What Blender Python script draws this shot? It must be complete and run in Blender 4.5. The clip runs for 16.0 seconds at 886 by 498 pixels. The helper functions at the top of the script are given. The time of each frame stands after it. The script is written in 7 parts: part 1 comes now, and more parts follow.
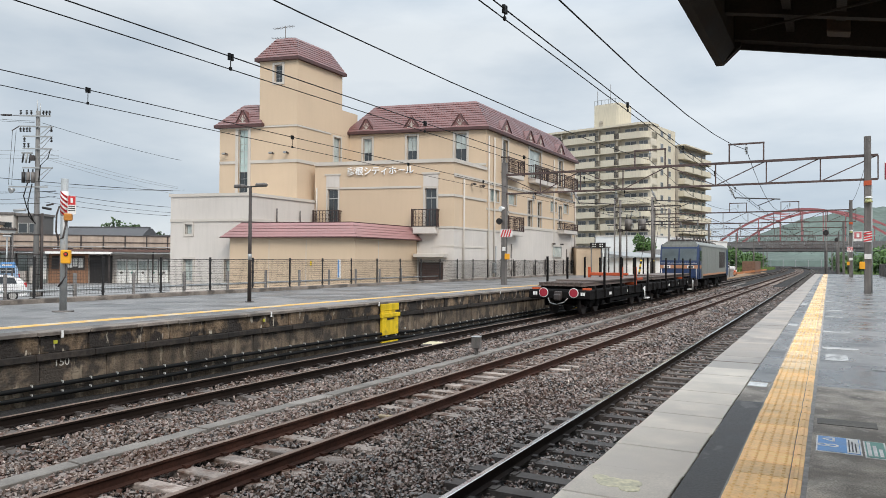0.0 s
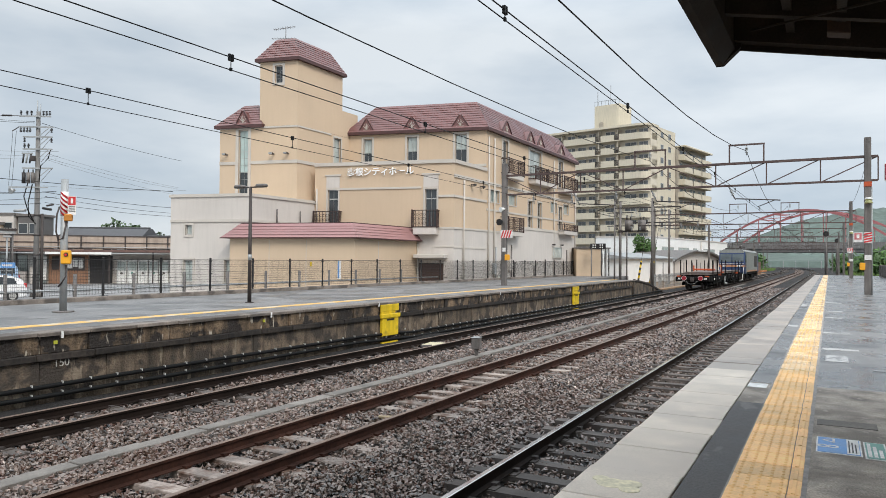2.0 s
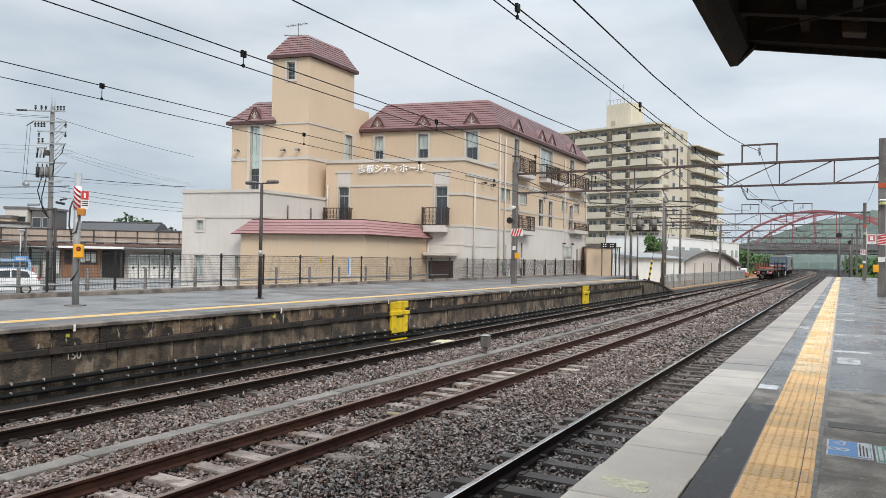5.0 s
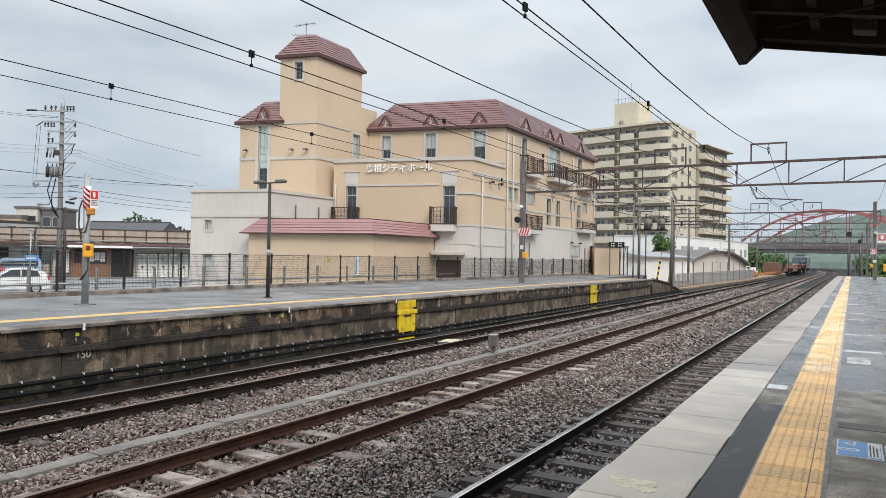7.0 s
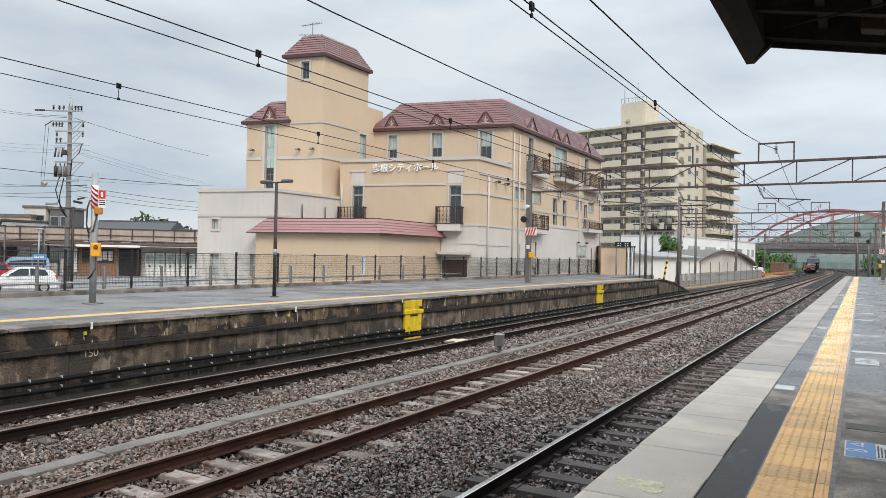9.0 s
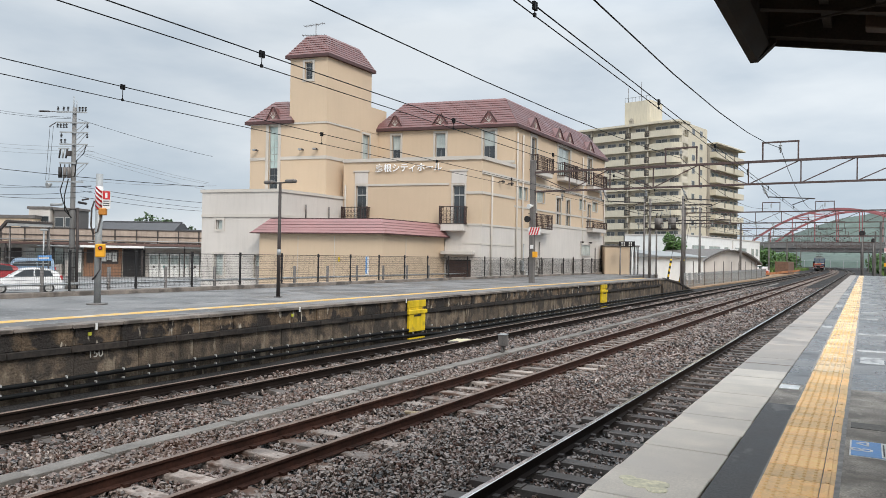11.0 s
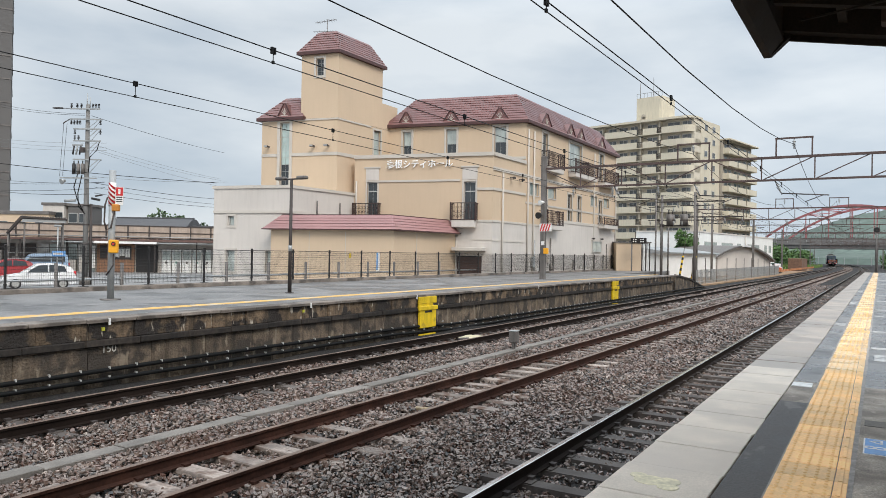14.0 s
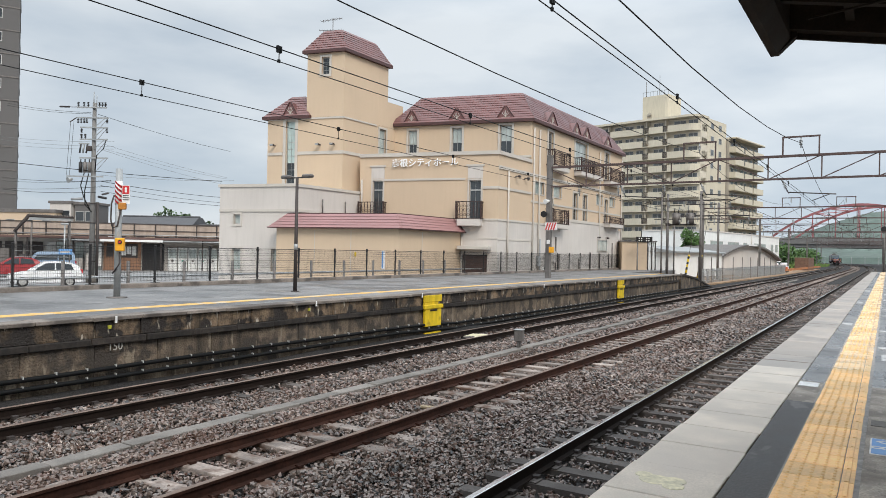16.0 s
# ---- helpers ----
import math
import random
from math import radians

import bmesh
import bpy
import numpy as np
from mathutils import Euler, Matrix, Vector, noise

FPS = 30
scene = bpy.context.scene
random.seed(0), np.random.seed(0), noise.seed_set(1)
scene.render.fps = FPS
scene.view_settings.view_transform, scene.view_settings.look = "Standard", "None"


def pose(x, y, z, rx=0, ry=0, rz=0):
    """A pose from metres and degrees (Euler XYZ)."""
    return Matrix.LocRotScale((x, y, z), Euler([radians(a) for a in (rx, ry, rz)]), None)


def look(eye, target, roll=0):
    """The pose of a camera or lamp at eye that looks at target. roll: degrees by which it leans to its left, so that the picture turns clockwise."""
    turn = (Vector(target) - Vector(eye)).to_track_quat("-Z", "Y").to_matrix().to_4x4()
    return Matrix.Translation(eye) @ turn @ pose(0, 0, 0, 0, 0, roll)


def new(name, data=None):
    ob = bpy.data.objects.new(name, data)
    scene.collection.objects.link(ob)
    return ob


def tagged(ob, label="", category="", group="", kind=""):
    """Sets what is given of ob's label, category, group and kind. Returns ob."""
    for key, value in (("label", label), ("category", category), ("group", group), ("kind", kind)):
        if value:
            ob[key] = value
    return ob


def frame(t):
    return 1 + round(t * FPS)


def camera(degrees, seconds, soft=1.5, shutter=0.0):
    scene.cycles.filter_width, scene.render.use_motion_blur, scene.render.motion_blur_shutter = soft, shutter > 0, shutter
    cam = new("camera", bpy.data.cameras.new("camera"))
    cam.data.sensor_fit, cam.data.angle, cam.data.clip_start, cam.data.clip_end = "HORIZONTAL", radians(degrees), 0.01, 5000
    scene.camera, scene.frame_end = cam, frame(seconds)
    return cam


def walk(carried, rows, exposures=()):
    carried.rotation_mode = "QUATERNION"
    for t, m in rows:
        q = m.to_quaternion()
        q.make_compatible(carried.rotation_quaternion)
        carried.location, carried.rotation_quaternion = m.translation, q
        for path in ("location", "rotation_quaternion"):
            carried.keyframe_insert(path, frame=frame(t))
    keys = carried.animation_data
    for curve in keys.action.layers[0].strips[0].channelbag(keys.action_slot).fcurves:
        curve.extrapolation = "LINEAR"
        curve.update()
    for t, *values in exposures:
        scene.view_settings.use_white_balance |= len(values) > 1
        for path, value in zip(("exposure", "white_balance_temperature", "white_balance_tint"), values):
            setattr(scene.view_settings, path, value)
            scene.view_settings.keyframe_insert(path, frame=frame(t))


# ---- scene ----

# ---- camera and its way ----
cam = camera(63.4, 16.0, soft=0.6)
EYE = 2.297
TURNS = [
    (0.0, 90.816, -0.357, 28.311), (0.5, 90.824, -0.273, 27.910), (1.0, 90.862, -0.244, 27.954), (1.5, 90.874, -0.321, 28.123),
    (2.0, 90.874, -0.399, 28.317), (2.5, 90.863, -0.557, 28.482), (3.0, 90.832, -0.686, 28.606), (3.5, 90.793, -0.757, 28.715),
    (4.0, 90.751, -0.843, 28.831), (6.5, 90.625, -0.997, 29.571), (7.0, 90.616, -0.976, 29.717), (7.5, 90.616, -1.009, 29.871),
    (8.0, 90.616, -1.017, 30.020), (8.5, 90.605, -1.038, 30.137), (9.0, 90.580, -1.044, 30.211), (11.5, 90.537, -0.890, 30.648),
    (12.0, 90.476, -0.887, 30.832), (12.5, 90.401, -0.893, 31.007), (13.0, 90.341, -0.946, 31.149), (13.5, 90.295, -0.982, 31.257),
    (14.0, 90.257, -0.995, 31.367), (14.5, 90.214, -1.032, 31.493), (15.0, 90.154, -1.075, 31.614), (15.5, 90.149, -1.083, 31.709),
    (16.0, 90.143, -1.080, 31.792)]
walk(cam, [(t, pose(0, 0, EYE, a, b, c)) for t, a, b, c in TURNS])

# ---- light: an overcast sky, brighter overhead, with a veiled sun ----
world = bpy.data.worlds.new("world")
scene.world = world
world.use_nodes = True
wt = world.node_tree
wn, wl = wt.nodes, wt.links
sky = wn.new("ShaderNodeTexSky")
sky.sky_type, sky.sun_disc = "NISHITA", False
sky.sun_elevation, sky.sun_rotation = radians(43), radians(128)
tc = wn.new("ShaderNodeTexCoord")
sep = wn.new("ShaderNodeSeparateXYZ")
wl.new(tc.outputs["Generated"], sep.inputs[0])
stretch = wn.new("ShaderNodeMapping")
stretch.inputs["Scale"].default_value = (1.0, 1.0, 3.2)
wl.new(tc.outputs["Generated"], stretch.inputs[0])
cl = wn.new("ShaderNodeTexNoise")
cl.inputs["Scale"].default_value, cl.inputs["Detail"].default_value, cl.inputs["Roughness"].default_value = 2.6, 6, 0.5
wl.new(stretch.outputs[0], cl.inputs["Vector"])
ramp = wn.new("ShaderNodeValToRGB")
ramp.color_ramp.elements[0].position, ramp.color_ramp.elements[0].color = 0.34, (0.495, 0.58, 0.67, 1)
ramp.color_ramp.elements[1].position, ramp.color_ramp.elements[1].color = 0.62, (0.77, 0.825, 0.87, 1)
wl.new(cl.outputs["Fac"], ramp.inputs[0])
up = wn.new("ShaderNodeMapRange")
up.inputs["From Min"].default_value, up.inputs["From Max"].default_value = 0.3, 1.0
up.inputs["To Min"].default_value, up.inputs["To Max"].default_value = 1.0, 2.9
wl.new(sep.outputs["Z"], up.inputs["Value"])
gain = wn.new("ShaderNodeVectorMath")
gain.operation = "SCALE"
wl.new(ramp.outputs[0], gain.inputs[0])
east = wn.new("ShaderNodeMapRange")
east.inputs["From Min"].default_value, east.inputs["From Max"].default_value = -0.65, 0.1
east.inputs["To Min"].default_value, east.inputs["To Max"].default_value = 1.0, 1.14
wl.new(sep.outputs["X"], east.inputs["Value"])
both = wn.new("ShaderNodeMath")
both.operation = "MULTIPLY"
wl.new(up.outputs[0], both.inputs[0])
wl.new(east.outputs[0], both.inputs[1])
wl.new(both.outputs[0], gain.inputs["Scale"])
dim = wn.new("ShaderNodeVectorMath")
dim.operation = "SCALE"
dim.inputs["Scale"].default_value = 0.08
wl.new(sky.outputs[0], dim.inputs[0])
blend = wn.new("ShaderNodeMix")
blend.data_type = "RGBA"
blend.inputs["Factor"].default_value = 0.92
wl.new(dim.outputs[0], blend.inputs["A"])
wl.new(gain.outputs[0], blend.inputs["B"])
wl.new(blend.outputs["Result"], wn["Background"].inputs[0])
wn["Background"].inputs[1].default_value = 1.0

sun_data = bpy.data.lights.new("sun", "SUN")
sun_data.energy, sun_data.angle, sun_data.color = 2.1, radians(25), (1.0, 0.91, 0.81)
sun = new("sun", sun_data)
sun.matrix_world = look((52, -40, 62), (0, 0, 0))
scene.view_settings.exposure = 0.0


# ---- materials ----
def mk(name, base, rough=0.7, metal=0.0, vary=0.25, scale=3.0, fine=40.0, bump=0.25, depth=0.01, rand=0.0, island=0.0,
       spec=0.5, streak=0.0, dirt=None, dirt_at=(0.5, 0.7), rough_vary=0.1, fixed=False, tint=None, stain=None, stain_at=(0.55, 0.6), stain_scale=(2, 2, 1)):
    """A surface with colour that wavers at two scales, fine relief, and if asked stains, streaks down it and a shade of its own a piece."""
    m = bpy.data.materials.new(name)
    m.use_nodes = True
    nt = m.node_tree
    N, L = nt.nodes, nt.links
    p = N["Principled BSDF"]
    p.inputs["Metallic"].default_value, p.inputs["Specular IOR Level"].default_value = metal, spec
    co = N.new("ShaderNodeNewGeometry").outputs["Position"] if fixed else N.new("ShaderNodeTexCoord").outputs["Object"]

    def tex(s, detail=5, vec=co):
        n = N.new("ShaderNodeTexNoise")
        n.inputs["Scale"].default_value, n.inputs["Detail"].default_value = s, detail
        L.new(vec, n.inputs["Vector"])
        return n.outputs["Fac"]

    def ranged(v, a, b, c, d):
        r = N.new("ShaderNodeMapRange")
        for k, x in zip(("From Min", "From Max", "To Min", "To Max"), (a, b, c, d)):
            r.inputs[k].default_value = x
        L.new(v, r.inputs["Value"])
        return r.outputs[0]

    def mul(a, b):
        k = N.new("ShaderNodeMath")
        k.operation = "MULTIPLY"
        L.new(a, k.inputs[0])
        L.new(b, k.inputs[1])
        return k.outputs[0]

    big, small = tex(scale), tex(fine, 3)
    v = mul(ranged(big, 0.3, 0.7, 1 - vary, 1 + vary), ranged(small, 0.3, 0.7, 1 - vary * 0.6, 1 + vary * 0.6))
    if streak:
        mp = N.new("ShaderNodeMapping")
        mp.inputs["Scale"].default_value = (4.0, 4.0, 0.35)
        L.new(co, mp.inputs[0])
        v = mul(v, ranged(tex(1.5, 6, mp.outputs[0]), 0.45, 0.7, 1.0, 1 - streak))
    if rand:
        v = mul(v, ranged(N.new("ShaderNodeObjectInfo").outputs["Random"], 0, 1, 1 - rand, 1 + rand))
    if island:
        v = mul(v, ranged(N.new("ShaderNodeNewGeometry").outputs["Random Per Island"], 0, 1, 1 - island, 1 + island))
    g = N.new("ShaderNodeVectorMath")
    g.operation = "SCALE"
    g.inputs[0].default_value = base
    L.new(v, g.inputs["Scale"])
    col = g.outputs[0]
    if dirt:
        mx = N.new("ShaderNodeMix")
        mx.data_type = "RGBA"
        L.new(ranged(tex(scale * 0.7 + 0.13, 8), dirt_at[0], dirt_at[1], 0, 1), mx.inputs["Factor"])
        L.new(col, mx.inputs["A"])
        mx.inputs["B"].default_value = (*dirt, 1)
        col = mx.outputs["Result"]
    if stain:
        mp = N.new("ShaderNodeMapping")
        mp.inputs["Scale"].default_value, mp.inputs["Location"].default_value = stain_scale, (3.1, 7.7, 1.3)
        L.new(co, mp.inputs[0])
        mx = N.new("ShaderNodeMix")
        mx.data_type = "RGBA"
        L.new(ranged(tex(1.0, 7, mp.outputs[0]), stain_at[0], stain_at[1], 0, 1), mx.inputs["Factor"])
        L.new(col, mx.inputs["A"])
        mx.inputs["B"].default_value = (*stain, 1)
        col = mx.outputs["Result"]
    if tint:
        mx = N.new("ShaderNodeMix")
        mx.data_type = "RGBA"
        L.new(ranged(N.new("ShaderNodeNewGeometry").outputs["Random Per Island"], 0.55, 0.95, 0, 1), mx.inputs["Factor"])
        L.new(col, mx.inputs["A"])
        mx.inputs["B"].default_value = (*tint, 1)
        col = mx.outputs["Result"]
    L.new(col, p.inputs["Base Color"])
    L.new(ranged(big, 0.3, 0.7, max(0.02, rough - rough_vary), min(1, rough + rough_vary)), p.inputs["Roughness"])
    if bump:
        b = N.new("ShaderNodeBump")
        b.inputs["Strength"].default_value, b.inputs["Distance"].default_value = bump, depth
        L.new(small, b.inputs["Height"])
        L.new(b.outputs[0], p.inputs["Normal"])
    return m


# Near-black bed: shade in the gaps between stones is put into its colour.
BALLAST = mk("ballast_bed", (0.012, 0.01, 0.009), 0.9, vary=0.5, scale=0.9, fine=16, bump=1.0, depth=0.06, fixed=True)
STONE = mk("ballast_stone", (0.2, 0.158, 0.135), 0.28, tint=(0.1, 0.055, 0.042), vary=0.35, scale=0.6, fine=60, bump=0.3, island=0.97, dirt=(0.11, 0.068, 0.05), dirt_at=(0.52, 0.72), spec=0.65, fixed=True)
RAIL_DARK = mk("rail_brown_steel", (0.015, 0.01, 0.008), 0.75, 0.0, vary=0.3, scale=2, spec=0.1)
RAIL_RUST = mk("rail_rusty_steel", (0.036, 0.016, 0.011), 0.75, 0.0, spec=0.15, vary=0.4, scale=4, fine=30, fixed=True)
RAIL_TOP = mk("rail_worn_top", (0.72, 0.7, 0.68), 0.13, 1.0, vary=0.08, scale=2, bump=0.03, rough_vary=0.05)
RAIL_TOP_DULL = mk("rail_dull_top", (0.2, 0.14, 0.11), 0.45, 0.6, vary=0.2, scale=2, bump=0.05)
SLEEPER_C = mk("sleeper_concrete", (0.085, 0.07, 0.061), 0.7, vary=0.35, scale=3, fine=50, rand=0.25, dirt=(0.04, 0.03, 0.025), dirt_at=(0.45, 0.6), fixed=True)
SLEEPER_W = mk("sleeper_wood", (0.23, 0.19, 0.165), 0.7, vary=0.4, scale=4, fine=30, bump=0.6, rand=0.4, dirt=(0.1, 0.055, 0.036), dirt_at=(0.5, 0.6), fixed=True)
CONCRETE = mk("trough_concrete", (0.16, 0.145, 0.13), 0.85, vary=0.3, scale=2, fine=45, rand=0.15, bump=0.4, fixed=True)
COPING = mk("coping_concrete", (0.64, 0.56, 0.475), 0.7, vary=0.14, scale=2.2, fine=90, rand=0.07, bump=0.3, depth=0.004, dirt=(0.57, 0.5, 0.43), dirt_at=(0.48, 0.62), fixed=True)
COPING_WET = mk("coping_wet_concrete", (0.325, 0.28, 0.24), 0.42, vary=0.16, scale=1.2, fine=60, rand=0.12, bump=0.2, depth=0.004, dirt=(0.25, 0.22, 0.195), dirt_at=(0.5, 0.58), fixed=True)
ASPHALT_DRY = mk("asphalt_dry", (0.35, 0.305, 0.26), 0.85, vary=0.55, scale=3.0, fine=75, bump=1.0, depth=0.008, dirt=(0.2, 0.175, 0.15), dirt_at=(0.45, 0.6), stain=(0.34, 0.3, 0.26), stain_at=(0.6, 0.68), stain_scale=(14, 9, 1), fixed=True)
ASPHALT_NEW = mk("asphalt_patch", (0.055, 0.05, 0.048), 0.6, vary=0.5, scale=4, fine=75, bump=0.8, depth=0.005, stain=(0.13, 0.12, 0.115), stain_at=(0.6, 0.66), stain_scale=(5, 2, 1), fixed=True)
ASPHALT_WET = mk("asphalt_wet", (0.145, 0.138, 0.133), 0.3, vary=0.3, scale=1.1, fine=70, bump=0.4, depth=0.004, rough_vary=0.24, spec=0.6, dirt=(0.085, 0.083, 0.083), dirt_at=(0.5, 0.56), fixed=True)
PAVE_FAR = mk("platform_asphalt", (0.165, 0.16, 0.157), 0.55, vary=0.4, scale=0.8, fine=30, bump=0.6, rough_vary=0.25, dirt=(0.1, 0.098, 0.097), dirt_at=(0.5, 0.58), stain=(0.25, 0.243, 0.236), stain_at=(0.62, 0.68), stain_scale=(9, 5, 1), fixed=True)
TACTILE = mk("tactile_yellow", (0.87, 0.53, 0.22), 0.5, vary=0.16, scale=3.5, fine=60, bump=0.2, rand=0.12, dirt=(0.66, 0.4, 0.16), dirt_at=(0.55, 0.75), fixed=True)
# Wet blocks: low roughness, and whitish sky glare partly mixed into the colour.
TACTILE_WET = mk("tactile_wet_glare", (0.78, 0.53, 0.27), 0.26, vary=0.12, scale=2.5, fine=60, bump=0.2, rand=0.1, rough_vary=0.14, spec=0.7, dirt=(0.7, 0.42, 0.14), dirt_at=(0.5, 0.58), fixed=True)
LINE_Y = mk("line_yellow_worn", (0.6, 0.36, 0.1), 0.7, vary=0.2, scale=3, dirt=(0.5, 0.42, 0.3), dirt_at=(0.52, 0.62), fixed=True)
WORN_W = mk("paint_white_worn", (0.4, 0.395, 0.385), 0.5, vary=0.25, scale=9, dirt=(0.2, 0.197, 0.195), dirt_at=(0.48, 0.58), fixed=True)
LINE_W = mk("paint_white", (0.72, 0.71, 0.69), 0.65, vary=0.2, scale=5)
WALL_DARK = mk("platform_wall_block", (0.135, 0.102, 0.072), 0.85, vary=0.45, scale=2.6, fine=26, bump=1.0, depth=0.03, rand=0.25, streak=0.6, dirt=(0.05, 0.04, 0.032), dirt_at=(0.5, 0.58), stain=(0.23, 0.185, 0.135), stain_at=(0.6, 0.66), stain_scale=(5, 5, 1.6), fixed=True)
WALL_TOP = mk("platform_wall_upper", (0.14, 0.098, 0.062), 0.85, vary=0.5, scale=3.2, fine=26, bump=1.0, depth=0.03, rand=0.3, streak=0.7, dirt=(0.025, 0.02, 0.017), dirt_at=(0.47, 0.54), stain=(0.42, 0.37, 0.3), stain_at=(0.62, 0.66), stain_scale=(9, 9, 2), fixed=True)
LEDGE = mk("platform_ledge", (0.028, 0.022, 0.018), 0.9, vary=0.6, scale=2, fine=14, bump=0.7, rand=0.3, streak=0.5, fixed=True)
LIP = mk("platform_lip", (0.18, 0.152, 0.13), 0.75, vary=0.3, scale=2, fine=28, bump=0.5, rand=0.15, dirt=(0.085, 0.072, 0.062), dirt_at=(0.5, 0.6), fixed=True)
POLE_GREY = mk("pole_concrete", (0.2, 0.195, 0.188), 0.8, vary=0.15, scale=1.5, streak=0.25)
PIPE_BLACK = mk("cable_black", (0.008, 0.008, 0.008), 0.55, vary=0.2, spec=0.15)
CLAMP = mk("clamp_galvanised", (0.6, 0.6, 0.58), 0.5, 0.4, vary=0.1)
YELLOW = mk("paint_yellow", (0.72, 0.50, 0.012), 0.6, vary=0.15, scale=3, streak=0.25, dirt=(0.2, 0.13, 0.03), dirt_at=(0.6, 0.72))
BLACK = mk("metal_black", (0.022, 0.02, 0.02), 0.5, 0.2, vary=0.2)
STEEL = mk("steel_weathered", (0.17, 0.155, 0.145), 0.6, 0.3, vary=0.25, scale=2, streak=0.3)
STEEL_DARK = mk("steel_dark", (0.055, 0.045, 0.042), 0.6, 0.2, vary=0.3, scale=2)
PORTAL = mk("portal_brown_steel", (0.095, 0.062, 0.056), 0.65, 0.1, vary=0.3, scale=2)
FAINT = mk("wire_grey", (0.16, 0.165, 0.17), 0.6, vary=0.1, bump=0.0)
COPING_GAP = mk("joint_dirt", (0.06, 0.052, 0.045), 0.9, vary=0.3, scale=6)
GALV = mk("steel_galvanised", (0.36, 0.37, 0.37), 0.5, 0.5, vary=0.15, scale=3)
CREAM = mk("render_cream", (0.585, 0.452, 0.322), 0.85, vary=0.05, scale=0.35, fine=60, bump=0.12, streak=0.025)
PALE = mk("render_pale_grey", (0.575, 0.535, 0.495), 0.85, vary=0.06, scale=0.4, fine=60, bump=0.15, streak=0.06)
TRIM = mk("trim_beige_grey", (0.53, 0.49, 0.44), 0.8, vary=0.06, scale=0.8)
ROOF = mk("roof_maroon_metal", (0.18, 0.085, 0.08), 0.38, 0.0, vary=0.12, scale=0.7, bump=0.05, rand=0.0)
ROOF_DARK = mk("roof_maroon_edge", (0.075, 0.033, 0.031), 0.5, vary=0.15)
ROOF_PINK = mk("roof_rose_metal", (0.31, 0.165, 0.16), 0.45, vary=0.1, scale=0.7, bump=0.05)
GLASS = mk("glass_dark", (0.03, 0.036, 0.04), 0.06, vary=0.3, scale=0.6, bump=0.0, spec=0.8, rough_vary=0.02)
GLASS_PALE = mk("glass_curtained", (0.42, 0.47, 0.45), 0.12, vary=0.2, scale=1.5, bump=0.0, spec=0.8, rough_vary=0.03)
GLASS_GREEN = mk("glass_pale_green", (0.42, 0.52, 0.5), 0.1, vary=0.12, scale=1.5, bump=0.0, spec=0.8, rough_vary=0.03)
ALU = mk("aluminium", (0.50, 0.49, 0.47), 0.45, 0.5, vary=0.08)
IRON = mk("balcony_iron", (0.05, 0.028, 0.025), 0.6, 0.2, vary=0.2)
SHUTTER = mk("shutter_brown", (0.085, 0.05, 0.042), 0.5, 0.2, vary=0.1)
WHITE = mk("white_paint", (0.78, 0.78, 0.76), 0.55, vary=0.06, scale=1.0)
LETTER = mk("letter_white", (0.93, 0.93, 0.92), 0.35, vary=0.02, bump=0.0)
APT = mk("apartment_render", (0.6, 0.545, 0.43), 0.85, vary=0.06, scale=0.15, streak=0.12)
APT_WALL = mk("apartment_recess", (0.6, 0.545, 0.445), 0.85, vary=0.1, scale=0.2)
# Darker copy of the apartment wall, with the wing's shade in its colour.
APT_SHADY = mk("apartment_shaded", (0.4, 0.36, 0.3), 0.85, vary=0.1, scale=0.2)
APT_WIN = mk("apartment_glass", (0.14, 0.15, 0.155), 0.15, vary=0.5, scale=0.5, bump=0.0, spec=0.6)
BARRIER = mk("barrier_pale_green", (0.2, 0.27, 0.24), 0.7, vary=0.15, scale=0.3)
RED_STEEL = mk("bridge_red", (0.36, 0.13, 0.135), 0.6, vary=0.15, scale=0.3)
DECK = mk("bridge_concrete", (0.2, 0.195, 0.19), 0.85, vary=0.2, scale=0.15, streak=0.3)
LEAF = mk("leaf_green", (0.055, 0.115, 0.025), 0.65, vary=0.35, scale=0.7, fine=5, island=0.45, bump=0.0)
LEAF_DARK = mk("leaf_dark", (0.055, 0.095, 0.04), 0.7, vary=0.35, scale=0.1, fine=2, island=0.45, bump=0.0)
# Green of the woods greyed, so that distance haze is in the base colour.
HILL = mk("hill_woods_hazed", (0.095, 0.125, 0.108), 0.95, vary=0.22, scale=0.02, fine=0.12, bump=0.5, depth=3.0, island=0.14)
BARK = mk("bark", (0.09, 0.07, 0.05), 0.9, vary=0.3)
WOOD_DARK = mk("boarding_brown", (0.40, 0.325, 0.27), 0.8, vary=0.15, scale=1.0, streak=0.2)
HUT_WOOD = mk("timber_tan", (0.30, 0.165, 0.10), 0.8, vary=0.2, scale=2, streak=0.2)
TILE_DARK = mk("roof_tile_dark", (0.07, 0.07, 0.075), 0.6, vary=0.25, scale=2)
LOT = mk("lot_asphalt", (0.23, 0.225, 0.22), 0.55, vary=0.25, scale=0.35, fine=12, bump=0.2, dirt=(0.17, 0.165, 0.16), dirt_at=(0.5, 0.65), fixed=True)
RED = mk("sign_red", (0.55, 0.03, 0.035), 0.5, vary=0.1)
TAIL_RED = mk("tail_disc_red", (0.33, 0.018, 0.035), 0.5, vary=0.1)
BLUE_SIGN = mk("sign_blue", (0.13, 0.31, 0.62), 0.5, vary=0.1, scale=6)
GREEN_SIGN = mk("sign_green", (0.13, 0.33, 0.27), 0.5, vary=0.15, scale=6)
ORANGE = mk("paint_orange", (0.50, 0.085, 0.025), 0.5, vary=0.15)
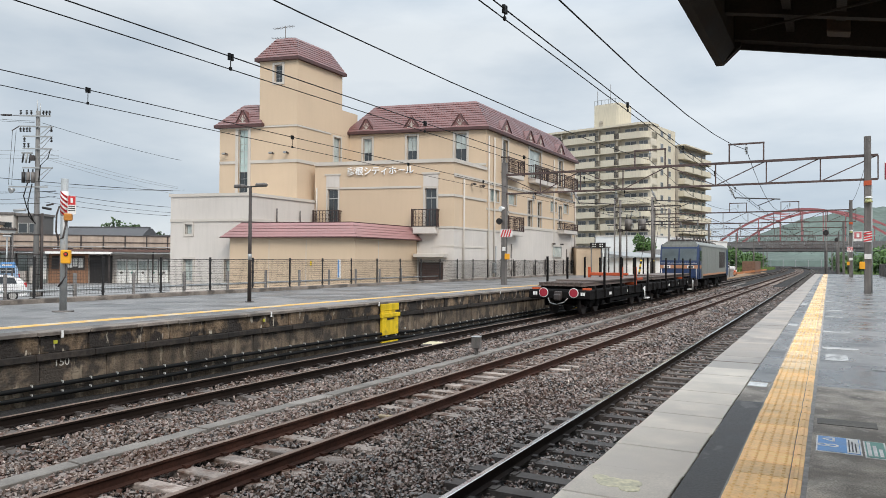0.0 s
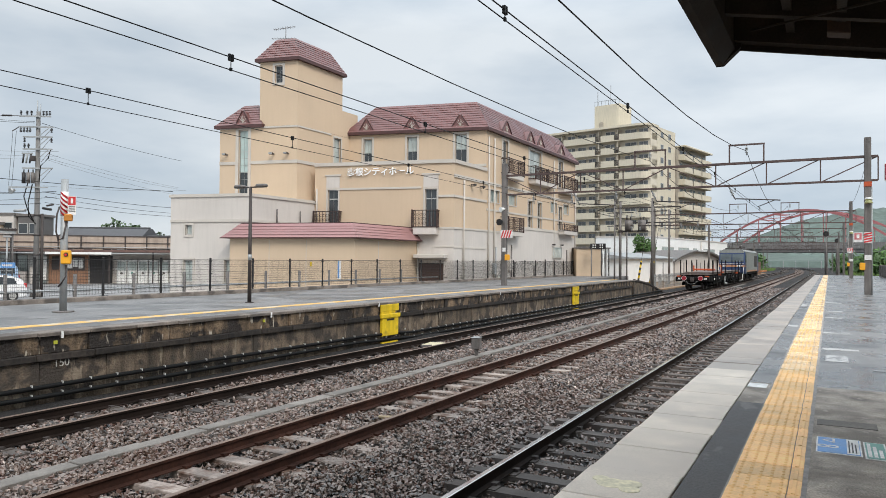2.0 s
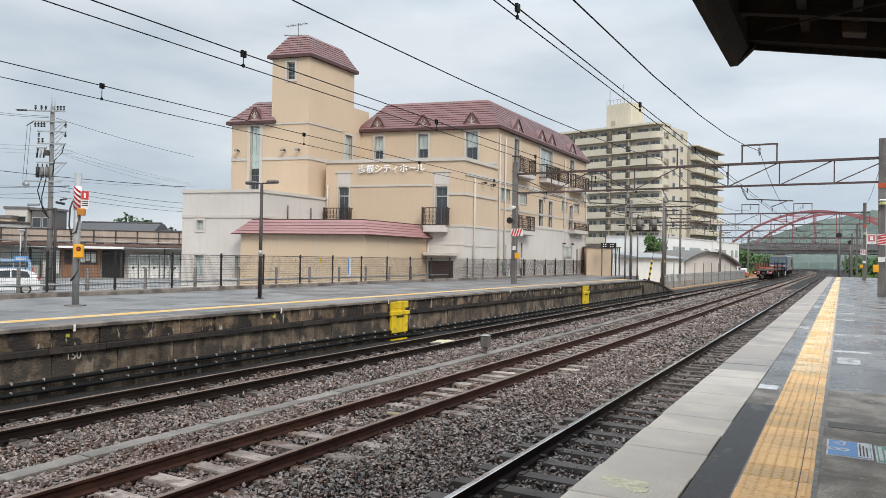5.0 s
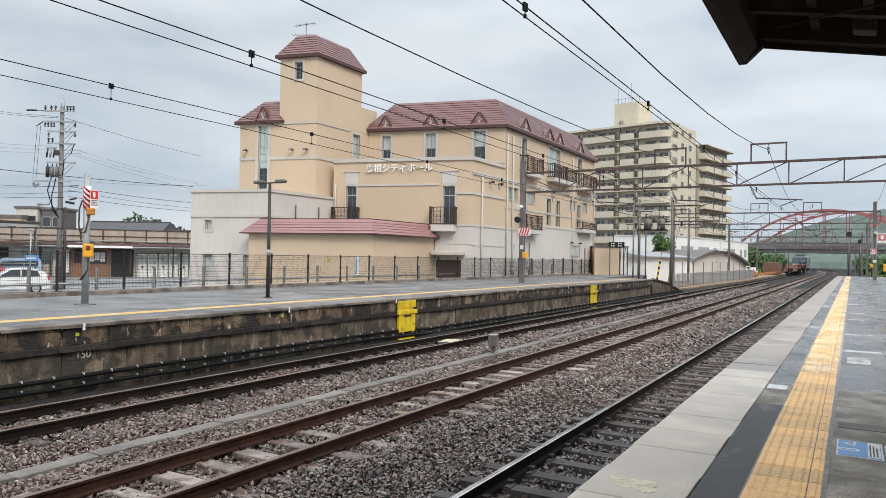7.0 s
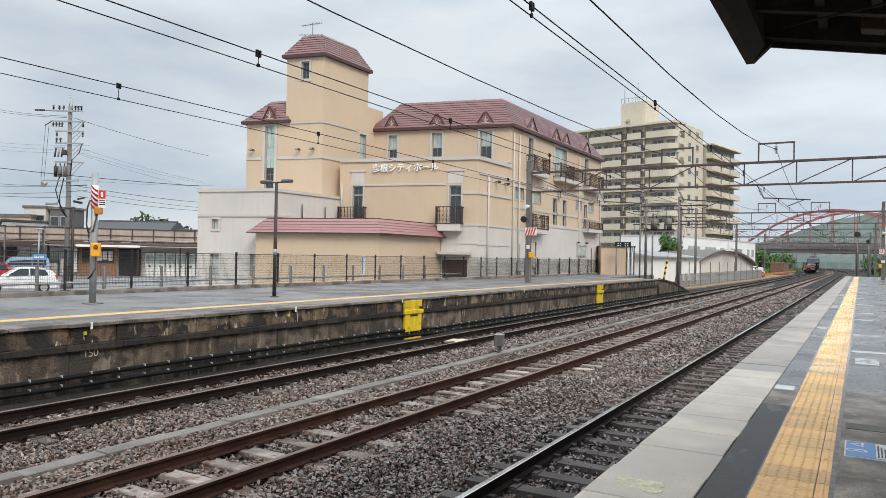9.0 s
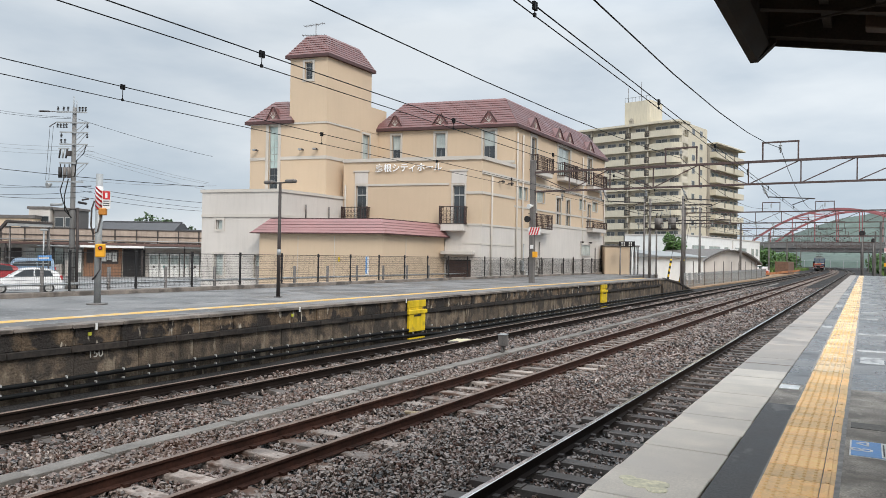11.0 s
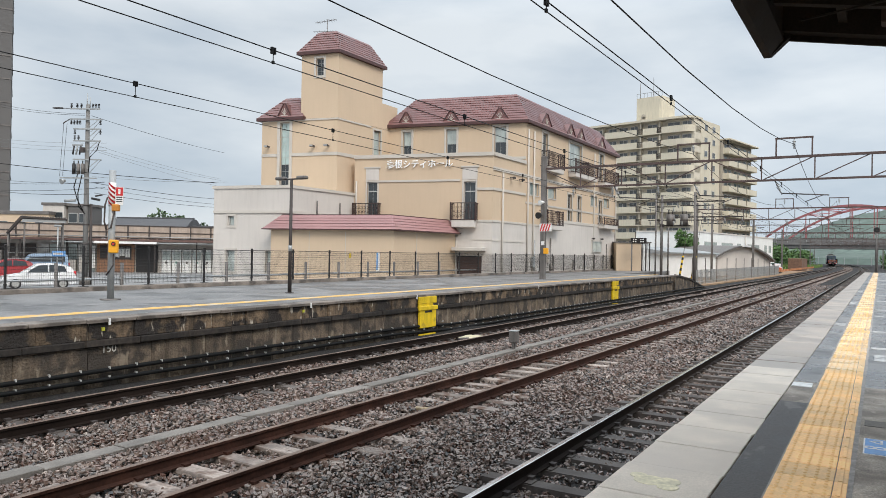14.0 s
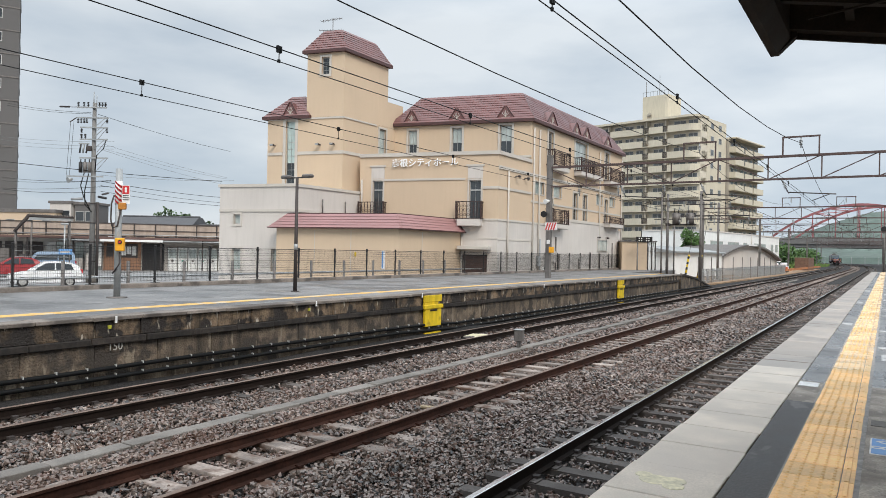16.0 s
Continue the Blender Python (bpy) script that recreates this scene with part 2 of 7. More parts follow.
FADED_RED = mk("sign_faded_red", (0.55, 0.16, 0.17), 0.55, vary=0.15)
ORANGE_BOX = mk("box_amber", (0.78, 0.36, 0.015), 0.5, vary=0.08)
RAIL_LOAD = mk("new_rail_steel", (0.15, 0.115, 0.1), 0.55, 0.2, vary=0.3, scale=2)
LOCO_BLUE = mk("loco_blue", (0.022, 0.045, 0.12), 0.45, vary=0.15, scale=1.0, streak=0.2)
LOCO_GREY = mk("loco_grey", (0.22, 0.23, 0.215), 0.5, vary=0.15, scale=1.0, streak=0.3)
LOCO_GLASS = mk("loco_windscreen", (0.16, 0.2, 0.215), 0.1, vary=0.2, scale=1.0, bump=0.0, spec=0.8, rough_vary=0.03)
LOCO_TAN = mk("loco_tan_band", (0.45, 0.22, 0.12), 0.5, vary=0.1)
UNDER = mk("wagon_black", (0.007, 0.006, 0.006), 0.75, vary=0.3, spec=0.15)
CAR_WHITE = mk("car_white", (0.75, 0.75, 0.75), 0.25, vary=0.03, bump=0.0, spec=0.7)
CAR_RED = mk("car_red", (0.35, 0.03, 0.035), 0.3, vary=0.05, bump=0.0, spec=0.7)
CAR_BLUE = mk("car_pale_blue", (0.35, 0.47, 0.62), 0.35, vary=0.05, bump=0.0)
TYRE = mk("tyre", (0.018, 0.018, 0.018), 0.8, vary=0.2)
EARTH = mk("earth_tan", (0.26, 0.17, 0.10), 0.9, vary=0.35, scale=0.8, fine=10, bump=0.5)
GRASS = mk("grass", (0.10, 0.16, 0.04), 0.85, vary=0.4, scale=0.6, fine=6, island=0.3, bump=0.4)
GREY_FLATS = mk("flats_grey", (0.115, 0.11, 0.107), 0.85, vary=0.08, scale=0.3)
SOFFIT = mk("canopy_boards", (0.62, 0.47, 0.3), 0.85, vary=0.35, scale=2, island=0.3, spec=0.1)
SOFFIT_STEEL = mk("canopy_steel", (0.03, 0.024, 0.02), 0.7, vary=0.3, scale=2, spec=0.12)


# ---- building helpers ----
def part(name, bm, mat, parent=None, label="", kind=""):
    """Links a bmesh as one mesh object, under its thing if one is given."""
    me = bpy.data.meshes.new(name)
    bm.to_mesh(me)
    bm.free()
    for m in (mat if isinstance(mat, (list, tuple)) else (mat,)):
        me.materials.append(m)
    ob = new(name, me)
    ob.parent = parent
    return tagged(ob, label=label, kind=kind)


def share(name, me, parent, m):
    """One more piece on a mesh that exists already."""
    ob = new(name, me)
    ob.parent = parent
    ob.matrix_basis = m
    return ob


def thing(name, label, category, m=None, group="", kind=""):
    ob = new(name)
    ob.empty_display_size = 0.2
    if m is not None:
        ob.matrix_basis = m
    return tagged(ob, label, category, group, kind)


def B():
    return bmesh.new()


def box(bm, x0, x1, y0, y1, z0, z1, bevel=0.0, mi=0):
    r = bmesh.ops.create_cube(bm, size=1, matrix=Matrix.LocRotScale(((x0 + x1) / 2, (y0 + y1) / 2, (z0 + z1) / 2), None, (abs(x1 - x0), abs(y1 - y0), abs(z1 - z0))))
    fs = {f for v in r["verts"] for f in v.link_faces}
    for f in fs:
        f.material_index = mi
    if bevel:
        es = {e for v in r["verts"] for e in v.link_edges}
        bmesh.ops.bevel(bm, geom=list(es), offset=bevel, segments=1, affect="EDGES", profile=0.5)
    return bm


def rod(bm, a, b, r, r2=None, seg=8, mi=0):
    a, b = Vector(a), Vector(b)
    d = b - a
    q = d.to_track_quat("Z", "Y").to_matrix().to_4x4()
    res = bmesh.ops.create_cone(bm, cap_ends=True, segments=seg, radius1=r, radius2=r if r2 is None else r2, depth=d.length, matrix=Matrix.Translation((a + b) / 2) @ q)
    for f in {f for v in res["verts"] for f in v.link_faces}:
        f.material_index = mi
        f.smooth = seg > 6 and len(f.verts) == 4
    return bm


def bar(bm, a, b, w, h=None, mi=0):
    """A square bar from a to b."""
    a, b = Vector(a), Vector(b)
    d = b - a
    q = d.to_track_quat("Z", "Y").to_matrix().to_4x4()
    r = bmesh.ops.create_cube(bm, size=1, matrix=Matrix.Translation((a + b) / 2) @ q @ Matrix.Diagonal((w, h or w, d.length, 1)))
    for f in {f for v in r["verts"] for f in v.link_faces}:
        f.material_index = mi
    return bm


def prism(bm, pts, z0, z1, mi=0):
    lo = [bm.verts.new((x, y, z0)) for x, y in pts]
    hi = [bm.verts.new((x, y, z1)) for x, y in pts]
    n = len(pts)
    fs = [bm.faces.new((lo[i], lo[(i + 1) % n], hi[(i + 1) % n], hi[i])) for i in range(n)]
    fs += [bm.faces.new(hi), bm.faces.new(lo[::-1])]
    bmesh.ops.recalc_face_normals(bm, faces=fs)
    for f in fs:
        f.material_index = mi
    return bm


def extrude_x(bm, prof, x0, x1, mi=0):
    """A (y, z) outline drawn out from x0 to x1."""
    a = [bm.verts.new((x0, y, z)) for y, z in prof]
    b = [bm.verts.new((x1, y, z)) for y, z in prof]
    n = len(prof)
    fs = [bm.faces.new((a[i], a[(i + 1) % n], b[(i + 1) % n], b[i])) for i in range(n)]
    fs += [bm.faces.new(a[::-1]), bm.faces.new(b)]
    bmesh.ops.recalc_face_normals(bm, faces=fs)
    for f in fs:
        f.material_index = mi
    return bm


def extrude_y(bm, prof, y0, y1, mi=0):
    """An (x, z) outline drawn out from y0 to y1."""
    a = [bm.verts.new((x, y0, z)) for x, z in prof]
    b = [bm.verts.new((x, y1, z)) for x, z in prof]
    n = len(prof)
    fs = [bm.faces.new((a[i], a[(i + 1) % n], b[(i + 1) % n], b[i])) for i in range(n)]
    fs += [bm.faces.new(a[::-1]), bm.faces.new(b)]
    bmesh.ops.recalc_face_normals(bm, faces=fs)
    for f in fs:
        f.material_index = mi
    return bm


def mesh_np(name, co, faces, mat, parent=None, label="", kind=""):
    me = bpy.data.meshes.new(name)
    me.from_pydata(co, [], faces)
    me.update()
    me.materials.append(mat)
    ob = new(name, me)
    ob.parent = parent
    return tagged(ob, label=label, kind=kind)


def bend(y):
    """How far the tracks have curved to the west at y."""
    return 0.0 if y < 160 else -(y - 160) ** 2 / 3400


def tube(bm, pts, r, seg=6):
    """One unbroken round line through the points."""
    rings = []
    for i, p in enumerate(pts):
        d = (Vector(pts[min(i + 1, len(pts) - 1)]) - Vector(pts[max(i - 1, 0)])).normalized()
        a = d.orthogonal().normalized() if abs(d.z) > 0.9 else d.cross(Vector((0, 0, 1))).normalized()
        b = d.cross(a)
        rings.append([bm.verts.new(Vector(p) + a * r * math.cos(2 * math.pi * k / seg) + b * r * math.sin(2 * math.pi * k / seg)) for k in range(seg)])
    for u, v in zip(rings, rings[1:]):
        for k in range(seg):
            bm.faces.new((u[k], u[(k + 1) % seg], v[(k + 1) % seg], v[k])).smooth = True
    bm.faces.new(rings[0])
    bm.faces.new(rings[-1][::-1])
    bmesh.ops.recalc_face_normals(bm, faces=bm.faces)
    return bm


def text(name, words, size, m, mat, parent, extrude=0.004):
    cu = bpy.data.curves.new(name, "FONT")
    cu.body, cu.size, cu.extrude = words, size, extrude
    cu.align_x, cu.align_y = "CENTER", "CENTER"
    cu.materials.append(mat)
    ob = new(name, cu)
    ob.parent = parent
    ob.matrix_basis = m
    return ob


# ---- ground, ballast and tracks ----
def build_ground():
    xs = [-1600, -700, -300, -120, -60, -30] + [x * 0.4 for x in range(-50, 6)] + [8, 20, 60, 200, 700, 1600]
    ys = [-200, -60, -20] + [y * 0.5 for y in range(-10, 100)] + [60, 80, 120, 180, 260, 400, 700, 1500, 3500]
    bm = B()
    grid = [[bm.verts.new((x, y, -0.6 if x < -19.9 and y < 150 else -0.235 + 0.05 * noise.noise((x * 0.7, y * 0.5, 0)) * (abs(y) < 60))) for y in ys] for x in xs]
    for i in range(len(xs) - 1):
        for j in range(len(ys) - 1):
            f = bm.faces.new((grid[i][j], grid[i + 1][j], grid[i + 1][j + 1], grid[i][j + 1]))
            f.smooth = True
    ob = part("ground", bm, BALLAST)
    tagged(ob, "near-black crushed stone bed under the railway tracks, gap shade in its colour", "ground", kind="structure")


build_ground()

TRACKS = (("track_near", -2.755, RAIL_DARK, RAIL_TOP, SLEEPER_C), ("track_middle", -6.16, RAIL_RUST, RAIL_TOP_DULL, SLEEPER_W), ("track_far", -9.885, RAIL_DARK, RAIL_TOP_DULL, SLEEPER_C))


def build_rail(cx, mat, top, parent):
    prof = [(-0.064, -0.153), (0.064, -0.153), (0.064, -0.142), (0.012, -0.125), (0.008, -0.045), (0.0325, -0.034), (0.0325, -0.006), (0.026, 0.0), (-0.026, 0.0), (-0.0325, -0.006), (-0.0325, -0.034), (-0.008, -0.045), (-0.012, -0.125), (-0.064, -0.142)]
    ys = [-25, 60, 120, 160] + list(range(170, 341, 10))
    bm = B()
    rings = [[bm.verts.new((cx + bend(y) + px, y, pz)) for px, pz in prof] for y in ys]
    n = len(prof)
    for a, b in zip(rings, rings[1:]):
        for i in range(n):
            f = bm.faces.new((a[i], a[(i + 1) % n], b[(i + 1) % n], b[i]))
            f.material_index = 1 if i in (6, 7, 8) else 0
    bm.faces.new(rings[0])
    bm.faces.new(rings[-1][::-1])
    bmesh.ops.recalc_face_normals(bm, faces=bm.faces)
    part("rail", bm, (mat, top), parent)


def build_track(name, cx, mat, top, sleeper):
    wood = sleeper is SLEEPER_W
    words = {"track_near": "railway track with polished rails on concrete sleepers", "track_middle": "rusty siding track on grey weathered wooden sleepers", "track_far": "dark railway track beside the old stone platform"}
    tr = thing(name, words[name], "railway track", kind="structure")
    for s in (-0.5335, 0.5335):
        build_rail(cx + s, mat, top, tr)
    L = 1.05 if wood else 1.0
    meshes = []
    rnd = random.Random(hash(len(name)) % 97)
    for k in range(4):
        bm = B()
        if wood:
            box(bm, -L, L, -0.11, 0.11, -0.29, -0.155, 0.012)
            for v in bm.verts:
                v.co += Vector((rnd.uniform(-.03, .03), rnd.uniform(-.008, .008), rnd.uniform(-.008, .004)))
        else:
            extrude_x(bm, [(-0.13, -0.34), (0.13, -0.34), (0.1, -0.165), (-0.1, -0.165)], -L, L)
            for v in bm.verts:
                if abs(v.co.x) < 0.3:
                    v.co.z -= 0.03
            for s in (-0.5335, 0.5335):
                box(bm, s - 0.14, s + 0.14, -0.085, 0.085, -0.17, -0.152)
        me = bpy.data.meshes.new("sleeper")
        bm.to_mesh(me)
        bm.free()
        me.materials.append(sleeper)
        meshes.append(me)
    y, k = -3.0, 0
    while y < 110:
        share("sleeper", meshes[k % 4], tr, pose(cx + bend(y) + rnd.uniform(-.03, .03), y, rnd.uniform(-.012, .004), 0, 0, rnd.uniform(-1.2, 1.2) * (2.0 if wood else 0.5)))
        y += 0.6 + rnd.uniform(-.03, .03)
        k += 1
    bm = B()
    while y < 320:
        box(bm, cx + bend(y) - L, cx + bend(y) + L, y - 0.11, y + 0.11, -0.3, -0.155)
        y += 0.62
    part("far_sleepers", bm, sleeper, tr, kind="stuff")
    bm = B()
    y = -2.4
    while y < 45:
        for s in (-0.5335, 0.5335):
            for e in (-1, 1):
                x = cx + s + e * 0.075
                box(bm, x - 0.035, x + 0.035, y - 0.04, y + 0.04, -0.155, -0.122)
        y += 0.6
    part("rail_clips", bm, RAIL_RUST if wood else STEEL_DARK, tr, kind="stuff")


for row in TRACKS:
    build_track(*row)


def build_ballast():
    """Loose crushed stones over the bed, dense near the near platform and thinner beyond."""
    rng = np.random.default_rng(7)
    cube = np.array([(sx, sy, sz) for sx in (-1, 1) for sy in (-1, 1) for sz in (-1, 1)], float)
    quads = np.array([(0, 1, 3, 2), (4, 6, 7, 5), (0, 4, 5, 1), (2, 3, 7, 6), (0, 2, 6, 4), (1, 5, 7, 3)])
    zones = ((-11.8, -1.35, -8.0, 2.4, 150, 0.028), (-10.75, -1.35, 2.4, 9.0, 880, 0.0185), (-10.75, -1.35, 9.0, 17.0, 540, 0.021), (-10.75, -1.35, 17.0, 34.0, 190, 0.03), (-10.9, -1.35, 34.0, 75.0, 44, 0.052))
    P, S = [], []
    for x0, x1, y0, y1, dens, size in zones:
        n = int((x1 - x0) * (y1 - y0) * dens)
        P.append(np.column_stack((rng.uniform(x0, x1, n), rng.uniform(y0, y1, n))))
        S.append(np.full(n, size))
    P, S = np.concatenate(P), np.concatenate(S)
    keep = np.ones(len(P), bool)
    for _, cx, *_ in TRACKS:
        for s in (-0.5335, 0.5335):
            keep &= np.abs(P[:, 0] - cx - s) > 0.075
        on = (np.abs(P[:, 0] - cx) < 1.0) & (rng.random(len(P)) < 0.35)
        keep &= ~on
    keep &= np.abs(P[:, 0] + 8.0) > 0.16
    P, S = P[keep], S[keep]
    n = len(P)
    size = S[:, None] * rng.uniform(0.55, 1.6, (n, 3)) * (1.1, 1.1, 0.8)
    corners = cube[None] * size[:, None] * rng.uniform(0.3, 1.25, (n, 8, 3))
    a, b = rng.uniform(0, 6.283, n), rng.uniform(-1.1, 1.1, n)
    ca, sa, cb, sb = np.cos(a)[:, None], np.sin(a)[:, None], np.cos(b)[:, None], np.sin(b)[:, None]
    x, y, z = corners[..., 0], corners[..., 1], corners[..., 2]
    y, z = y * cb - z * sb, y * sb + z * cb
    x, y = x * ca - y * sa, x * sa + y * ca
    base = np.array([-0.225 + 0.05 * noise.noise((p[0] * 0.7, p[1] * 0.5, 0)) for p in P])
    lift = np.zeros(n)
    for _, cx, *_ in TRACKS:
        lift = np.maximum(lift, 0.03 * (np.abs(np.abs(P[:, 0] - cx) - 1.25) < 0.3))
        if cx < -5:
            lift = np.maximum(lift, 0.028 * (np.abs(P[:, 0] - cx) < 1.2))
    hz = base + lift + rng.uniform(-0.04, 0.035, n)
    co = np.stack((x + P[:, :1], y + P[:, 1:], z + hz[:, None]), -1).reshape(-1, 3)
    faces = (quads[None] + 8 * np.arange(n)[:, None, None]).reshape(-1)
    me = bpy.data.meshes.new("ballast_stones")
    me.vertices.add(len(co))
    me.vertices.foreach_set("co", co.ravel())
    m = n * 6
    me.loops.add(m * 4)
    me.loops.foreach_set("vertex_index", faces.astype(np.int32))
    me.polygons.add(m)
    me.polygons.foreach_set("loop_start", np.arange(0, m * 4, 4, dtype=np.int32))
    me.update(calc_edges=True)
    me.validate()
    me.shade_flat()
    me.materials.append(STONE)
    tagged(new("ballast_stones", me), "loose brown-grey crushed stone ballast between the rails", "ballast", kind="stuff")


build_ballast()


def build_trough():
    """Concrete cable trough lids between the middle and the far track."""
    tr = thing("cable_trough", "line of grey concrete cable trough lids in the ballast", "cable trough", kind="structure")
    bm = B()
    box(bm, -0.12, 0.12, -0.49, 0.49, -0.14, -0.055, 0.008)
    me = bpy.data.meshes.new("trough_lid")
    bm.to_mesh(me)
    bm.free()
    me.materials.append(CONCRETE)
    rnd = random.Random(4)
    for k in range(90):
        y = -1 + k
        share("trough_lid", me, tr, pose(-7.93 - 0.006 * max(0, y) + rnd.uniform(-.012, .012), y, rnd.uniform(-.115, -.1), rnd.uniform(-.6, .6), rnd.uniform(-1.5, 1.5), rnd.uniform(-.5, .5)))


build_trough()


def build_track_box(x, y):
    t = thing("trackside_box", "small grey metal junction box on two posts in the ballast", "junction box", pose(x, y, -0.26, 0, 0, 6))
    part("case", box(B(), -0.1, 0.1, -0.12, 0.12, 0.26, 0.55, 0.015), STEEL, t)
    part("lid", box(B(), -0.11, 0.11, -0.13, 0.13, 0.55, 0.57, 0.008), GALV, t)
    for e in (-0.07, 0.07):
        part("post", box(B(), -0.02, 0.02, e - 0.02, e + 0.02, 0, 0.27), STEEL, t)


build_track_box(-8.05, 16.8)


# ---- platform on which the camera stands ----
def build_near_platform():
    pf = thing("platform_near", "long station platform with pale concrete edge and dark asphalt", "platform", kind="structure")
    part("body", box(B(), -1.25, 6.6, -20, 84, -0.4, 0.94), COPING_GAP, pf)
    part("covered_surface", box(B(), -0.765, 6.5, -20, 8.45, 0.93, 1.0), ASPHALT_DRY, pf, "dry dark asphalt under the roof")
    part("open_surface", box(B(), -0.765, 6.5, 8.45, 84, 0.93, 1.0), ASPHALT_WET, pf, "wet grey asphalt in the open")
    part("patched_strip", box(B(), -0.765, -0.535, -20, 7.2, 0.93, 1.003), ASPHALT_NEW, pf, "black asphalt patch along the edge")
    part("kerb", box(B(), 6.5, 6.6, -20, 84, 0.97, 1.02), PALE, pf)
    bm = B()
    box(bm, -1.335, -0.775, -0.2945, 0.2945, 0.88, 1.002, 0.005)
    me = bpy.data.meshes.new("coping_slab")
    bm.to_mesh(me)
    bm.free()
    me.materials.append(COPING)
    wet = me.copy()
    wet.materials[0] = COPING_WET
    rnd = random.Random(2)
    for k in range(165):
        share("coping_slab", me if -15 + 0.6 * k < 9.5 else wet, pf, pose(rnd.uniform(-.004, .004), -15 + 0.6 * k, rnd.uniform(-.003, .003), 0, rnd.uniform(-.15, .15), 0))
    # studded tactile blocks, with a bar along the platform's side
    bm = B()
    box(bm, -0.525, -0.218, -0.1455, 0.1455, 0.985, 1.008, 0.003)
    for i in range(5):
        for j in range(5):
            x, y = -0.525 + 0.032 + i * 0.0605, -0.122 + j * 0.061
            bmesh.ops.create_cone(bm, cap_ends=True, segments=6, radius1=0.014, radius2=0.008, depth=0.006, matrix=Matrix.Translation((x, y, 1.0105)))
    box(bm, -0.213, -0.145, -0.148, 0.148, 0.99, 1.006, 0.003)
    box(bm, -0.195, -0.17, -0.14, 0.14, 1.006, 1.012, 0.002)
    me = bpy.data.meshes.new("tactile_block")
    bm.to_mesh(me)
    bm.free()
    me.materials.append(TACTILE)
    wet_me = me.copy()
    wet_me.materials[0] = TACTILE_WET
    for k in range(150):
        share("tactile_block", me if k < 29 else wet_me, pf, pose(rnd.uniform(-.002, .002), 1 + 0.3 * k, 0))
    bm = B()
    for k in range(60):
        y = 0.7 - 0.3 * k
        box(bm, -0.525, -0.145, y - 0.148, y + 0.148, 0.99, 1.008)
    part("near_tactile_blocks", bm, TACTILE, pf, kind="stuff")
    bm = B()
    for k in range(125):
        y = 46 + 0.3 * k
        box(bm, -0.525, -0.145, y - 0.148, y + 0.148, 0.99, 1.008)
    part("far_tactile_blocks", bm, TACTILE_WET, pf, kind="stuff")
    part("grout_edge", box(B(), -0.545, -0.115, -20, 84, 0.93, 1.0025), mk("grout_grey", (0.27, 0.25, 0.235), 0.8, vary=0.3, scale=8, fixed=True), pf)
    return pf


PLATFORM = build_near_platform()


def floor_sign(name, label, x0, x1, y0, y1, mat, border=True):
    t = thing(name, label, "floor sign", pose((x0 + x1) / 2, (y0 + y1) / 2, 1.0))
    w, h = (x1 - x0) / 2, (y1 - y0) / 2
    if border:
        part("border", box(B(), -w, w, -h, h, 0, 0.004), LINE_W, t)
        part("field", box(B(), -w + 0.01, w - 0.01, -h + 0.015, h - 0.015, 0.003, 0.006), mat, t)
    else:
        part("field", box(B(), -w, w, -h, h, 0, 0.005), mat, t)
    return t


s = floor_sign("boarding_sign", "blue and white boarding position sign stuck to the asphalt", -0.085, 0.195, 5.56, 6.05, BLUE_SIGN)
text("numeral", "8", 0.2, pose(-0.06, -0.05, 0.0065, 0, 0, 90), LINE_W, s, 0.001)
bm = B()
for a, b in (((-0.03, 0.08), (-0.03, 0.2)), ((-0.03, 0.2), (-0.1, 0.14)), ((-0.1, 0.14), (-0.03, 0.08))):
    bar(bm, (*a, 0.0065), (*b, 0.0065), 0.016, 0.003)
part("triangle_mark", bm, LINE_W, s)
bm = B()
part("white_field", box(B(), 0.05, 0.125, -0.22, 0.22, 0.005, 0.008), LINE_W, s)
for i in range(3):
    box(bm, 0.06 + 0.02 * i, 0.069 + 0.02 * i, -0.19, 0.17 - 0.05 * i, 0.008, 0.0095)
part("small_print", bm, BLACK, s)
s = floor_sign("door_sign", "green and white boarding sign stuck to the asphalt", 0.21, 0.345, 5.52, 6.02, GREEN_SIGN)
bm = B()
for i in range(3):
    box(bm, -0.048 + 0.034 * i, -0.026 + 0.034 * i, -0.2, 0.2 - 0.09 * i, 0.006, 0.008)
part("print", bm, LINE_W, s)
floor_sign("edge_tag", "small white plate near the platform edge", -0.775 + 0.02, -0.575, 8.1, 8.36, LINE_W, False)
floor_sign("worn_stripe", "faint grey painted stripe on the asphalt", -0.09, 0.33, 6.5, 6.72, CONCRETE, False)
rnd = random.Random(12)
for x0, x1, y0, y1 in ((-0.1, 0.33, 14.9, 15.2), (-0.1, 0.38, 12.1, 12.35), (-0.05, 0.22, 10.7, 11.4), (-0.1, 0.26, 19.0, 19.3), (0.45, 1.0, 10.0, 10.14),
                       (-0.1, 0.3, 21.5, 21.9), (-0.1, 0.34, 26.0, 26.5), (-0.1, 0.2, 30.5, 31), (-0.1, 0.35, 37, 37.6), (-0.1, 0.3, 44, 44.8), (-0.1, 0.3, 52, 53),
                       (-0.75, -0.57, 16.0, 16.6), (-0.75, -0.6, 24.0, 24.9), (-0.75, -0.58, 33.0, 34.2)):
    floor_sign("boarding_mark", "worn white boarding mark painted on the wet platform", x0, x1, y0, y1, WORN_W, False)["group"] = "boarding marks"

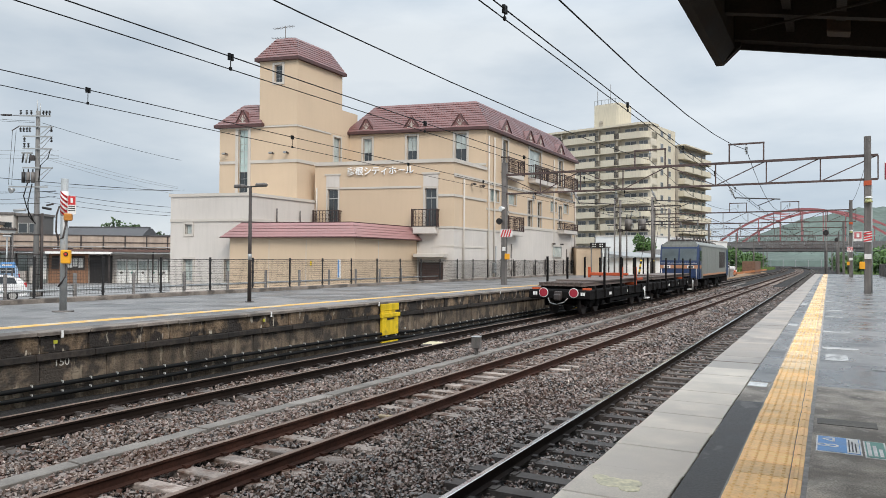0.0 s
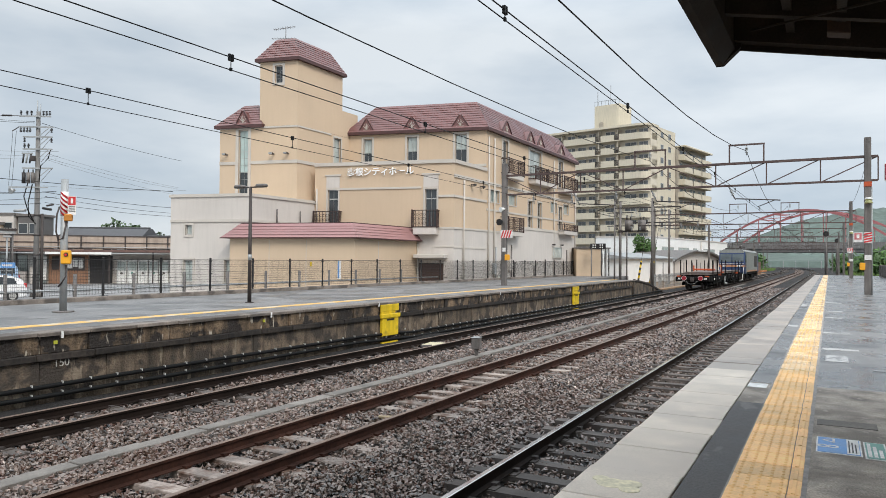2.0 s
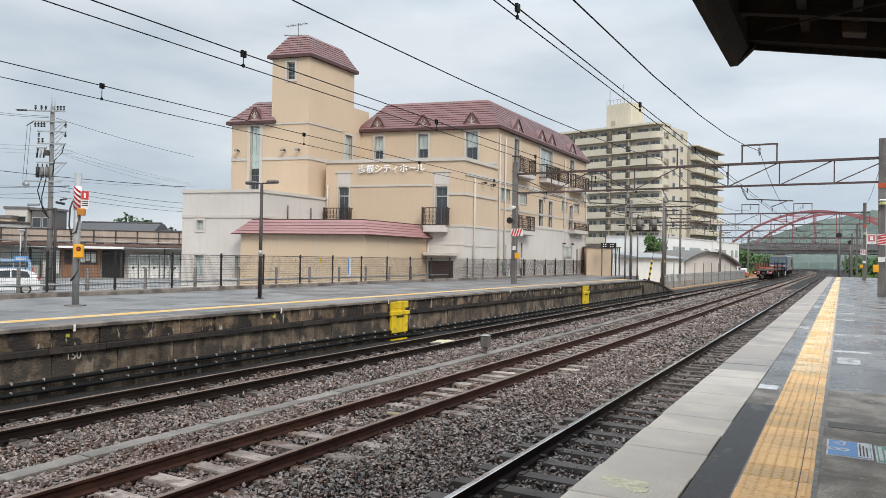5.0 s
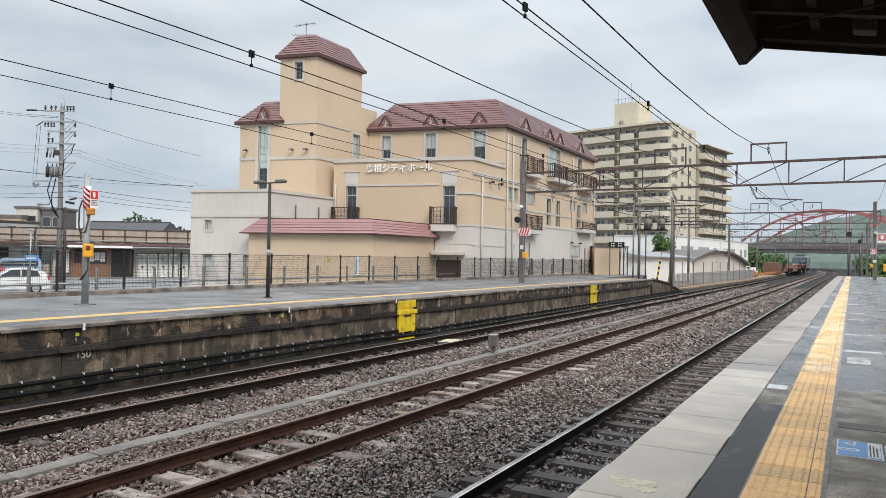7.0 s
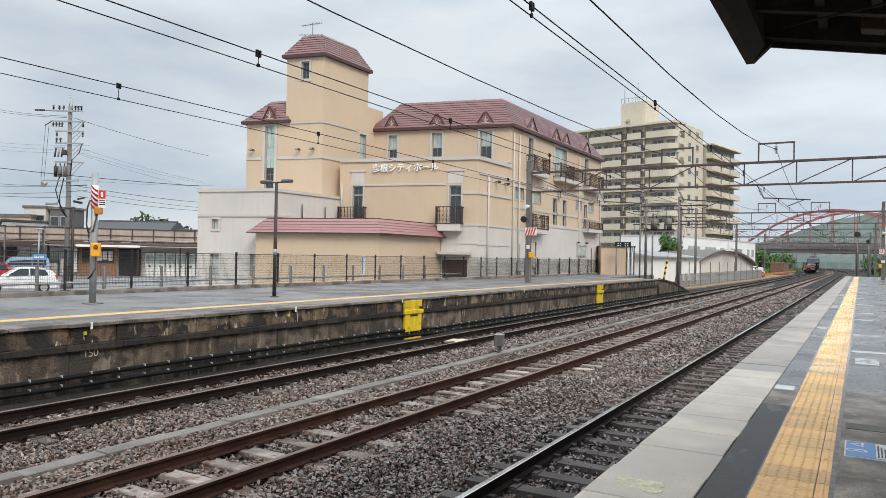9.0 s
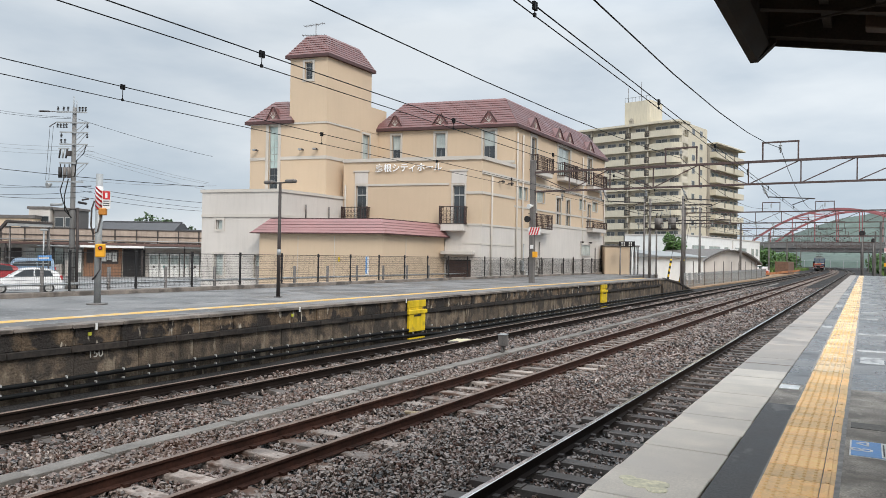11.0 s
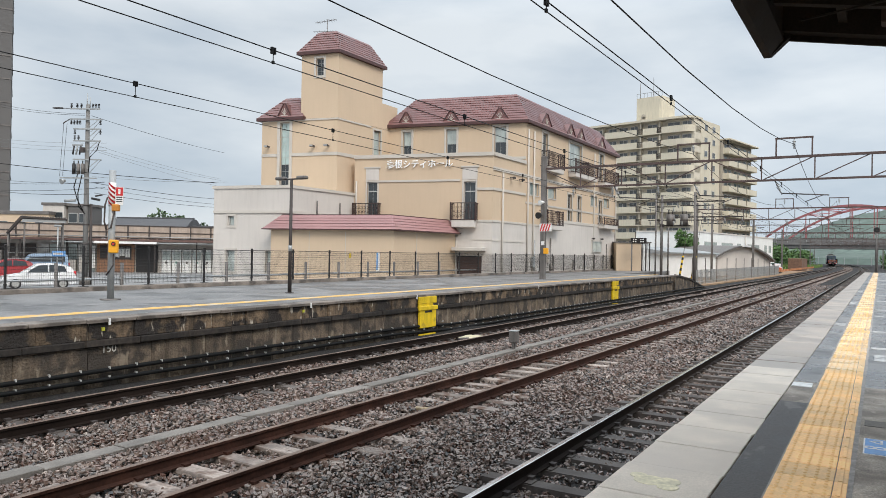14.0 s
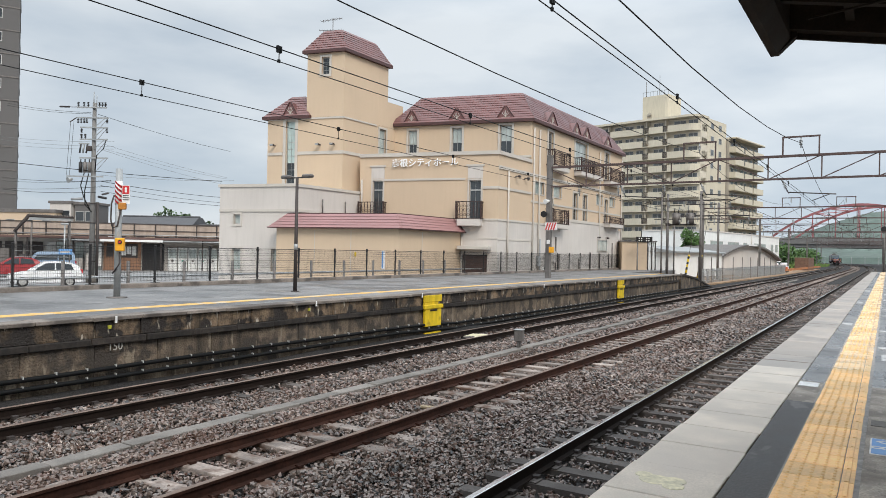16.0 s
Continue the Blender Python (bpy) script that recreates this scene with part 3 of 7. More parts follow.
# pale worn stain on the platform edge
bm = B()
for i_, (cx_, cy_, r) in enumerate(((-1.12, 4.17, 0.09), (-1.02, 4.2, 0.07), (-1.2, 4.23, 0.05), (-1.0, 4.1, 0.06))):
    rod(bm, (cx_, cy_, 1.0), (cx_, cy_, 1.006 + 0.0006 * i_), r, seg=14)
tagged(part("paint_blot", bm, mk("paint_pale_yellow", (0.66, 0.6, 0.43), 0.8, vary=0.25, scale=9)), "worn pale yellow paint blot on the concrete platform edge", "paint mark")


# ---- roof over the near platform ----
def build_canopy():
    """A butterfly roof: it falls from both edges to the middle of the platform."""
    t = thing("platform_canopy", "dark old platform roof with steel frame and boarded underside", "platform roof", pose(0, 0, 0))
    z, mid, end = 4.58, 3.0, 6.9
    halves = ((-0.95, mid), (mid, end))
    for x0, x1 in halves:
        part("roof_sheet", box(B(), x0, x1, -20, 8.3, z + 0.42, z + 0.5), SOFFIT_STEEL, t)
        bm = B()
        for k in range(44):
            y = 8.1 - 0.33 * k
            box(bm, x0, x1, y - 0.158, y + 0.158, z + 0.37, z + 0.4)
        part("soffit_boarding", bm, SOFFIT, t, kind="stuff")
        for y in (7.5, 5.2, 3.1, 1.0, -1.1, -4, -7):
            part("rafter", box(B(), x0, x1, y - 0.05, y + 0.05, z + 0.16, z + 0.37), SOFFIT_STEEL, t)
        part("end_beam", box(B(), x0, x1, 8.2, 8.36, z + 0.1, z + 0.52), SOFFIT_STEEL, t)
        part("end_flashing", box(B(), x0, x1, 8.36, 8.4, z + 0.04, z + 0.12), SOFFIT_STEEL, t)
    for x in (-0.35, 0.1, 0.55, 1.5, 2.6):
        part("purlin", box(B(), x - 0.04, x + 0.04, -20, 8.2, z + 0.2, z + 0.36), SOFFIT_STEEL, t)
    bm = B()
    extrude_y(bm, [(-1.1, z - 0.13), (-1.02, z - 0.13), (-0.9, z + 0.02), (-0.9, z + 0.5), (-1.0, z + 0.5), (-1.11, z - 0.02)], -20, 8.3)
    part("gutter", bm, SOFFIT_STEEL, t, "dark brown eaves gutter")
    bm = B()
    extrude_y(bm, [(-1.1, z - 0.13), (-1.02, z - 0.13), (-0.84, z + 0.05), (-0.84, z + 0.4), (-1.0, z + 0.4)], 8.3, 8.4)
    part("corner_plate", bm, SOFFIT_STEEL, t)
    part("tie_rod", rod(B(), (-0.7, 7.9, z + 0.12), (1.6, 5.6, z + 0.12), 0.012), SOFFIT_STEEL, t)
    part("tie_rod", rod(B(), (-0.6, 5.6, z + 0.12), (1.6, 7.9, z + 0.12), 0.012), SOFFIT_STEEL, t)
    part("junction_box", box(B(), -0.02, 0.18, 7.75, 7.95, z + 0.1, z + 0.3, 0.01), mk("box_rusty", (0.05, 0.028, 0.018), 0.8, vary=0.3), t, "small rusty box under the roof")
    for ob in t.children:
        for v in ob.data.vertices:
            if v.co.x > -0.9:
                v.co.z -= 0.2 * max(0.0, 3.9 - abs(v.co.x - mid))
    for y in (-14, -4, 4.5):
        part("column", box(B(), 2.9, 3.1, y - 0.1, y + 0.1, 1.0, z - 0.3, 0.01), SOFFIT_STEEL, t)


build_canopy()


# ---- opposite platform with its old wall ----
XF = -11.9


def build_far_platform():
    pf = thing("platform_far", "old station platform with stained stone block wall and grey asphalt", "platform", kind="structure")
    part("core", box(B(), -19.6, -12.05, -30, 50, -0.4, 0.955), WALL_DARK, pf)
    part("back_strip", box(B(), -19.62, -15.5, 50, 63, -0.4, 1.0), PAVE_FAR, pf)
    part("surface", box(B(), -19.6, -12.3, -30, 50, 0.95, 1.0), PAVE_FAR, pf, "worn grey wet asphalt")
    part("warning_line", box(B(), -13.35, -12.98, -30, 50, 0.99, 1.005), LINE_Y, pf, "worn yellow line")
    rnd = random.Random(9)

    def pieces(name, length, x0, x1, z0, z1, mat, count, bevel, jit):
        ms = []
        for k in range(3):
            bm = B()
            box(bm, x0, x1, -length / 2 + 0.006, length / 2 - 0.006, z0, z1, bevel)
            for v in bm.verts:
                v.co.x += rnd.uniform(-jit, jit)
            me = bpy.data.meshes.new(name)
            bm.to_mesh(me)
            bm.free()
            me.materials.append(mat)
            ms.append(me)
        for k in range(count):
            share(name, ms[k % 3], pf, pose(rnd.uniform(-jit, jit), -14.5 + (k + 0.5) * length, 0))

    pieces("edge_slab", 1.0, -12.3, -11.86, 0.93, 1.0, LIP, 65, 0.012, 0.008)
    pieces("upper_block", 0.92, -12.1, -11.93, 0.62, 0.93, WALL_TOP, 70, 0.012, 0.012)
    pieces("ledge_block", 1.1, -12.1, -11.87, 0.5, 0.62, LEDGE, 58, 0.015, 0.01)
    pieces("wall_panel", 1.3, -12.1, -11.95, -0.4, 0.5, WALL_DARK, 49, 0.012, 0.012)
    # the end, sloping down to the tracks
    bm = B()
    a = [bm.verts.new((x, y, z)) for x in (-11.93, -15.5) for y, z in ((50, -0.4), (50, 0.99), (54.5, 0.62), (60.5, -0.3), (60.5, -0.4))]
    bm.faces.new(a[:5])
    bm.faces.new(a[5:][::-1])
    for i in range(5):
        bm.faces.new((a[i], a[5 + i], a[5 + (i + 1) % 5], a[(i + 1) % 5]))
    bmesh.ops.recalc_face_normals(bm, faces=bm.faces)
    part("ramp", bm, WALL_DARK, pf, "stained sloping end of the platform")
    bm = B()
    for (y0, z0), (y1, z1) in (((50, 1.0), (54.5, 0.63)), ((54.5, 0.63), (60.5, -0.29))):
        bar(bm, (-11.93, y0, z0), (-11.93, y1, z1), 0.12, 0.12)
    part("ramp_edge", bm, LEDGE, pf)
    # white expansion ticks on the lip
    for y in (7.94, 13.3, 18.0, 27.0, 33.0):
        part("lip_tick", box(B(), -11.87, -11.85, y - 0.02, y + 0.02, 0.88, 1.003), LINE_W, pf, "white paint tick")
    for y in (7.85, 13.1):
        part("paint_tick", box(B(), -11.925, -11.9, y - 0.03, y + 0.03, 0.78, 0.84), mk("tick_yellow_green", (0.5, 0.5, 0.05), 0.6), pf, "yellow paint mark")
    text("distance_mark", "150", 0.2, pose(-11.925, 7.98, 0.44, 90, 0, 90), mk("chalk_white", (0.42, 0.40, 0.36), 0.8, vary=0.3, scale=12), pf, 0.003)


build_far_platform()


def build_cables():
    t = thing("trackside_cables", "two black cables clamped along the old platform wall", "cable", kind="structure")
    for z, x in ((0.07, -11.87), (-0.09, -11.86)):
        bm = B()
        ys = [-14] + [k * 1.0 for k in range(-13, 60)]
        pts = [(x, y, z + 0.012 * noise.noise((y * 0.6, z * 5, 0)) - (0.11 * math.exp(-((y - 18.6) / 0.5) ** 2)) - 0.1 * (y > 19.5)) for y in ys]
        tube(bm, pts, 0.042, 8)
        part("cable", bm, PIPE_BLACK, t)
    bm = B()
    box(bm, -0.05, 0.004, -0.01, 0.01, -0.022, 0.022)
    me = bpy.data.meshes.new("clamp")
    bm.to_mesh(me)
    bm.free()
    me.materials.append(CLAMP)
    for k in range(80):
        y = 3.0 + k * 0.55
        for z in (0.11, -0.05):
            share("clamp", me, t, pose(-11.835, y, z - 0.1 * (y > 19.5)))


build_cables()


def build_refuge_step(y, w):
    t = thing("refuge_step", "yellow painted steel step box on the platform wall", "step", pose(-11.9, y, 0), group="yellow steps on the platform wall")
    part("upper_plate", box(B(), 0.0, 0.06, -w, w, 0.72, 0.93, 0.01), YELLOW, t)
    part("ledge", box(B(), 0.0, 0.1, -w * 1.05, w * 1.05, 0.52, 0.64, 0.01), YELLOW, t)
    part("lower_plate", box(B(), -0.02, 0.075, -w * 0.9, w * 0.9, -0.02, 0.52, 0.01), YELLOW, t, "yellow plate with a black slot")
    part("slot", box(B(), 0.07, 0.08, -w * 0.4, w * 0.4, 0.44, 0.5), BLACK, t)
    part("neck", box(B(), 0.0, 0.05, -w * 0.95, w * 0.6, 0.63, 0.73), YELLOW, t)
    part("foot", box(B(), 0.0, 0.07, -w * 0.9, w * 0.9, -0.28, -0.2), YELLOW, t)


build_refuge_step(18.6, 0.5)
build_refuge_step(36.9, 0.5)


# ---- fence along the back of the opposite platform ----
def build_fence():
    t = thing("platform_fence", "black steel mesh fence on a low concrete kerb", "fence", kind="structure")
    part("kerb", box(B(), -19.62, -19.3, -25, 63, 0.95, 1.13, 0.015), LIP, t, "dark wet concrete kerb")
    bm = B()
    box(bm, -0.024, 0.024, -0.024, 0.024, 1.1, 2.28)
    for z in (1.25, 1.75, 2.2):
        box(bm, -0.036, 0.036, -0.036, 0.036, z - 0.02, z + 0.02)
    box(bm, -0.05, 0.09, -0.12, 0.12, 1.1, 1.14)
    rod(bm, (0, 0, 2.26), (0, 0, 2.31), 0.04)
    post = bpy.data.meshes.new("fence_post")
    bm.to_mesh(post)
    bm.free()
    post.materials.append(BLACK)
    verts, faces = [], []

    def bit(x0, x1, y0, y1, z0, z1):
        n = len(verts)
        verts.extend([(x, y, z) for x in (x0, x1) for y in (y0, y1) for z in (z0, z1)])
        faces.extend([tuple(n + i for i in q) for q in ((0, 1, 3, 2), (4, 6, 7, 5), (0, 4, 5, 1), (2, 3, 7, 6), (0, 2, 6, 4), (1, 5, 7, 3))])

    for z in [1.2 + 0.088 * i for i in range(12)]:
        bit(-0.004, 0.004, 0, 2.15, z - 0.004, z + 0.004)
    bit(-0.012, 0.012, 0, 2.15, 2.23, 2.25)
    for i in range(1, 43):
        bit(-0.002, 0.002, i * 0.05 - 0.002, i * 0.05 + 0.002, 1.18, 2.24)
    panel = bpy.data.meshes.new("mesh_panel")
    panel.from_pydata(verts, [], faces)
    panel.materials.append(BLACK)
    for k in range(-14, 24):
        y = 12.2 + 2.15 * k
        share("fence_post", post, t, pose(-19.5, y, 0))
        share("mesh_panel", panel, t, pose(-19.5, y, 0))


build_fence()


def build_guard_rail():
    t = thing("guard_rail", "low grey steel pipe guard rail beyond the fence", "guard rail", kind="structure")
    part("upper_pipe", rod(B(), (-20.7, -20, 1.28), (-20.7, 60, 1.28), 0.035), GALV, t)
    part("lower_pipe", rod(B(), (-20.7, -20, 0.9), (-20.7, 60, 0.9), 0.03), GALV, t)
    for k in range(36):
        part("post", rod(B(), (-20.7, -18 + 2.15 * k, -0.3), (-20.7, -18 + 2.15 * k, 1.78), 0.055), STEEL, t)


build_guard_rail()


# ---- posts on the opposite platform ----
def stripes(parent, r, z0, z1):
    """A sleeve with slanting red and white bands."""
    part("sleeve", rod(B(), (0, 0, z0), (0, 0, z1), r, seg=16), LINE_W, parent, "white sleeve with red bands")
    n = 5
    for k in range(n):
        bm = B()
        z = z0 + (z1 - z0) * (k + 0.25) / n
        h = (z1 - z0) / n * 0.5
        ring = []
        for i in range(17):
            a = math.pi * 2 * i / 16
            zz = z + 0.09 * math.sin(a - 1.2)
            ring.append((bm.verts.new((math.cos(a) * (r + .004), math.sin(a) * (r + .004), max(z0, min(z1, zz)))), bm.verts.new((math.cos(a) * (r + .004), math.sin(a) * (r + .004), max(z0, min(z1, zz + h))))))
        for (a, b), (c, d) in zip(ring, ring[1:]):
            bm.faces.new((a, c, d, b))
        bmesh.ops.solidify(bm, geom=bm.faces[:], thickness=0.002)
        part("red_band", bm, RED, parent)


def build_sign_post():
    t = thing("signal_post", "grey steel post with striped sleeve, warning sign and yellow alarm box", "post", pose(-15.97, 10.7, 1.0, 0, 0, 42))
    part("pole", rod(B(), (0, 0, 0), (0, 0, 3.15), 0.08, seg=16), GALV, t)
    part("base_plate", rod(B(), (0, 0, 0), (0, 0, 0.03), 0.24, seg=16), STEEL, t)
    stripes(t, 0.088, 2.28, 2.85)
    s_ = part("warning_sign", box(B(), 0.1, 0.28, -0.13, -0.11, 2.3, 2.74), LINE_W, t, "white sign with a red upper half")
    part("red_field", box(B(), 0.11, 0.27, -0.135, -0.128, 2.53, 2.73), RED, s_)
    bm = B()
    for i in range(3):
        box(bm, 0.12, 0.26, -0.134, -0.128, 2.38 + 0.05 * i, 2.4 + 0.05 * i)
    part("print", bm, BLACK, s_)
    part("sign_mark", box(B(), 0.165, 0.215, -0.14, -0.134, 2.57, 2.69), LINE_W, s_)
    part("small_lamp_box", box(B(), 0.02, 0.2, -0.16, -0.04, 2.15, 2.32, 0.02), mk("box_orange_brown", (0.5, 0.2, 0.03), 0.5), t, "small orange box")
    b_ = part("alarm_box", box(B(), -0.02, 0.19, -0.22, -0.07, 1.14, 1.46, 0.02), ORANGE_BOX, t, "yellow emergency alarm box")
    part("button_ring", rod(B(), (0.1, -0.24, 1.36), (0.1, -0.21, 1.36), 0.05, seg=14), BLACK, b_)
    part("button", rod(B(), (0.1, -0.25, 1.36), (0.1, -0.23, 1.36), 0.028, seg=10), RED, b_)
    bm = B()
    part("upper_cable", tube(bm, [(-0.1, -0.02, 2.5), (-0.16, -0.02, 2.3), (-0.17, -0.02, 1.9), (-0.12, -0.02, 1.7), (0.0, -0.1, 1.75), (0.08, -0.1, 2.15)], 0.022), STEEL_DARK, t)
    part("lower_cable", tube(B(), [(0.08, -0.12, 1.12), (0.08, -0.12, 0.85), (-0.02, -0.12, 0.68), (-0.1, -0.06, 0.6)], 0.02), STEEL_DARK, t)


def build_lamp_post():
    t = thing("platform_lamp", "slim dark lamp post with two short lamp heads", "lamp post", pose(-15.03, 15.9, 1.0))
    part("pole", rod(B(), (0, 0, 0), (0, 0, 3.4), 0.06, 0.045, seg=12), STEEL_DARK, t)
    part("base_plate", rod(B(), (0, 0, 0), (0, 0, 0.02), 0.13, seg=12), STEEL_DARK, t)
    part("arm", rod(B(), (-0.5, 0, 3.4), (0.5, 0, 3.4), 0.022), STEEL_DARK, t)
    for e in (-1, 1):
        part("lamp_head", box(B(), e * 0.25, e * 0.6, -0.1, 0.1, 3.38, 3.48, 0.03), STEEL, t)
    part("band", rod(B(), (0, 0, 1.25), (0, 0, 1.42), 0.058, seg=12), GALV, t)


build_sign_post()
build_lamp_post()


# ---- cream hall with tower and maroon mansard roofs ----
SK = radians(13)
UF = Vector((math.cos(SK), math.sin(SK), 0))
NF = Vector((math.sin(SK), -math.cos(SK), 0))
US, NS = Vector((0, 1, 0)), Vector((1, 0, 0))
LOT_Z = -0.3


def wall_face(bm, O, U, N, w, z0, z1, holes, reveal=0.18, mi=0):
    """A wall face from O along U, with openings that go in by a reveal. holes: (u0, u1, z0, z1)."""
    us = sorted({0.0, w, *[h[0] for h in holes], *[h[1] for h in holes]})
    zs = sorted({z0, z1, *[h[2] for h in holes], *[h[3] for h in holes]})
    P = lambda u, z, d=0.0: bm.verts.new(O + U * u - N * d + Vector((0, 0, z)))
    for ua, ub in zip(us, us[1:]):
        for za, zb in zip(zs, zs[1:]):
            cu, cz = (ua + ub) / 2, (za + zb) / 2
            if any(h[0] < cu < h[1] and h[2] < cz < h[3] for h in holes):
                continue
            bm.faces.new((P(ua, za), P(ub, za), P(ub, zb), P(ua, zb))).material_index = mi
    for a, b, c, d in holes:
        for (u0, q0), (u1, q1) in (((a, c), (b, c)), ((b, c), (b, d)), ((b, d), (a, d)), ((a, d), (a, c))):
            bm.faces.new((P(u0, q0), P(u0, q0, reveal), P(u1, q1, reveal), P(u1, q1))).material_index = mi


def frame_at(O, U, N):
    """The matrix whose x runs along the wall, y into it and z up."""
    return Matrix(((U.x, -N.x, 0, O.x), (U.y, -N.y, 0, O.y), (U.z, -N.z, 1, O.z), (0, 0, 0, 1)))


def window(parent, F, u0, u1, z0, z1, glass, cols=2, rows=1, surround=0.12, depth=0.15, dark_low=0.0):
    """A window set in its opening: surround, frame, panes, and sill."""
    w = part("window", box(B(), u0, u1, depth + 0.03, depth + 0.05, z0, z1), ALU, parent)
    w.matrix_basis = F
    f = 0.05
    bm = B()
    box(bm, u0, u0 + f, depth - 0.04, depth + 0.03, z0, z1)
    box(bm, u1 - f, u1, depth - 0.04, depth + 0.03, z0, z1)
    box(bm, u0 + f, u1 - f, depth - 0.04, depth + 0.03, z1 - f, z1)
    box(bm, u0 + f, u1 - f, depth - 0.04, depth + 0.03, z0, z0 + f)
    part("frame", bm, ALU, w)
    cw, rh = (u1 - u0 - 2 * f) / cols, (z1 - z0 - 2 * f) / rows
    for i in range(cols):
        for j in range(rows):
            a, c = u0 + f + i * cw, z0 + f + j * rh
            g = GLASS if (j + 0.5) / rows < dark_low else glass
            part("pane", box(B(), a + 0.015, a + cw - 0.015, depth, depth + 0.02, c + 0.015, c + rh - 0.015), g, w)
    if surround:
        bm = B()
        s = surround
        for a, b, c, d in ((u0 - s, u0, z0 - s, z1 + s), (u1, u1 + s, z0 - s, z1 + s), (u0, u1, z1, z1 + s), (u0, u1, z0 - s, z0)):
            box(bm, a, b, -0.04, 0.03, c, d)
        part("surround", bm, TRIM, w)
    return w


def balcony(parent, F, u0, u1, z0, z1, out=0.55, slab=0.3):
    """An iron balcony: slab, posts, rails and curled bars."""
    b = part("balcony", box(B(), u0 + 0.05, u1 - 0.05, -out, 0, z0 - slab, z0 + 0.03, 0.03), PALE, parent, "small balcony with dark wrought iron railing")
    b.matrix_basis = F
    bm = B()
    for z in (z0 + 0.06, z1):
        box(bm, u0, u1, -out - 0.02, -out + 0.02, z - 0.025, z + 0.025)
        for u in (u0, u1):
            box(bm, u - 0.02, u + 0.02, -out, 0, z - 0.025, z + 0.025)
    part("rail", bm, IRON, b)
    bm = B()
    n = max(5, int((u1 - u0) / 0.2))
    for k in range(n + 1):
        u = u0 + (u1 - u0) * k / n
        box(bm, u - 0.014, u + 0.014, -out - 0.014, -out + 0.014, z0 + 0.06, z1)
    for u in (u0, u1):
        for k in range(1, 4):
            d = out * k / 4
            box(bm, u - 0.014, u + 0.014, -d - 0.014, -d + 0.014, z0 + 0.06, z1)
        box(bm, u - 0.035, u + 0.035, -out - 0.035, -out + 0.035, z0, z1 + 0.05)
    part("railing_infill", bm, IRON, b, kind="stuff")
    bm = B()
    for k in range(n):
        u = u0 + (u1 - u0) * (k + 0.5) / n
        for z, r in ((z0 + 0.28, 0.08), (z0 + 0.55, 0.09), (z0 + 0.8, 0.07)):
            if z + r < z1:
                pts = [(u + r * math.cos(a), -out, z + r * math.sin(a)) for a in [i * math.pi / 3 for i in range(7)]]
                for p, q in zip(pts, pts[1:]):
                    bar(bm, p, q, 0.016)
    part("scrollwork", bm, IRON, b, kind="stuff")
    return b


def inset(poly, d):
    """A convex plan moved in by d on every side (out if d is less than 0)."""
    n = len(poly)
    area = sum(poly[i][0] * poly[(i + 1) % n][1] - poly[(i + 1) % n][0] * poly[i][1] for i in range(n))
    s = 1 if area > 0 else -1
    lines = []
    for i in range(n):
        (x0, y0), (x1, y1) = poly[i], poly[(i + 1) % n]
        l = math.hypot(x1 - x0, y1 - y0)
        nx, ny = -(y1 - y0) / l * s, (x1 - x0) / l * s
        lines.append((nx, ny, nx * x0 + ny * y0 + d))
    out = []
    for i in range(n):
        a, b, c = lines[i - 1]
        e, f, g = lines[i]
        det = a * f - b * e
        out.append(((c * f - b * g) / det, (a * g - c * e) / det))
    return out


def mansard(parent, poly, z0, z1, back, over=0.3, courses=7, mat=None, edge=0.2):
    """A steep roof of overlapping metal courses on a plan, with a dark eaves board below."""
    mat = mat or ROOF
    bm = B()
    prism(bm, inset(poly, -over), z0 - edge, z0)
    part("eaves_board", bm, ROOF_DARK, parent, "dark maroon eaves")
    n = len(poly)
    for k in range(courses):
        bm = B()
        f0, f1 = k / courses, (k + 1) / courses
        a = inset(poly, -over + 0.05 + (back + over) * f0 - 0.035)
        b = inset(poly, -over + 0.05 + (back + over) * f1)
        za, zb = z0 + (z1 - z0) * f0, z0 + (z1 - z0) * f1
        lo = [bm.verts.new((*p, za)) for p in a]
        hi = [bm.verts.new((*p, zb)) for p in b]
        lip = [bm.verts.new((*p, za)) for p in inset(a, 0.05)]
        for i in range(n):
            j = (i + 1) % n
            bm.faces.new((lo[i], lo[j], hi[j], hi[i]))
            bm.faces.new((lip[i], lip[j], lo[j], lo[i]))
        bm.faces.new(hi)
        bmesh.ops.recalc_face_normals(bm, faces=bm.faces)
        part("roof_course", bm, mat, parent)


def gablet(parent, F, u, z, w, h, d=1.0):
    """A little triangular dormer front with a fan of pale rays."""
    bm = B()
    extrude_y(bm, [(-w / 2, 0), (w / 2, 0), (w * 0.44, h * 0.2), (w * 0.07, h), (-w * 0.07, h), (-w * 0.44, h * 0.2)], -0.1, d)
    g = part("dormer", bm, ROOF, parent, "small maroon triangular dormer with a pale fan ornament")
    g.matrix_basis = F @ Matrix.Translation((u, 0, z))
    bm = B()
    for e in (-1, 1):
        bar(bm, (e * w * 0.47, -0.12, h * 0.12), (e * w * 0.05, -0.12, h), 0.07, 0.06)
    part("verge_board", bm, ROOF_DARK, g)
    bm = B()
    for a in (42, 66, 90, 114, 138):
        r = h * 0.5
        bar(bm, (0, -0.115, h * 0.16), (r * 0.75 * math.cos(radians(a)), -0.115, h * 0.16 + r * math.sin(radians(a))), 0.028, 0.02)
    box(bm, -w * 0.24, w * 0.24, -0.125, -0.1, h * 0.12, h * 0.16)
    part("fan_ornament", bm, TRIM, g)


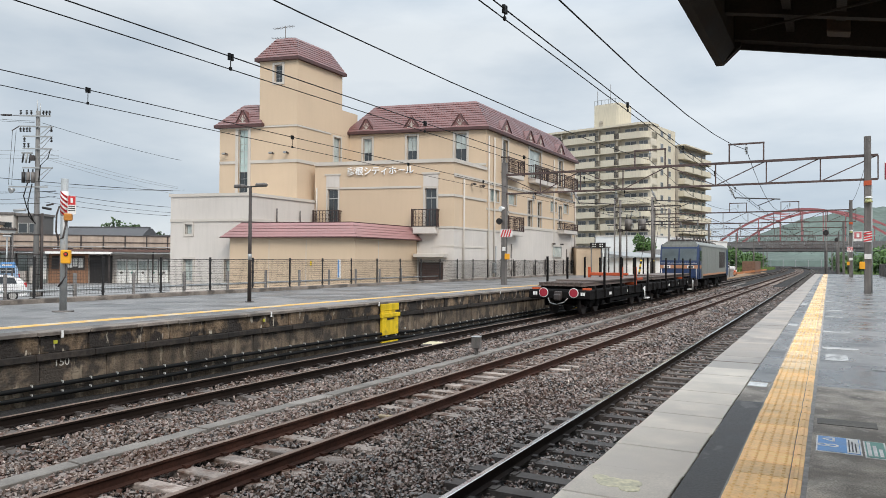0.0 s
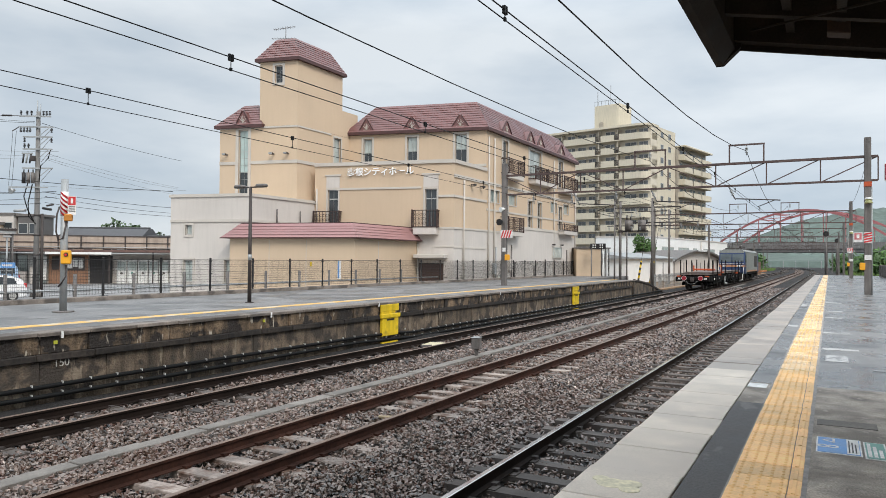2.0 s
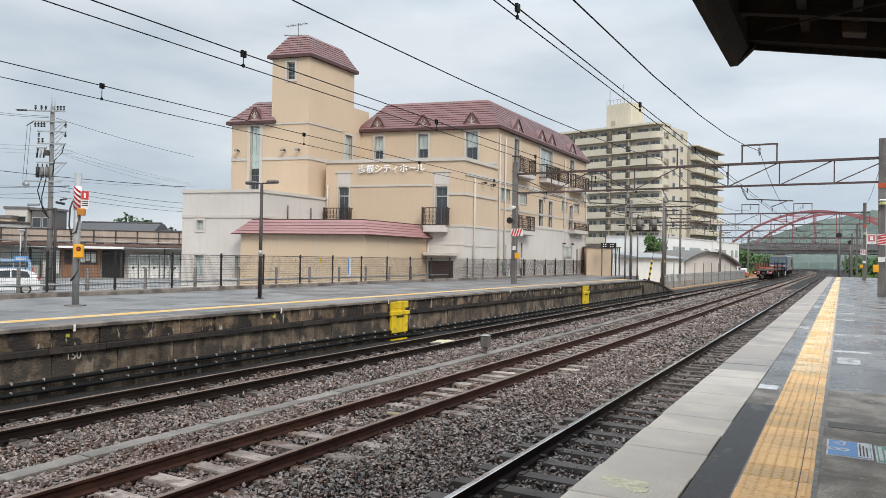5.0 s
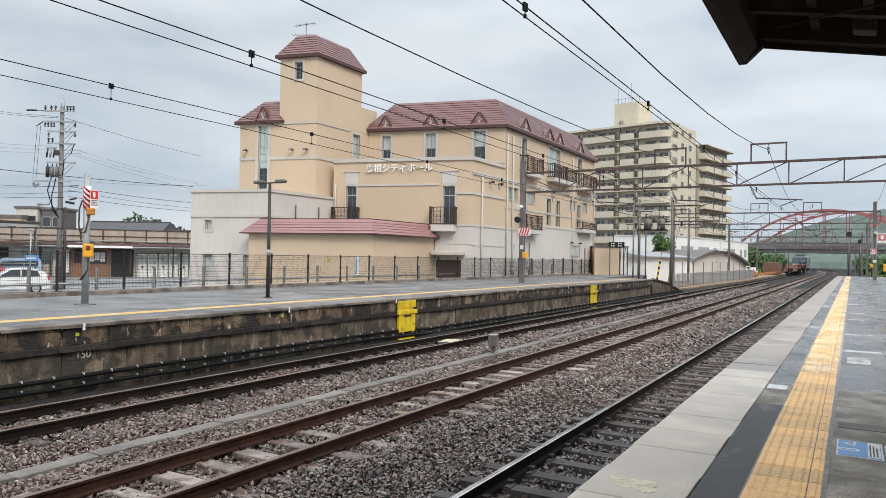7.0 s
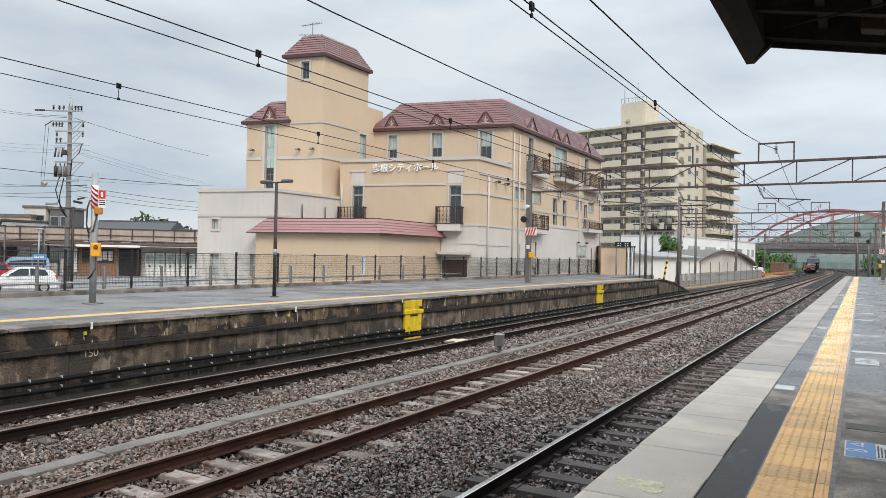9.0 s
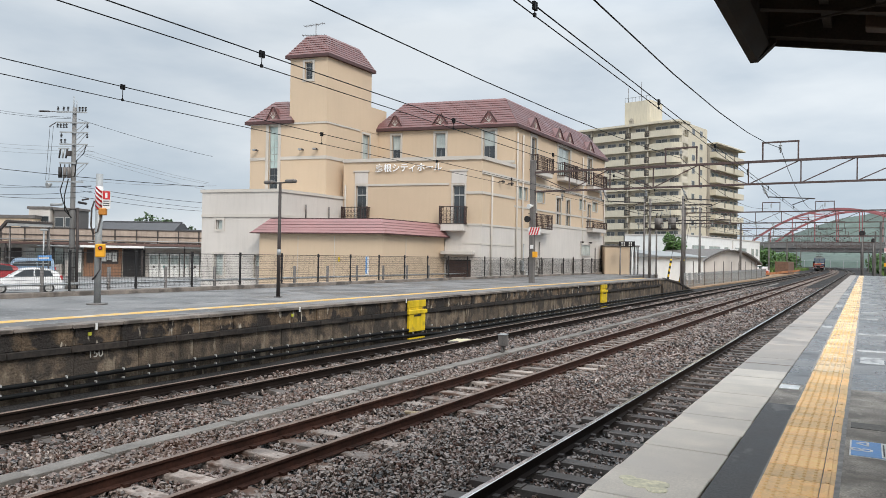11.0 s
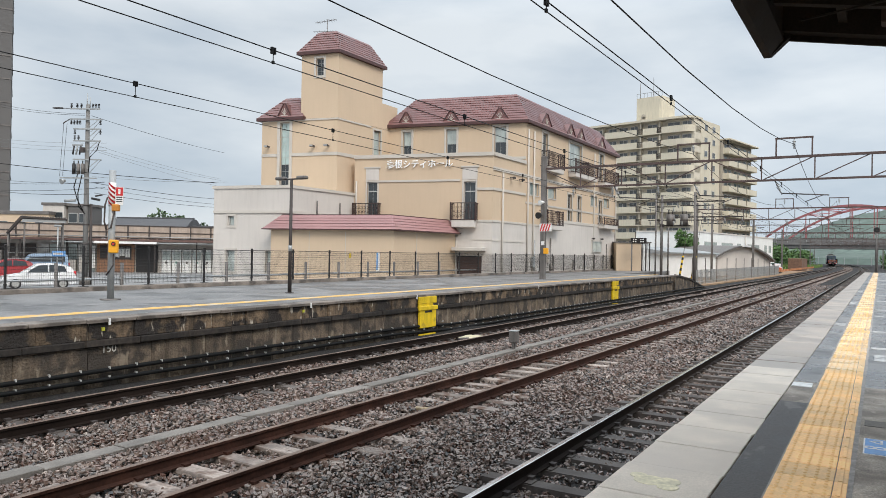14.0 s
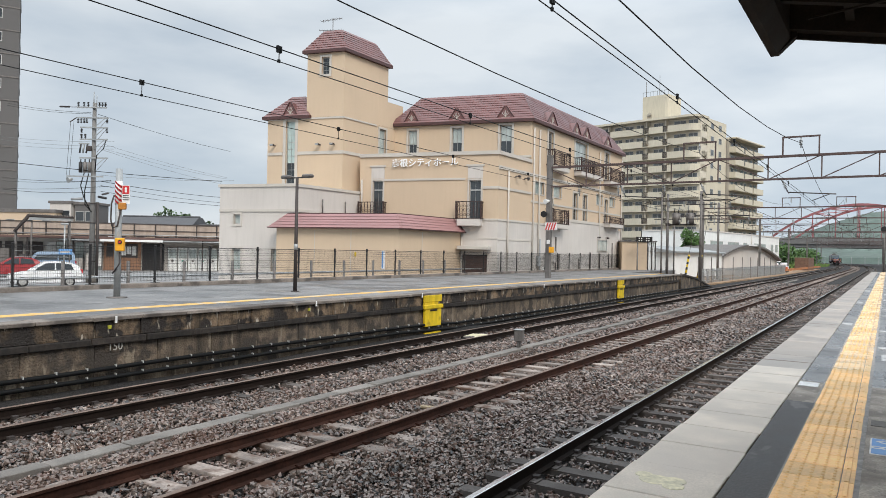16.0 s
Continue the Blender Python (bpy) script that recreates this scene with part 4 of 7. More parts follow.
def skew(x0, x1, xb, yb, back):
    f = lambda x: yb + (x - xb) * math.tan(SK)
    return [(x0, f(x0)), (x1, f(x1)), (x1, back), (x0, back)]


def shell(parent, poly, z0, z1, front, side, zsplit=None, cap=True, names=("wall", "wall")):
    """Walls of a four-sided block: its slanted front and its track side have openings; the others are plain."""
    O = Vector((*poly[0], 0))
    w = (Vector((*poly[1], 0)) - O).length
    d = poly[2][1] - poly[1][1]
    Os = Vector((*poly[1], 0))
    lows = ((z0, zsplit, PALE), (zsplit, z1, CREAM)) if zsplit else ((z0, z1, CREAM),)
    for za, zb, mat in lows:
        cut = lambda hs: [(a, b, max(c, za), min(e, zb)) for a, b, c, e in hs if e > za and c < zb]
        bm = B()
        wall_face(bm, O, UF, NF, w, za, zb, cut(front))
        part("front_wall", bm, mat, parent)
        bm = B()
        wall_face(bm, Os, US, NS, d, za, zb, cut(side))
        part("side_wall", bm, mat, parent)
        bm = B()
        for p, q in ((poly[2], poly[3]), (poly[3], poly[0])):
            bm.faces.new([bm.verts.new((*a, z)) for a, z in ((p, za), (q, za), (q, zb), (p, zb))])
        part("back_wall", bm, mat, parent)
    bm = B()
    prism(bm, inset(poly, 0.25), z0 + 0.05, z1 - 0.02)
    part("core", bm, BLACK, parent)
    if cap:
        bm = B()
        prism(bm, poly, z1 - 0.015, z1)
        part("flat_roof", bm, CONCRETE, parent)
    return frame_at(O, UF, NF), frame_at(Os, US, NS), w


def band(parent, F, u0, u1, z0, z1, out=0.06, mat=None, inn=0.02):
    ob = part("string_course", box(B(), u0, u1, -out, inn, z0, z1), mat or TRIM, parent)
    ob.matrix_basis = F


def build_hall():
    h = thing("city_hall", "cream rendered three-storey hall with tower and maroon mansard roofs", "building", pose(0, 0, 0))
    M, S, T = (-19.7, 42.44), (-19.7, 37.89), (-29.06, 34.76)
    # upper block
    main = skew(-29.06, -19.7, *M, 61.0)
    c = math.cos(SK)
    wm = 9.36 / c
    top_w = [(wm + a, wm + b, z, e) for a, b, z, e in ((-8.58, -7.96, 8.6, 10.5), (-5.45, -4.74, 8.6, 10.55), (-2.12, -1.32, 8.6, 10.6))]
    y0 = M[1]
    side_w = [(45.1 - y0, 45.95 - y0, 8.4, 10.55), (50.0 - y0, 52.5 - y0, 8.5, 10.6), (56.6 - y0, 57.6 - y0, 8.4, 10.55)]
    mids = [(43.05, 44.5, 6.17, 6.97), (46.1, 47.5, 6.17, 6.97), (54.7, 56.1, 6.2, 7.02), (57.85, 59.1, 6.25, 7.02)]
    tall = [(49.8, 50.65, 4.75, 6.75), (51.8, 52.6, 4.75, 6.75), (56.6, 57.4, 4.9, 6.75)]
    lowd = [(45.1, 46.0, 4.2, 6.0)]
    allside = side_w + [(a - y0, b - y0, z, e) for a, b, z, e in mids + tall + lowd]
    F, G, w = shell(h, main, LOT_Z, 10.9, top_w, allside, 4.15, cap=False)
    for q in top_w:
        window(h, F, *q, GLASS_PALE, 2, 2, surround=0.14, dark_low=0.5)
    for k, q in enumerate(side_w):
        window(h, G, *q, GLASS_PALE if k == 1 else APT_WIN, 2 if k == 1 else 1, 3, surround=0.2)
    for q in mids:
        window(h, G, *[v - y0 if i < 2 else v for i, v in enumerate(q)], GLASS_PALE, 2, 1, surround=0.06)
    for q in tall + lowd:
        window(h, G, *[v - y0 if i < 2 else v for i, v in enumerate(q)], GLASS, 1, 2, surround=0.12)
    for a, b, z, e in ((44.8, 47.6, 8.2, 9.25), (49.8, 52.4, 8.3, 9.3), (52.5, 54.6, 8.3, 9.3), (56.3, 59.8, 8.2, 9.25), (44.75, 47.5, 4.25, 5.25), (56.3, 59.9, 4.75, 5.3)):
        balcony(h, G, a - y0, b - y0, z, e, 0.6)
    band(h, G, 0.02, 18.56, 7.25, 7.45)
    band(h, G, 0.02, 18.56, 5.55, 5.68, 0.04)
    band(h, F, 0, w, 8.45, 8.6)
    for y in (42.7, 43.6, 61.0 - 0.2, 55.3):
        ob = part("drainpipe", rod(B(), (y - y0, -0.08, LOT_Z), (y - y0, -0.08, 10.4), 0.06), TRIM, h)
        ob.matrix_basis = G
    mansard(h, main, 10.98, 12.95, 1.15, 0.26, 11)
    for u, wd in ((-8.35, 1.08), (-5.1, 1.2), (-1.75, 1.22)):
        gablet(h, F, w + u, 11.0, wd, 0.85)
    for y, wd in ((45.5, 1.9), (50.0, 1.8), (52.1, 1.8), (56.9, 2.0)):
        gablet(h, G, y - y0, 11.0, wd, 0.9)
    # projecting ground floor on the track side
    bm = B()
    prism(bm, [(-19.7, 47.9), (-19.62, 49.5), (-19.62, 59.6), (-19.7, 60.2)], LOT_Z, 4.55)
    part("ground_floor_bay", bm, PALE, h)
    bm = B()
    prism(bm, [(-19.75, 47.7), (-19.58, 49.4), (-19.58, 59.7), (-19.75, 60.4)], 4.55, 4.75)
    part("bay_coping", bm, TRIM, h)
    window(h, frame_at(Vector((-19.62, 0, 0)), US, NS), 54.9, 57.0, 2.5, 3.4, GLASS_PALE, 2, 1, surround=0.08, depth=-0.05)
    # block with the lettering
    sign = skew(-28.52, -19.7, *S, 42.44)
    ws = (28.52 - 19.7) / c
    holes = [(ws - 8.15, ws - 7.46, 4.5, 6.63), (ws - 1.8, ws - 1.06, 4.2, 6.57), (ws - 2.2, ws - 0.62, LOT_Z, 2.1)]
    F, G, w = shell(h, sign, LOT_Z, 8.3, holes, [], 4.2)
    for q in holes[:2]:
        window(h, F, *q, GLASS, 2, 1, surround=0.1, depth=0.12)
        a, b, z, e = q
        part("transom_panel", box(B(), a - 0.1, b + 0.1, -0.03, 0.03, e + 0.12, e + 0.85), PALE, h).matrix_basis = F
        band(h, F, a - 0.2, b + 0.2, e + 0.85, e + 0.95, 0.07)
        band(h, F, a - 0.03, b + 0.03, e - 0.62, e - 0.55, -0.07, ALU, 0.13)
    balcony(h, F, ws - 8.9, ws - 7.2, 4.45, 5.25, 0.5)
    balcony(h, F, ws - 2.45, ws - 0.9, 4.2, 5.25, 0.55, 0.4)
    bm = B()
    a, b, z, e = holes[2]
    for k in range(26):
        zz = LOT_Z + k * 0.09
        box(bm, a + 0.02, b - 0.02, 0.12, 0.15 - 0.015 * (k % 2), zz, zz + 0.088)
    part("shutter", bm, SHUTTER, h, "brown roller shutter", "stuff").matrix_basis = F
    part("door_canopy", box(B(), a - 0.1, b + 0.25, -0.75, 0, 2.4, 2.62, 0.02), TRIM, h).matrix_basis = F
    band(h, F, 1.5, w - 2.05, 6.6, 6.72, 0.05)
    band(h, F, 0, w + 0.06, 8.1, 8.32, 0.09)
    band(h, G, 0, 4.54, 8.1, 8.32, 0.09)
    band(h, G, 0, 4.54, 7.25, 7.45)
    band(h, F, w - 0.95, w + 0.05, 6.05, 6.2)
    band(h, G, 0, 4.54, 6.05, 6.2)
    band(h, F, 0, w, 4.15, 4.27, 0.04)
    band(h, F, w - 1.2, w, 3.05, 3.12, 0.03)
    band(h, G, 0, 23.0, 4.15, 4.27, 0.04)
    band(h, G, 0, 4.6, 3.0, 3.1, 0.03)
    for u in (0.18,):
        part("drainpipe", rod(B(), (u, -0.08, 4.3), (u, -0.08, 6.7), 0.06), TRIM, h).matrix_basis = F
    part("drainpipe", rod(B(), (1.2, -0.08, LOT_Z), (1.2, -0.08, 7.2), 0.06), TRIM, h).matrix_basis = G
    Ft = F @ Matrix.Translation((w - 4.66, -0.1, 7.66)) @ pose(0, 0, 0, 90, 0, 0)
    text("lettering", "彦根シティホール", 0.545, Ft, LETTER, h, 0.03).data.offset = 0.006
    # stair wing with the tower
    wing = skew(-34.35, -29.06, *T, 41.5)
    ww = (34.35 - 29.06) / c
    tallw = (ww - 4.08, ww - 3.4, 5.95, 10.45)
    F, G, w = shell(h, wing, LOT_Z, 10.62, [tallw], [(38.5 - 34.76, 39.25 - 34.76, 8.5, 10.4)], None)
    window(h, F, *tallw, GLASS_GREEN, 2, 10, surround=0.2, dark_low=0.41)
    window(h, G, 38.5 - 34.76, 39.25 - 34.76, 8.5, 10.4, GLASS_PALE, 1, 2, surround=0.12)
    for z0, z1 in ((8.26, 8.46), (10.5, 10.6)):
        band(h, F, ww - 3.2, ww + 0.05, z0, z1, 0.05)
        band(h, G, 0, 3.4, z0, z1, 0.05)
        band(h, F, 0, ww - 4.3, z0, z1 - 0.02, 0.05)
    mansard(h, skew(-34.35, -31.5, *T, 40.5), 10.75, 12.2, 0.9, 0.24, 8)
    gablet(h, F, ww - 3.74, 10.75, 1.0, 0.9)
    tower = skew(-31.6, -29.06, *T, 39.4)
    wt_ = (31.6 - 29.06) / c
    wq = (wt_ - 1.58, wt_ - 1.03, 13.3, 14.4)
    F, G, w = shell(h, tower, 10.6, 14.75, [wq], [], None)
    window(h, F, *wq, GLASS, 2, 4, surround=0.14)
    mansard(h, tower, 14.85, 16.25, 0.6, 0.22, 8)
    bm = B()
    prism(bm, [(-31.0, 38.5), (-29.06, 39.4), (-29.06, 41.2), (-31.0, 41.2)], 10.6, 12.35)
    part("stair_head", bm, CREAM, h)
    ant = part("aerial", rod(B(), (-31.3, 36.2, 15.9), (-31.3, 36.2, 17.5), 0.025), STEEL, h, "thin television aerial")
    bm = B()
    for z, a in ((17.6, 8), (16.9, 30)):
        d = Vector((math.cos(radians(a)), math.sin(radians(a)), 0.03))
        p = Vector((-31.3, 36.2, z - 0.2))
        rod(bm, p - d * 0.9, p + d * 0.7, 0.018, seg=5)
        e = Vector((-d.y, d.x, 0))
        for k in range(9):
            q = p + d * (-0.85 + 0.18 * k)
            rod(bm, q - e * 0.22, q + e * 0.22, 0.01, seg=4)
    part("aerial_bars", bm, STEEL, ant)
    # pale flat-roofed wing
    pale = skew(-33.42, -28.51, -28.51, 30.05, 36.2)
    wp = (33.42 - 28.51) / c
    holes = [(wp - 4.06, wp - 3.62, 3.63, 4.2), (wp - 4.15, wp - 3.55, 0.95, 2.2), (wp - 1.5, wp - 1.0, 0.95, 2.2)]
    O = Vector((*pale[0], 0))
    bm = B()
    wall_face(bm, O, UF, NF, wp, LOT_Z, 5.9, holes)
    wall_face(bm, Vector((*pale[1], 0)), US, NS, 36.2 - 30.05, LOT_Z, 5.9, [])
    bm.faces.new([bm.verts.new((*a, z)) for a, z in ((pale[3], LOT_Z), (pale[0], LOT_Z), (pale[0], 5.9), (pale[3], 5.9))])
    part("pale_wall", bm, PALE, h)
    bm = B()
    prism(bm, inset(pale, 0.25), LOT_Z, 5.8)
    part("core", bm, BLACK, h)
    bm = B()
    prism(bm, inset(pale, -0.07), 5.78, 5.95)
    part("parapet", bm, TRIM, h)
    F = frame_at(O, UF, NF)
    for q in holes:
        window(h, F, *q, GLASS_PALE, 1 if q[2] > 3 else 2, 1, surround=0.12)
    band(h, F, 0, wp, 4.35, 4.5, 0.06)
    G = frame_at(Vector((*pale[1], 0)), US, NS)
    band(h, G, 0, 6, 4.35, 4.5, 0.06)
    for y in (2.2, 4.3):
        part("vent_pipe", rod(B(), (y, -0.1, 4.4), (y, -0.1, 5.2), 0.04), STEEL, h).matrix_basis = G
    # low annex with rose roof
    ann = skew(-29.15, -21.93, -21.93, 30.94, 37.6)
    wa = (29.15 - 21.93) / c
    bm = B()
    prism(bm, ann, LOT_Z, 3.5)
    part("annex_wall", bm, CREAM, h)
    mansard(h, ann, 3.46, 4.22, 0.3, 0.34, 5, ROOF_PINK, 0.06)
    bm = B()
    prism(bm, inset(ann, 0.36), 4.2, 4.27)
    part("annex_roof_cap", bm, ROOF_DARK, h)
    F = frame_at(Vector((*ann[0], 0)), UF, NF)
    for u in (2.4, 4.6):
        band(h, F, u, u + 0.03, LOT_Z, 3.3, 0.012)
    G = frame_at(Vector((*ann[1], 0)), US, NS)
    band(h, G, 2.2, 2.24, LOT_Z, 3.3, 0.012)
    part("drainpipe", rod(B(), (6.4, -0.08, LOT_Z), (6.4, -0.08, 3.3), 0.05), TRIM, h).matrix_basis = G
    b_ = part("banner", box(B(), wa - 0.95, wa - 0.76, -0.05, -0.02, 1.25, 2.25), WHITE, h, "narrow white and blue banner")
    b_.matrix_basis = F
    part("banner_print", box(B(), wa - 0.93, wa - 0.85, -0.06, -0.05, 1.3, 2.2), BLUE_SIGN, b_)
    part("meter_notice", box(B(), wa - 2.55, wa - 2.45, -0.04, -0.01, 1.9, 2.15), YELLOW, h, "small yellow notice").matrix_basis = F
    # outdoor units and conduits at the foot of the track side
    for y, z, wd in ((44.2, -0.3, 0.85), (45.4, -0.3, 0.85), (44.3, 0.6, 0.8)):
        u_ = part("outdoor_unit", box(B(), -19.69, -19.57, y, y + wd, z, z + 0.75, 0.03), WHITE, h, "white air conditioning unit")
        part("fan_grille", rod(B(), (-19.57, y + wd / 2, z + 0.38), (-19.56, y + wd / 2, z + 0.38), 0.27, seg=16), STEEL, u_)
    for y, z in ((43.9, 3.2), (45.1, 2.6), (46.6, 3.4), (47.2, 2.2), (50.8, 1.9), (53.2, 2.4), (58.4, 3.2)):
        x = -19.57 if y > 49.5 else -19.64
        part("conduit", rod(B(), (x, y, LOT_Z), (x, y, z), 0.05), STEEL if y > 46 else GALV, h)
    part("meter_box", box(B(), -19.69, -19.5, 43.4, 43.75, 1.4, 2.1, 0.02), GALV, h)
    part("meter_box", box(B(), -19.69, -19.55, 46.1, 46.4, 1.6, 2.4, 0.02), PALE, h)
    # small wall lamps
    F = frame_at(Vector((*wing[0], 0)), UF, NF)
    for u, z in ((ww - 1.6, 8.85), (ww - 0.6, 8.85), (0.55, 8.9)):
        lamp = part("wall_lamp", box(B(), u - 0.05, u + 0.05, -0.2, 0, z - 0.04, z + 0.04), STEEL, h, "small grey floodlight on a bracket")
        lamp.matrix_basis = F
        part("lamp_head", box(B(), u - 0.17, u + 0.08, -0.38, -0.2, z - 0.06, z + 0.06, 0.02), STEEL_DARK, lamp)
        part("lamp_glass", box(B(), u - 0.16, u + 0.07, -0.4, -0.38, z - 0.05, z + 0.05), GALV, lamp)
    G = frame_at(Vector((*sign[1], 0)), US, NS)
    for y, z in ((2.3, 7.0), (3.6, 7.0), (19.0, 3.6), (17.0, 3.6)):
        lamp = part("wall_lamp", box(B(), y - 0.05, y + 0.05, -0.2, 0, z - 0.04, z + 0.04), STEEL, h, "small grey floodlight on a bracket")
        lamp.matrix_basis = G
        part("lamp_head", box(B(), y - 0.12, y + 0.12, -0.34, -0.2, z - 0.08, z + 0.05, 0.02), STEEL_DARK, lamp)


build_hall()


# ---- overhead line: portals, masts and wires ----
def lattice(parent, x0, x1, zb, zt, n):
    """A portal's beam: two chords, uprights and crossed diagonals."""
    part("top_chord", box(B(), x0, x1, -0.07, 0.07, zt - 0.05, zt + 0.05), PORTAL, parent)
    part("bottom_chord", box(B(), x0, x1, -0.07, 0.07, zb - 0.04, zb + 0.04), PORTAL, parent)
    for k in range(n + 1):
        x = x0 + (x1 - x0) * k / n
        part("upright", box(B(), x - 0.025, x + 0.025, -0.025, 0.025, zb, zt), PORTAL, parent)
        if k < n:
            xn = x0 + (x1 - x0) * (k + 1) / n
            a, b = ((x, zb), (xn, zt)) if k % 2 or k > n / 2 else ((x, zt), (xn, zb))
            part("diagonal", bar(B(), (a[0], 0, a[1]), (b[0], 0, b[1]), 0.05, 0.04), PORTAL, parent)


def insulator(parent, p, q, mat=None):
    bm = B()
    rod(bm, p, q, 0.025)
    d = Vector(q) - Vector(p)
    for k in range(4):
        c = Vector(p) + d * (0.3 + 0.13 * k)
        rod(bm, c - d.normalized() * 0.012, c + d.normalized() * 0.012, 0.07, seg=10)
    part("insulator", bm, mat or GALV, parent)


def mast(parent, x, z0, z1, r=0.125):
    part("mast", box(B(), x - r, x + r, -r, r, z0, z1, 0.02), STEEL, parent, "grey weathered steel mast")


def build_portal(y, first=False, shift=0.0):
    t = thing("catenary_portal", "steel lattice portal carrying the overhead wires across the tracks", "overhead line portal", pose(shift, y, 0), group="catenary portals")
    mast(t, 1.38, 0.98 if y < 84 else -0.25, 7.45)
    mast(t, -14.78, 0.98 if y < 50 else -0.25, 7.3)
    lattice(t, -14.9, 1.75, 5.68, 6.66, 8)
    for cx in (-3.22, -7.4):
        bm = B()
        for x in (cx - 0.7, cx + 0.7):
            box(bm, x - 0.03, x + 0.03, -0.03, 0.03, 6.66, 7.5)
        box(bm, cx - 0.74, cx + 0.74, -0.035, 0.035, 7.44, 7.51)
        part("wire_frame", bm, PORTAL, t)
        insulator(t, (cx, 0, 7.45), (cx, 0, 7.0))
    for cx in (-2.76, -6.16, -9.89):
        bm = B()
        bar(bm, (cx - 1.2, 0, 5.66), (cx - 0.9, 0, 5.05), 0.04)
        rod(bm, (cx - 0.9, 0, 5.1), (cx + 0.9, 0, 4.98), 0.025)
        rod(bm, (cx + 0.7, 0, 5.0), (cx, 0, 4.72), 0.018)
        part("registration_arm", bm, STEEL_DARK, t)
        insulator(t, (cx - 1.15, 0, 5.6), (cx - 0.95, 0, 5.12))
    if first:
        for x in (-13.2, -11.2, -9.0):
            insulator(t, (x, 0, 5.66), (x + 0.05, 0, 5.15))
    return t


p1 = build_portal(34.1, True)
for y, sh in ((69.0, 0.2), (104.0, 0.2), (139.0, 0), (174.0, -0.1), (209.0, -0.8), (240.0, -2.0)):
    build_portal(y, shift=sh)


def dress_mast(x, y, z, label, big):
    """The striped sleeve, warning plates and alarm box of a platform mast."""
    t = thing("mast_fittings", label, "sign", pose(x, y, z))
    part("striped_plate", box(B(), -0.15, 0.15, -0.16, -0.14, 2.1, 2.55), LINE_W, t, "red and white striped plate")
    for k in range(4):
        zz = 2.11 + 0.105 * k
        part("red_band", extrude_y(B(), [(-0.148, zz), (0.148, zz + 0.07), (0.148, min(2.55, zz + 0.13)), (-0.148, zz + 0.06)], -0.17, -0.158), RED, t)
    s_ = part("warning_sign", box(B(), big * 0.22 - 0.16, big * 0.22 + 0.16, -0.18, -0.165, 2.14, 2.54), LINE_W, t, "faded red and white warning sign")
    part("sign_field", box(B(), big * 0.22 - 0.13, big * 0.22 + 0.13, -0.19, -0.18, 2.25, 2.51), FADED_RED, s_)
    part("sign_mark", box(B(), big * 0.22 - 0.05, big * 0.22 + 0.05, -0.2, -0.19, 2.3, 2.46), LINE_W, s_)
    part("sign_strut", box(B(), min(0, big * 0.22), max(0, big * 0.22), -0.165, -0.12, 2.4, 2.43), STEEL, t)
    part("alarm_box", box(B(), -0.3, -0.1, -0.28, -0.12, 1.0, 1.3, 0.02), ORANGE_BOX, t, "yellow alarm box")
    part("notice", box(B(), -0.12, 0.13, -0.155, -0.135, 1.42, 1.62), LINE_W, t, "small white notice")
    part("orange_sleeve", box(B(), -0.14, 0.14, -0.14, 0.14, 4.42, 4.62), ORANGE, t, "worn orange sleeve")
    part("lamp_globe", rod(B(), (0.02, -0.28, 3.72), (0.02, -0.28, 3.88), 0.16, 0.09, 12), mk("lamp_pale_yellow", (0.62, 0.62, 0.3), 0.3), t, "pale yellow globe lamp")
    part("lamp_cap", rod(B(), (0.02, -0.28, 3.88), (0.02, -0.28, 3.95), 0.17, 0.1, 12), WHITE, t)
    part("lamp_bracket", rod(B(), (0.02, -0.12, 3.92), (0.02, -0.28, 3.92), 0.03), STEEL, t)
    part("conduit", rod(B(), (0.14, -0.1, 0.0), (0.14, -0.1, 4.4), 0.025), GALV, t)


dress_mast(1.38, 34.1, 1.0, "striped plate, red sign and yellow box fixed to a mast", -1.6)
dress_mast(1.58, 69.0, 1.0, "faded striped plate and yellow box fixed to a far mast", -0.6)
t = thing("mast_fittings", "striped plate, loudspeakers and yellow box on the opposite platform's mast", "sign", pose(-14.78, 34.145, 1.0))
part("striped_plate", box(B(), -0.16, 0.5, -0.18, -0.16, 2.45, 2.85), LINE_W, t, "red and white striped plate")
for k in range(4):
    part("red_band", extrude_y(B(), [(-0.15 + 0.14 * k, 2.46), (-0.08 + 0.14 * k, 2.46), (0.05 + 0.14 * k, 2.84), (-0.02 + 0.14 * k, 2.84)], -0.19, -0.178), RED, t)
part("alarm_box", box(B(), 0.12, 0.36, -0.3, -0.15, 1.3, 1.6, 0.02), ORANGE_BOX, t, "yellow alarm box")
part("loudspeaker", rod(B(), (-0.1, -0.15, 3.3), (-0.1, -0.5, 3.25), 0.07, 0.17, 12), BLACK, t, "round black loudspeaker")
part("loudspeaker", rod(B(), (0.05, -0.15, 3.95), (-0.05, -0.45, 3.9), 0.05, 0.13, 12), WHITE, t, "white horn loudspeaker")
part("notice", box(B(), -0.05, 0.12, -0.18, -0.16, 1.75, 1.95), LINE_W, t)


def wire(parent, pts, r=0.011, name="wire", mat=None):
    return part(name, tube(B(), pts, r, 5), mat or PIPE_BLACK, parent)


SUPPORTS = (-16.0, 34.1, 69.0, 104.0, 139.0, 174.0, 209.0, 240.0, 300.0)


def sag_points(x, z_low, z_up):
    pts = []
    for a, b in zip(SUPPORTS, SUPPORTS[1:]):
        for k in range(10):
            y = a + (b - a) * k / 10
            s = (2 * k / 10 - 1) ** 2
            pts.append((x + bend(y), y, z_low + (z_up - z_low) * s))
    return pts


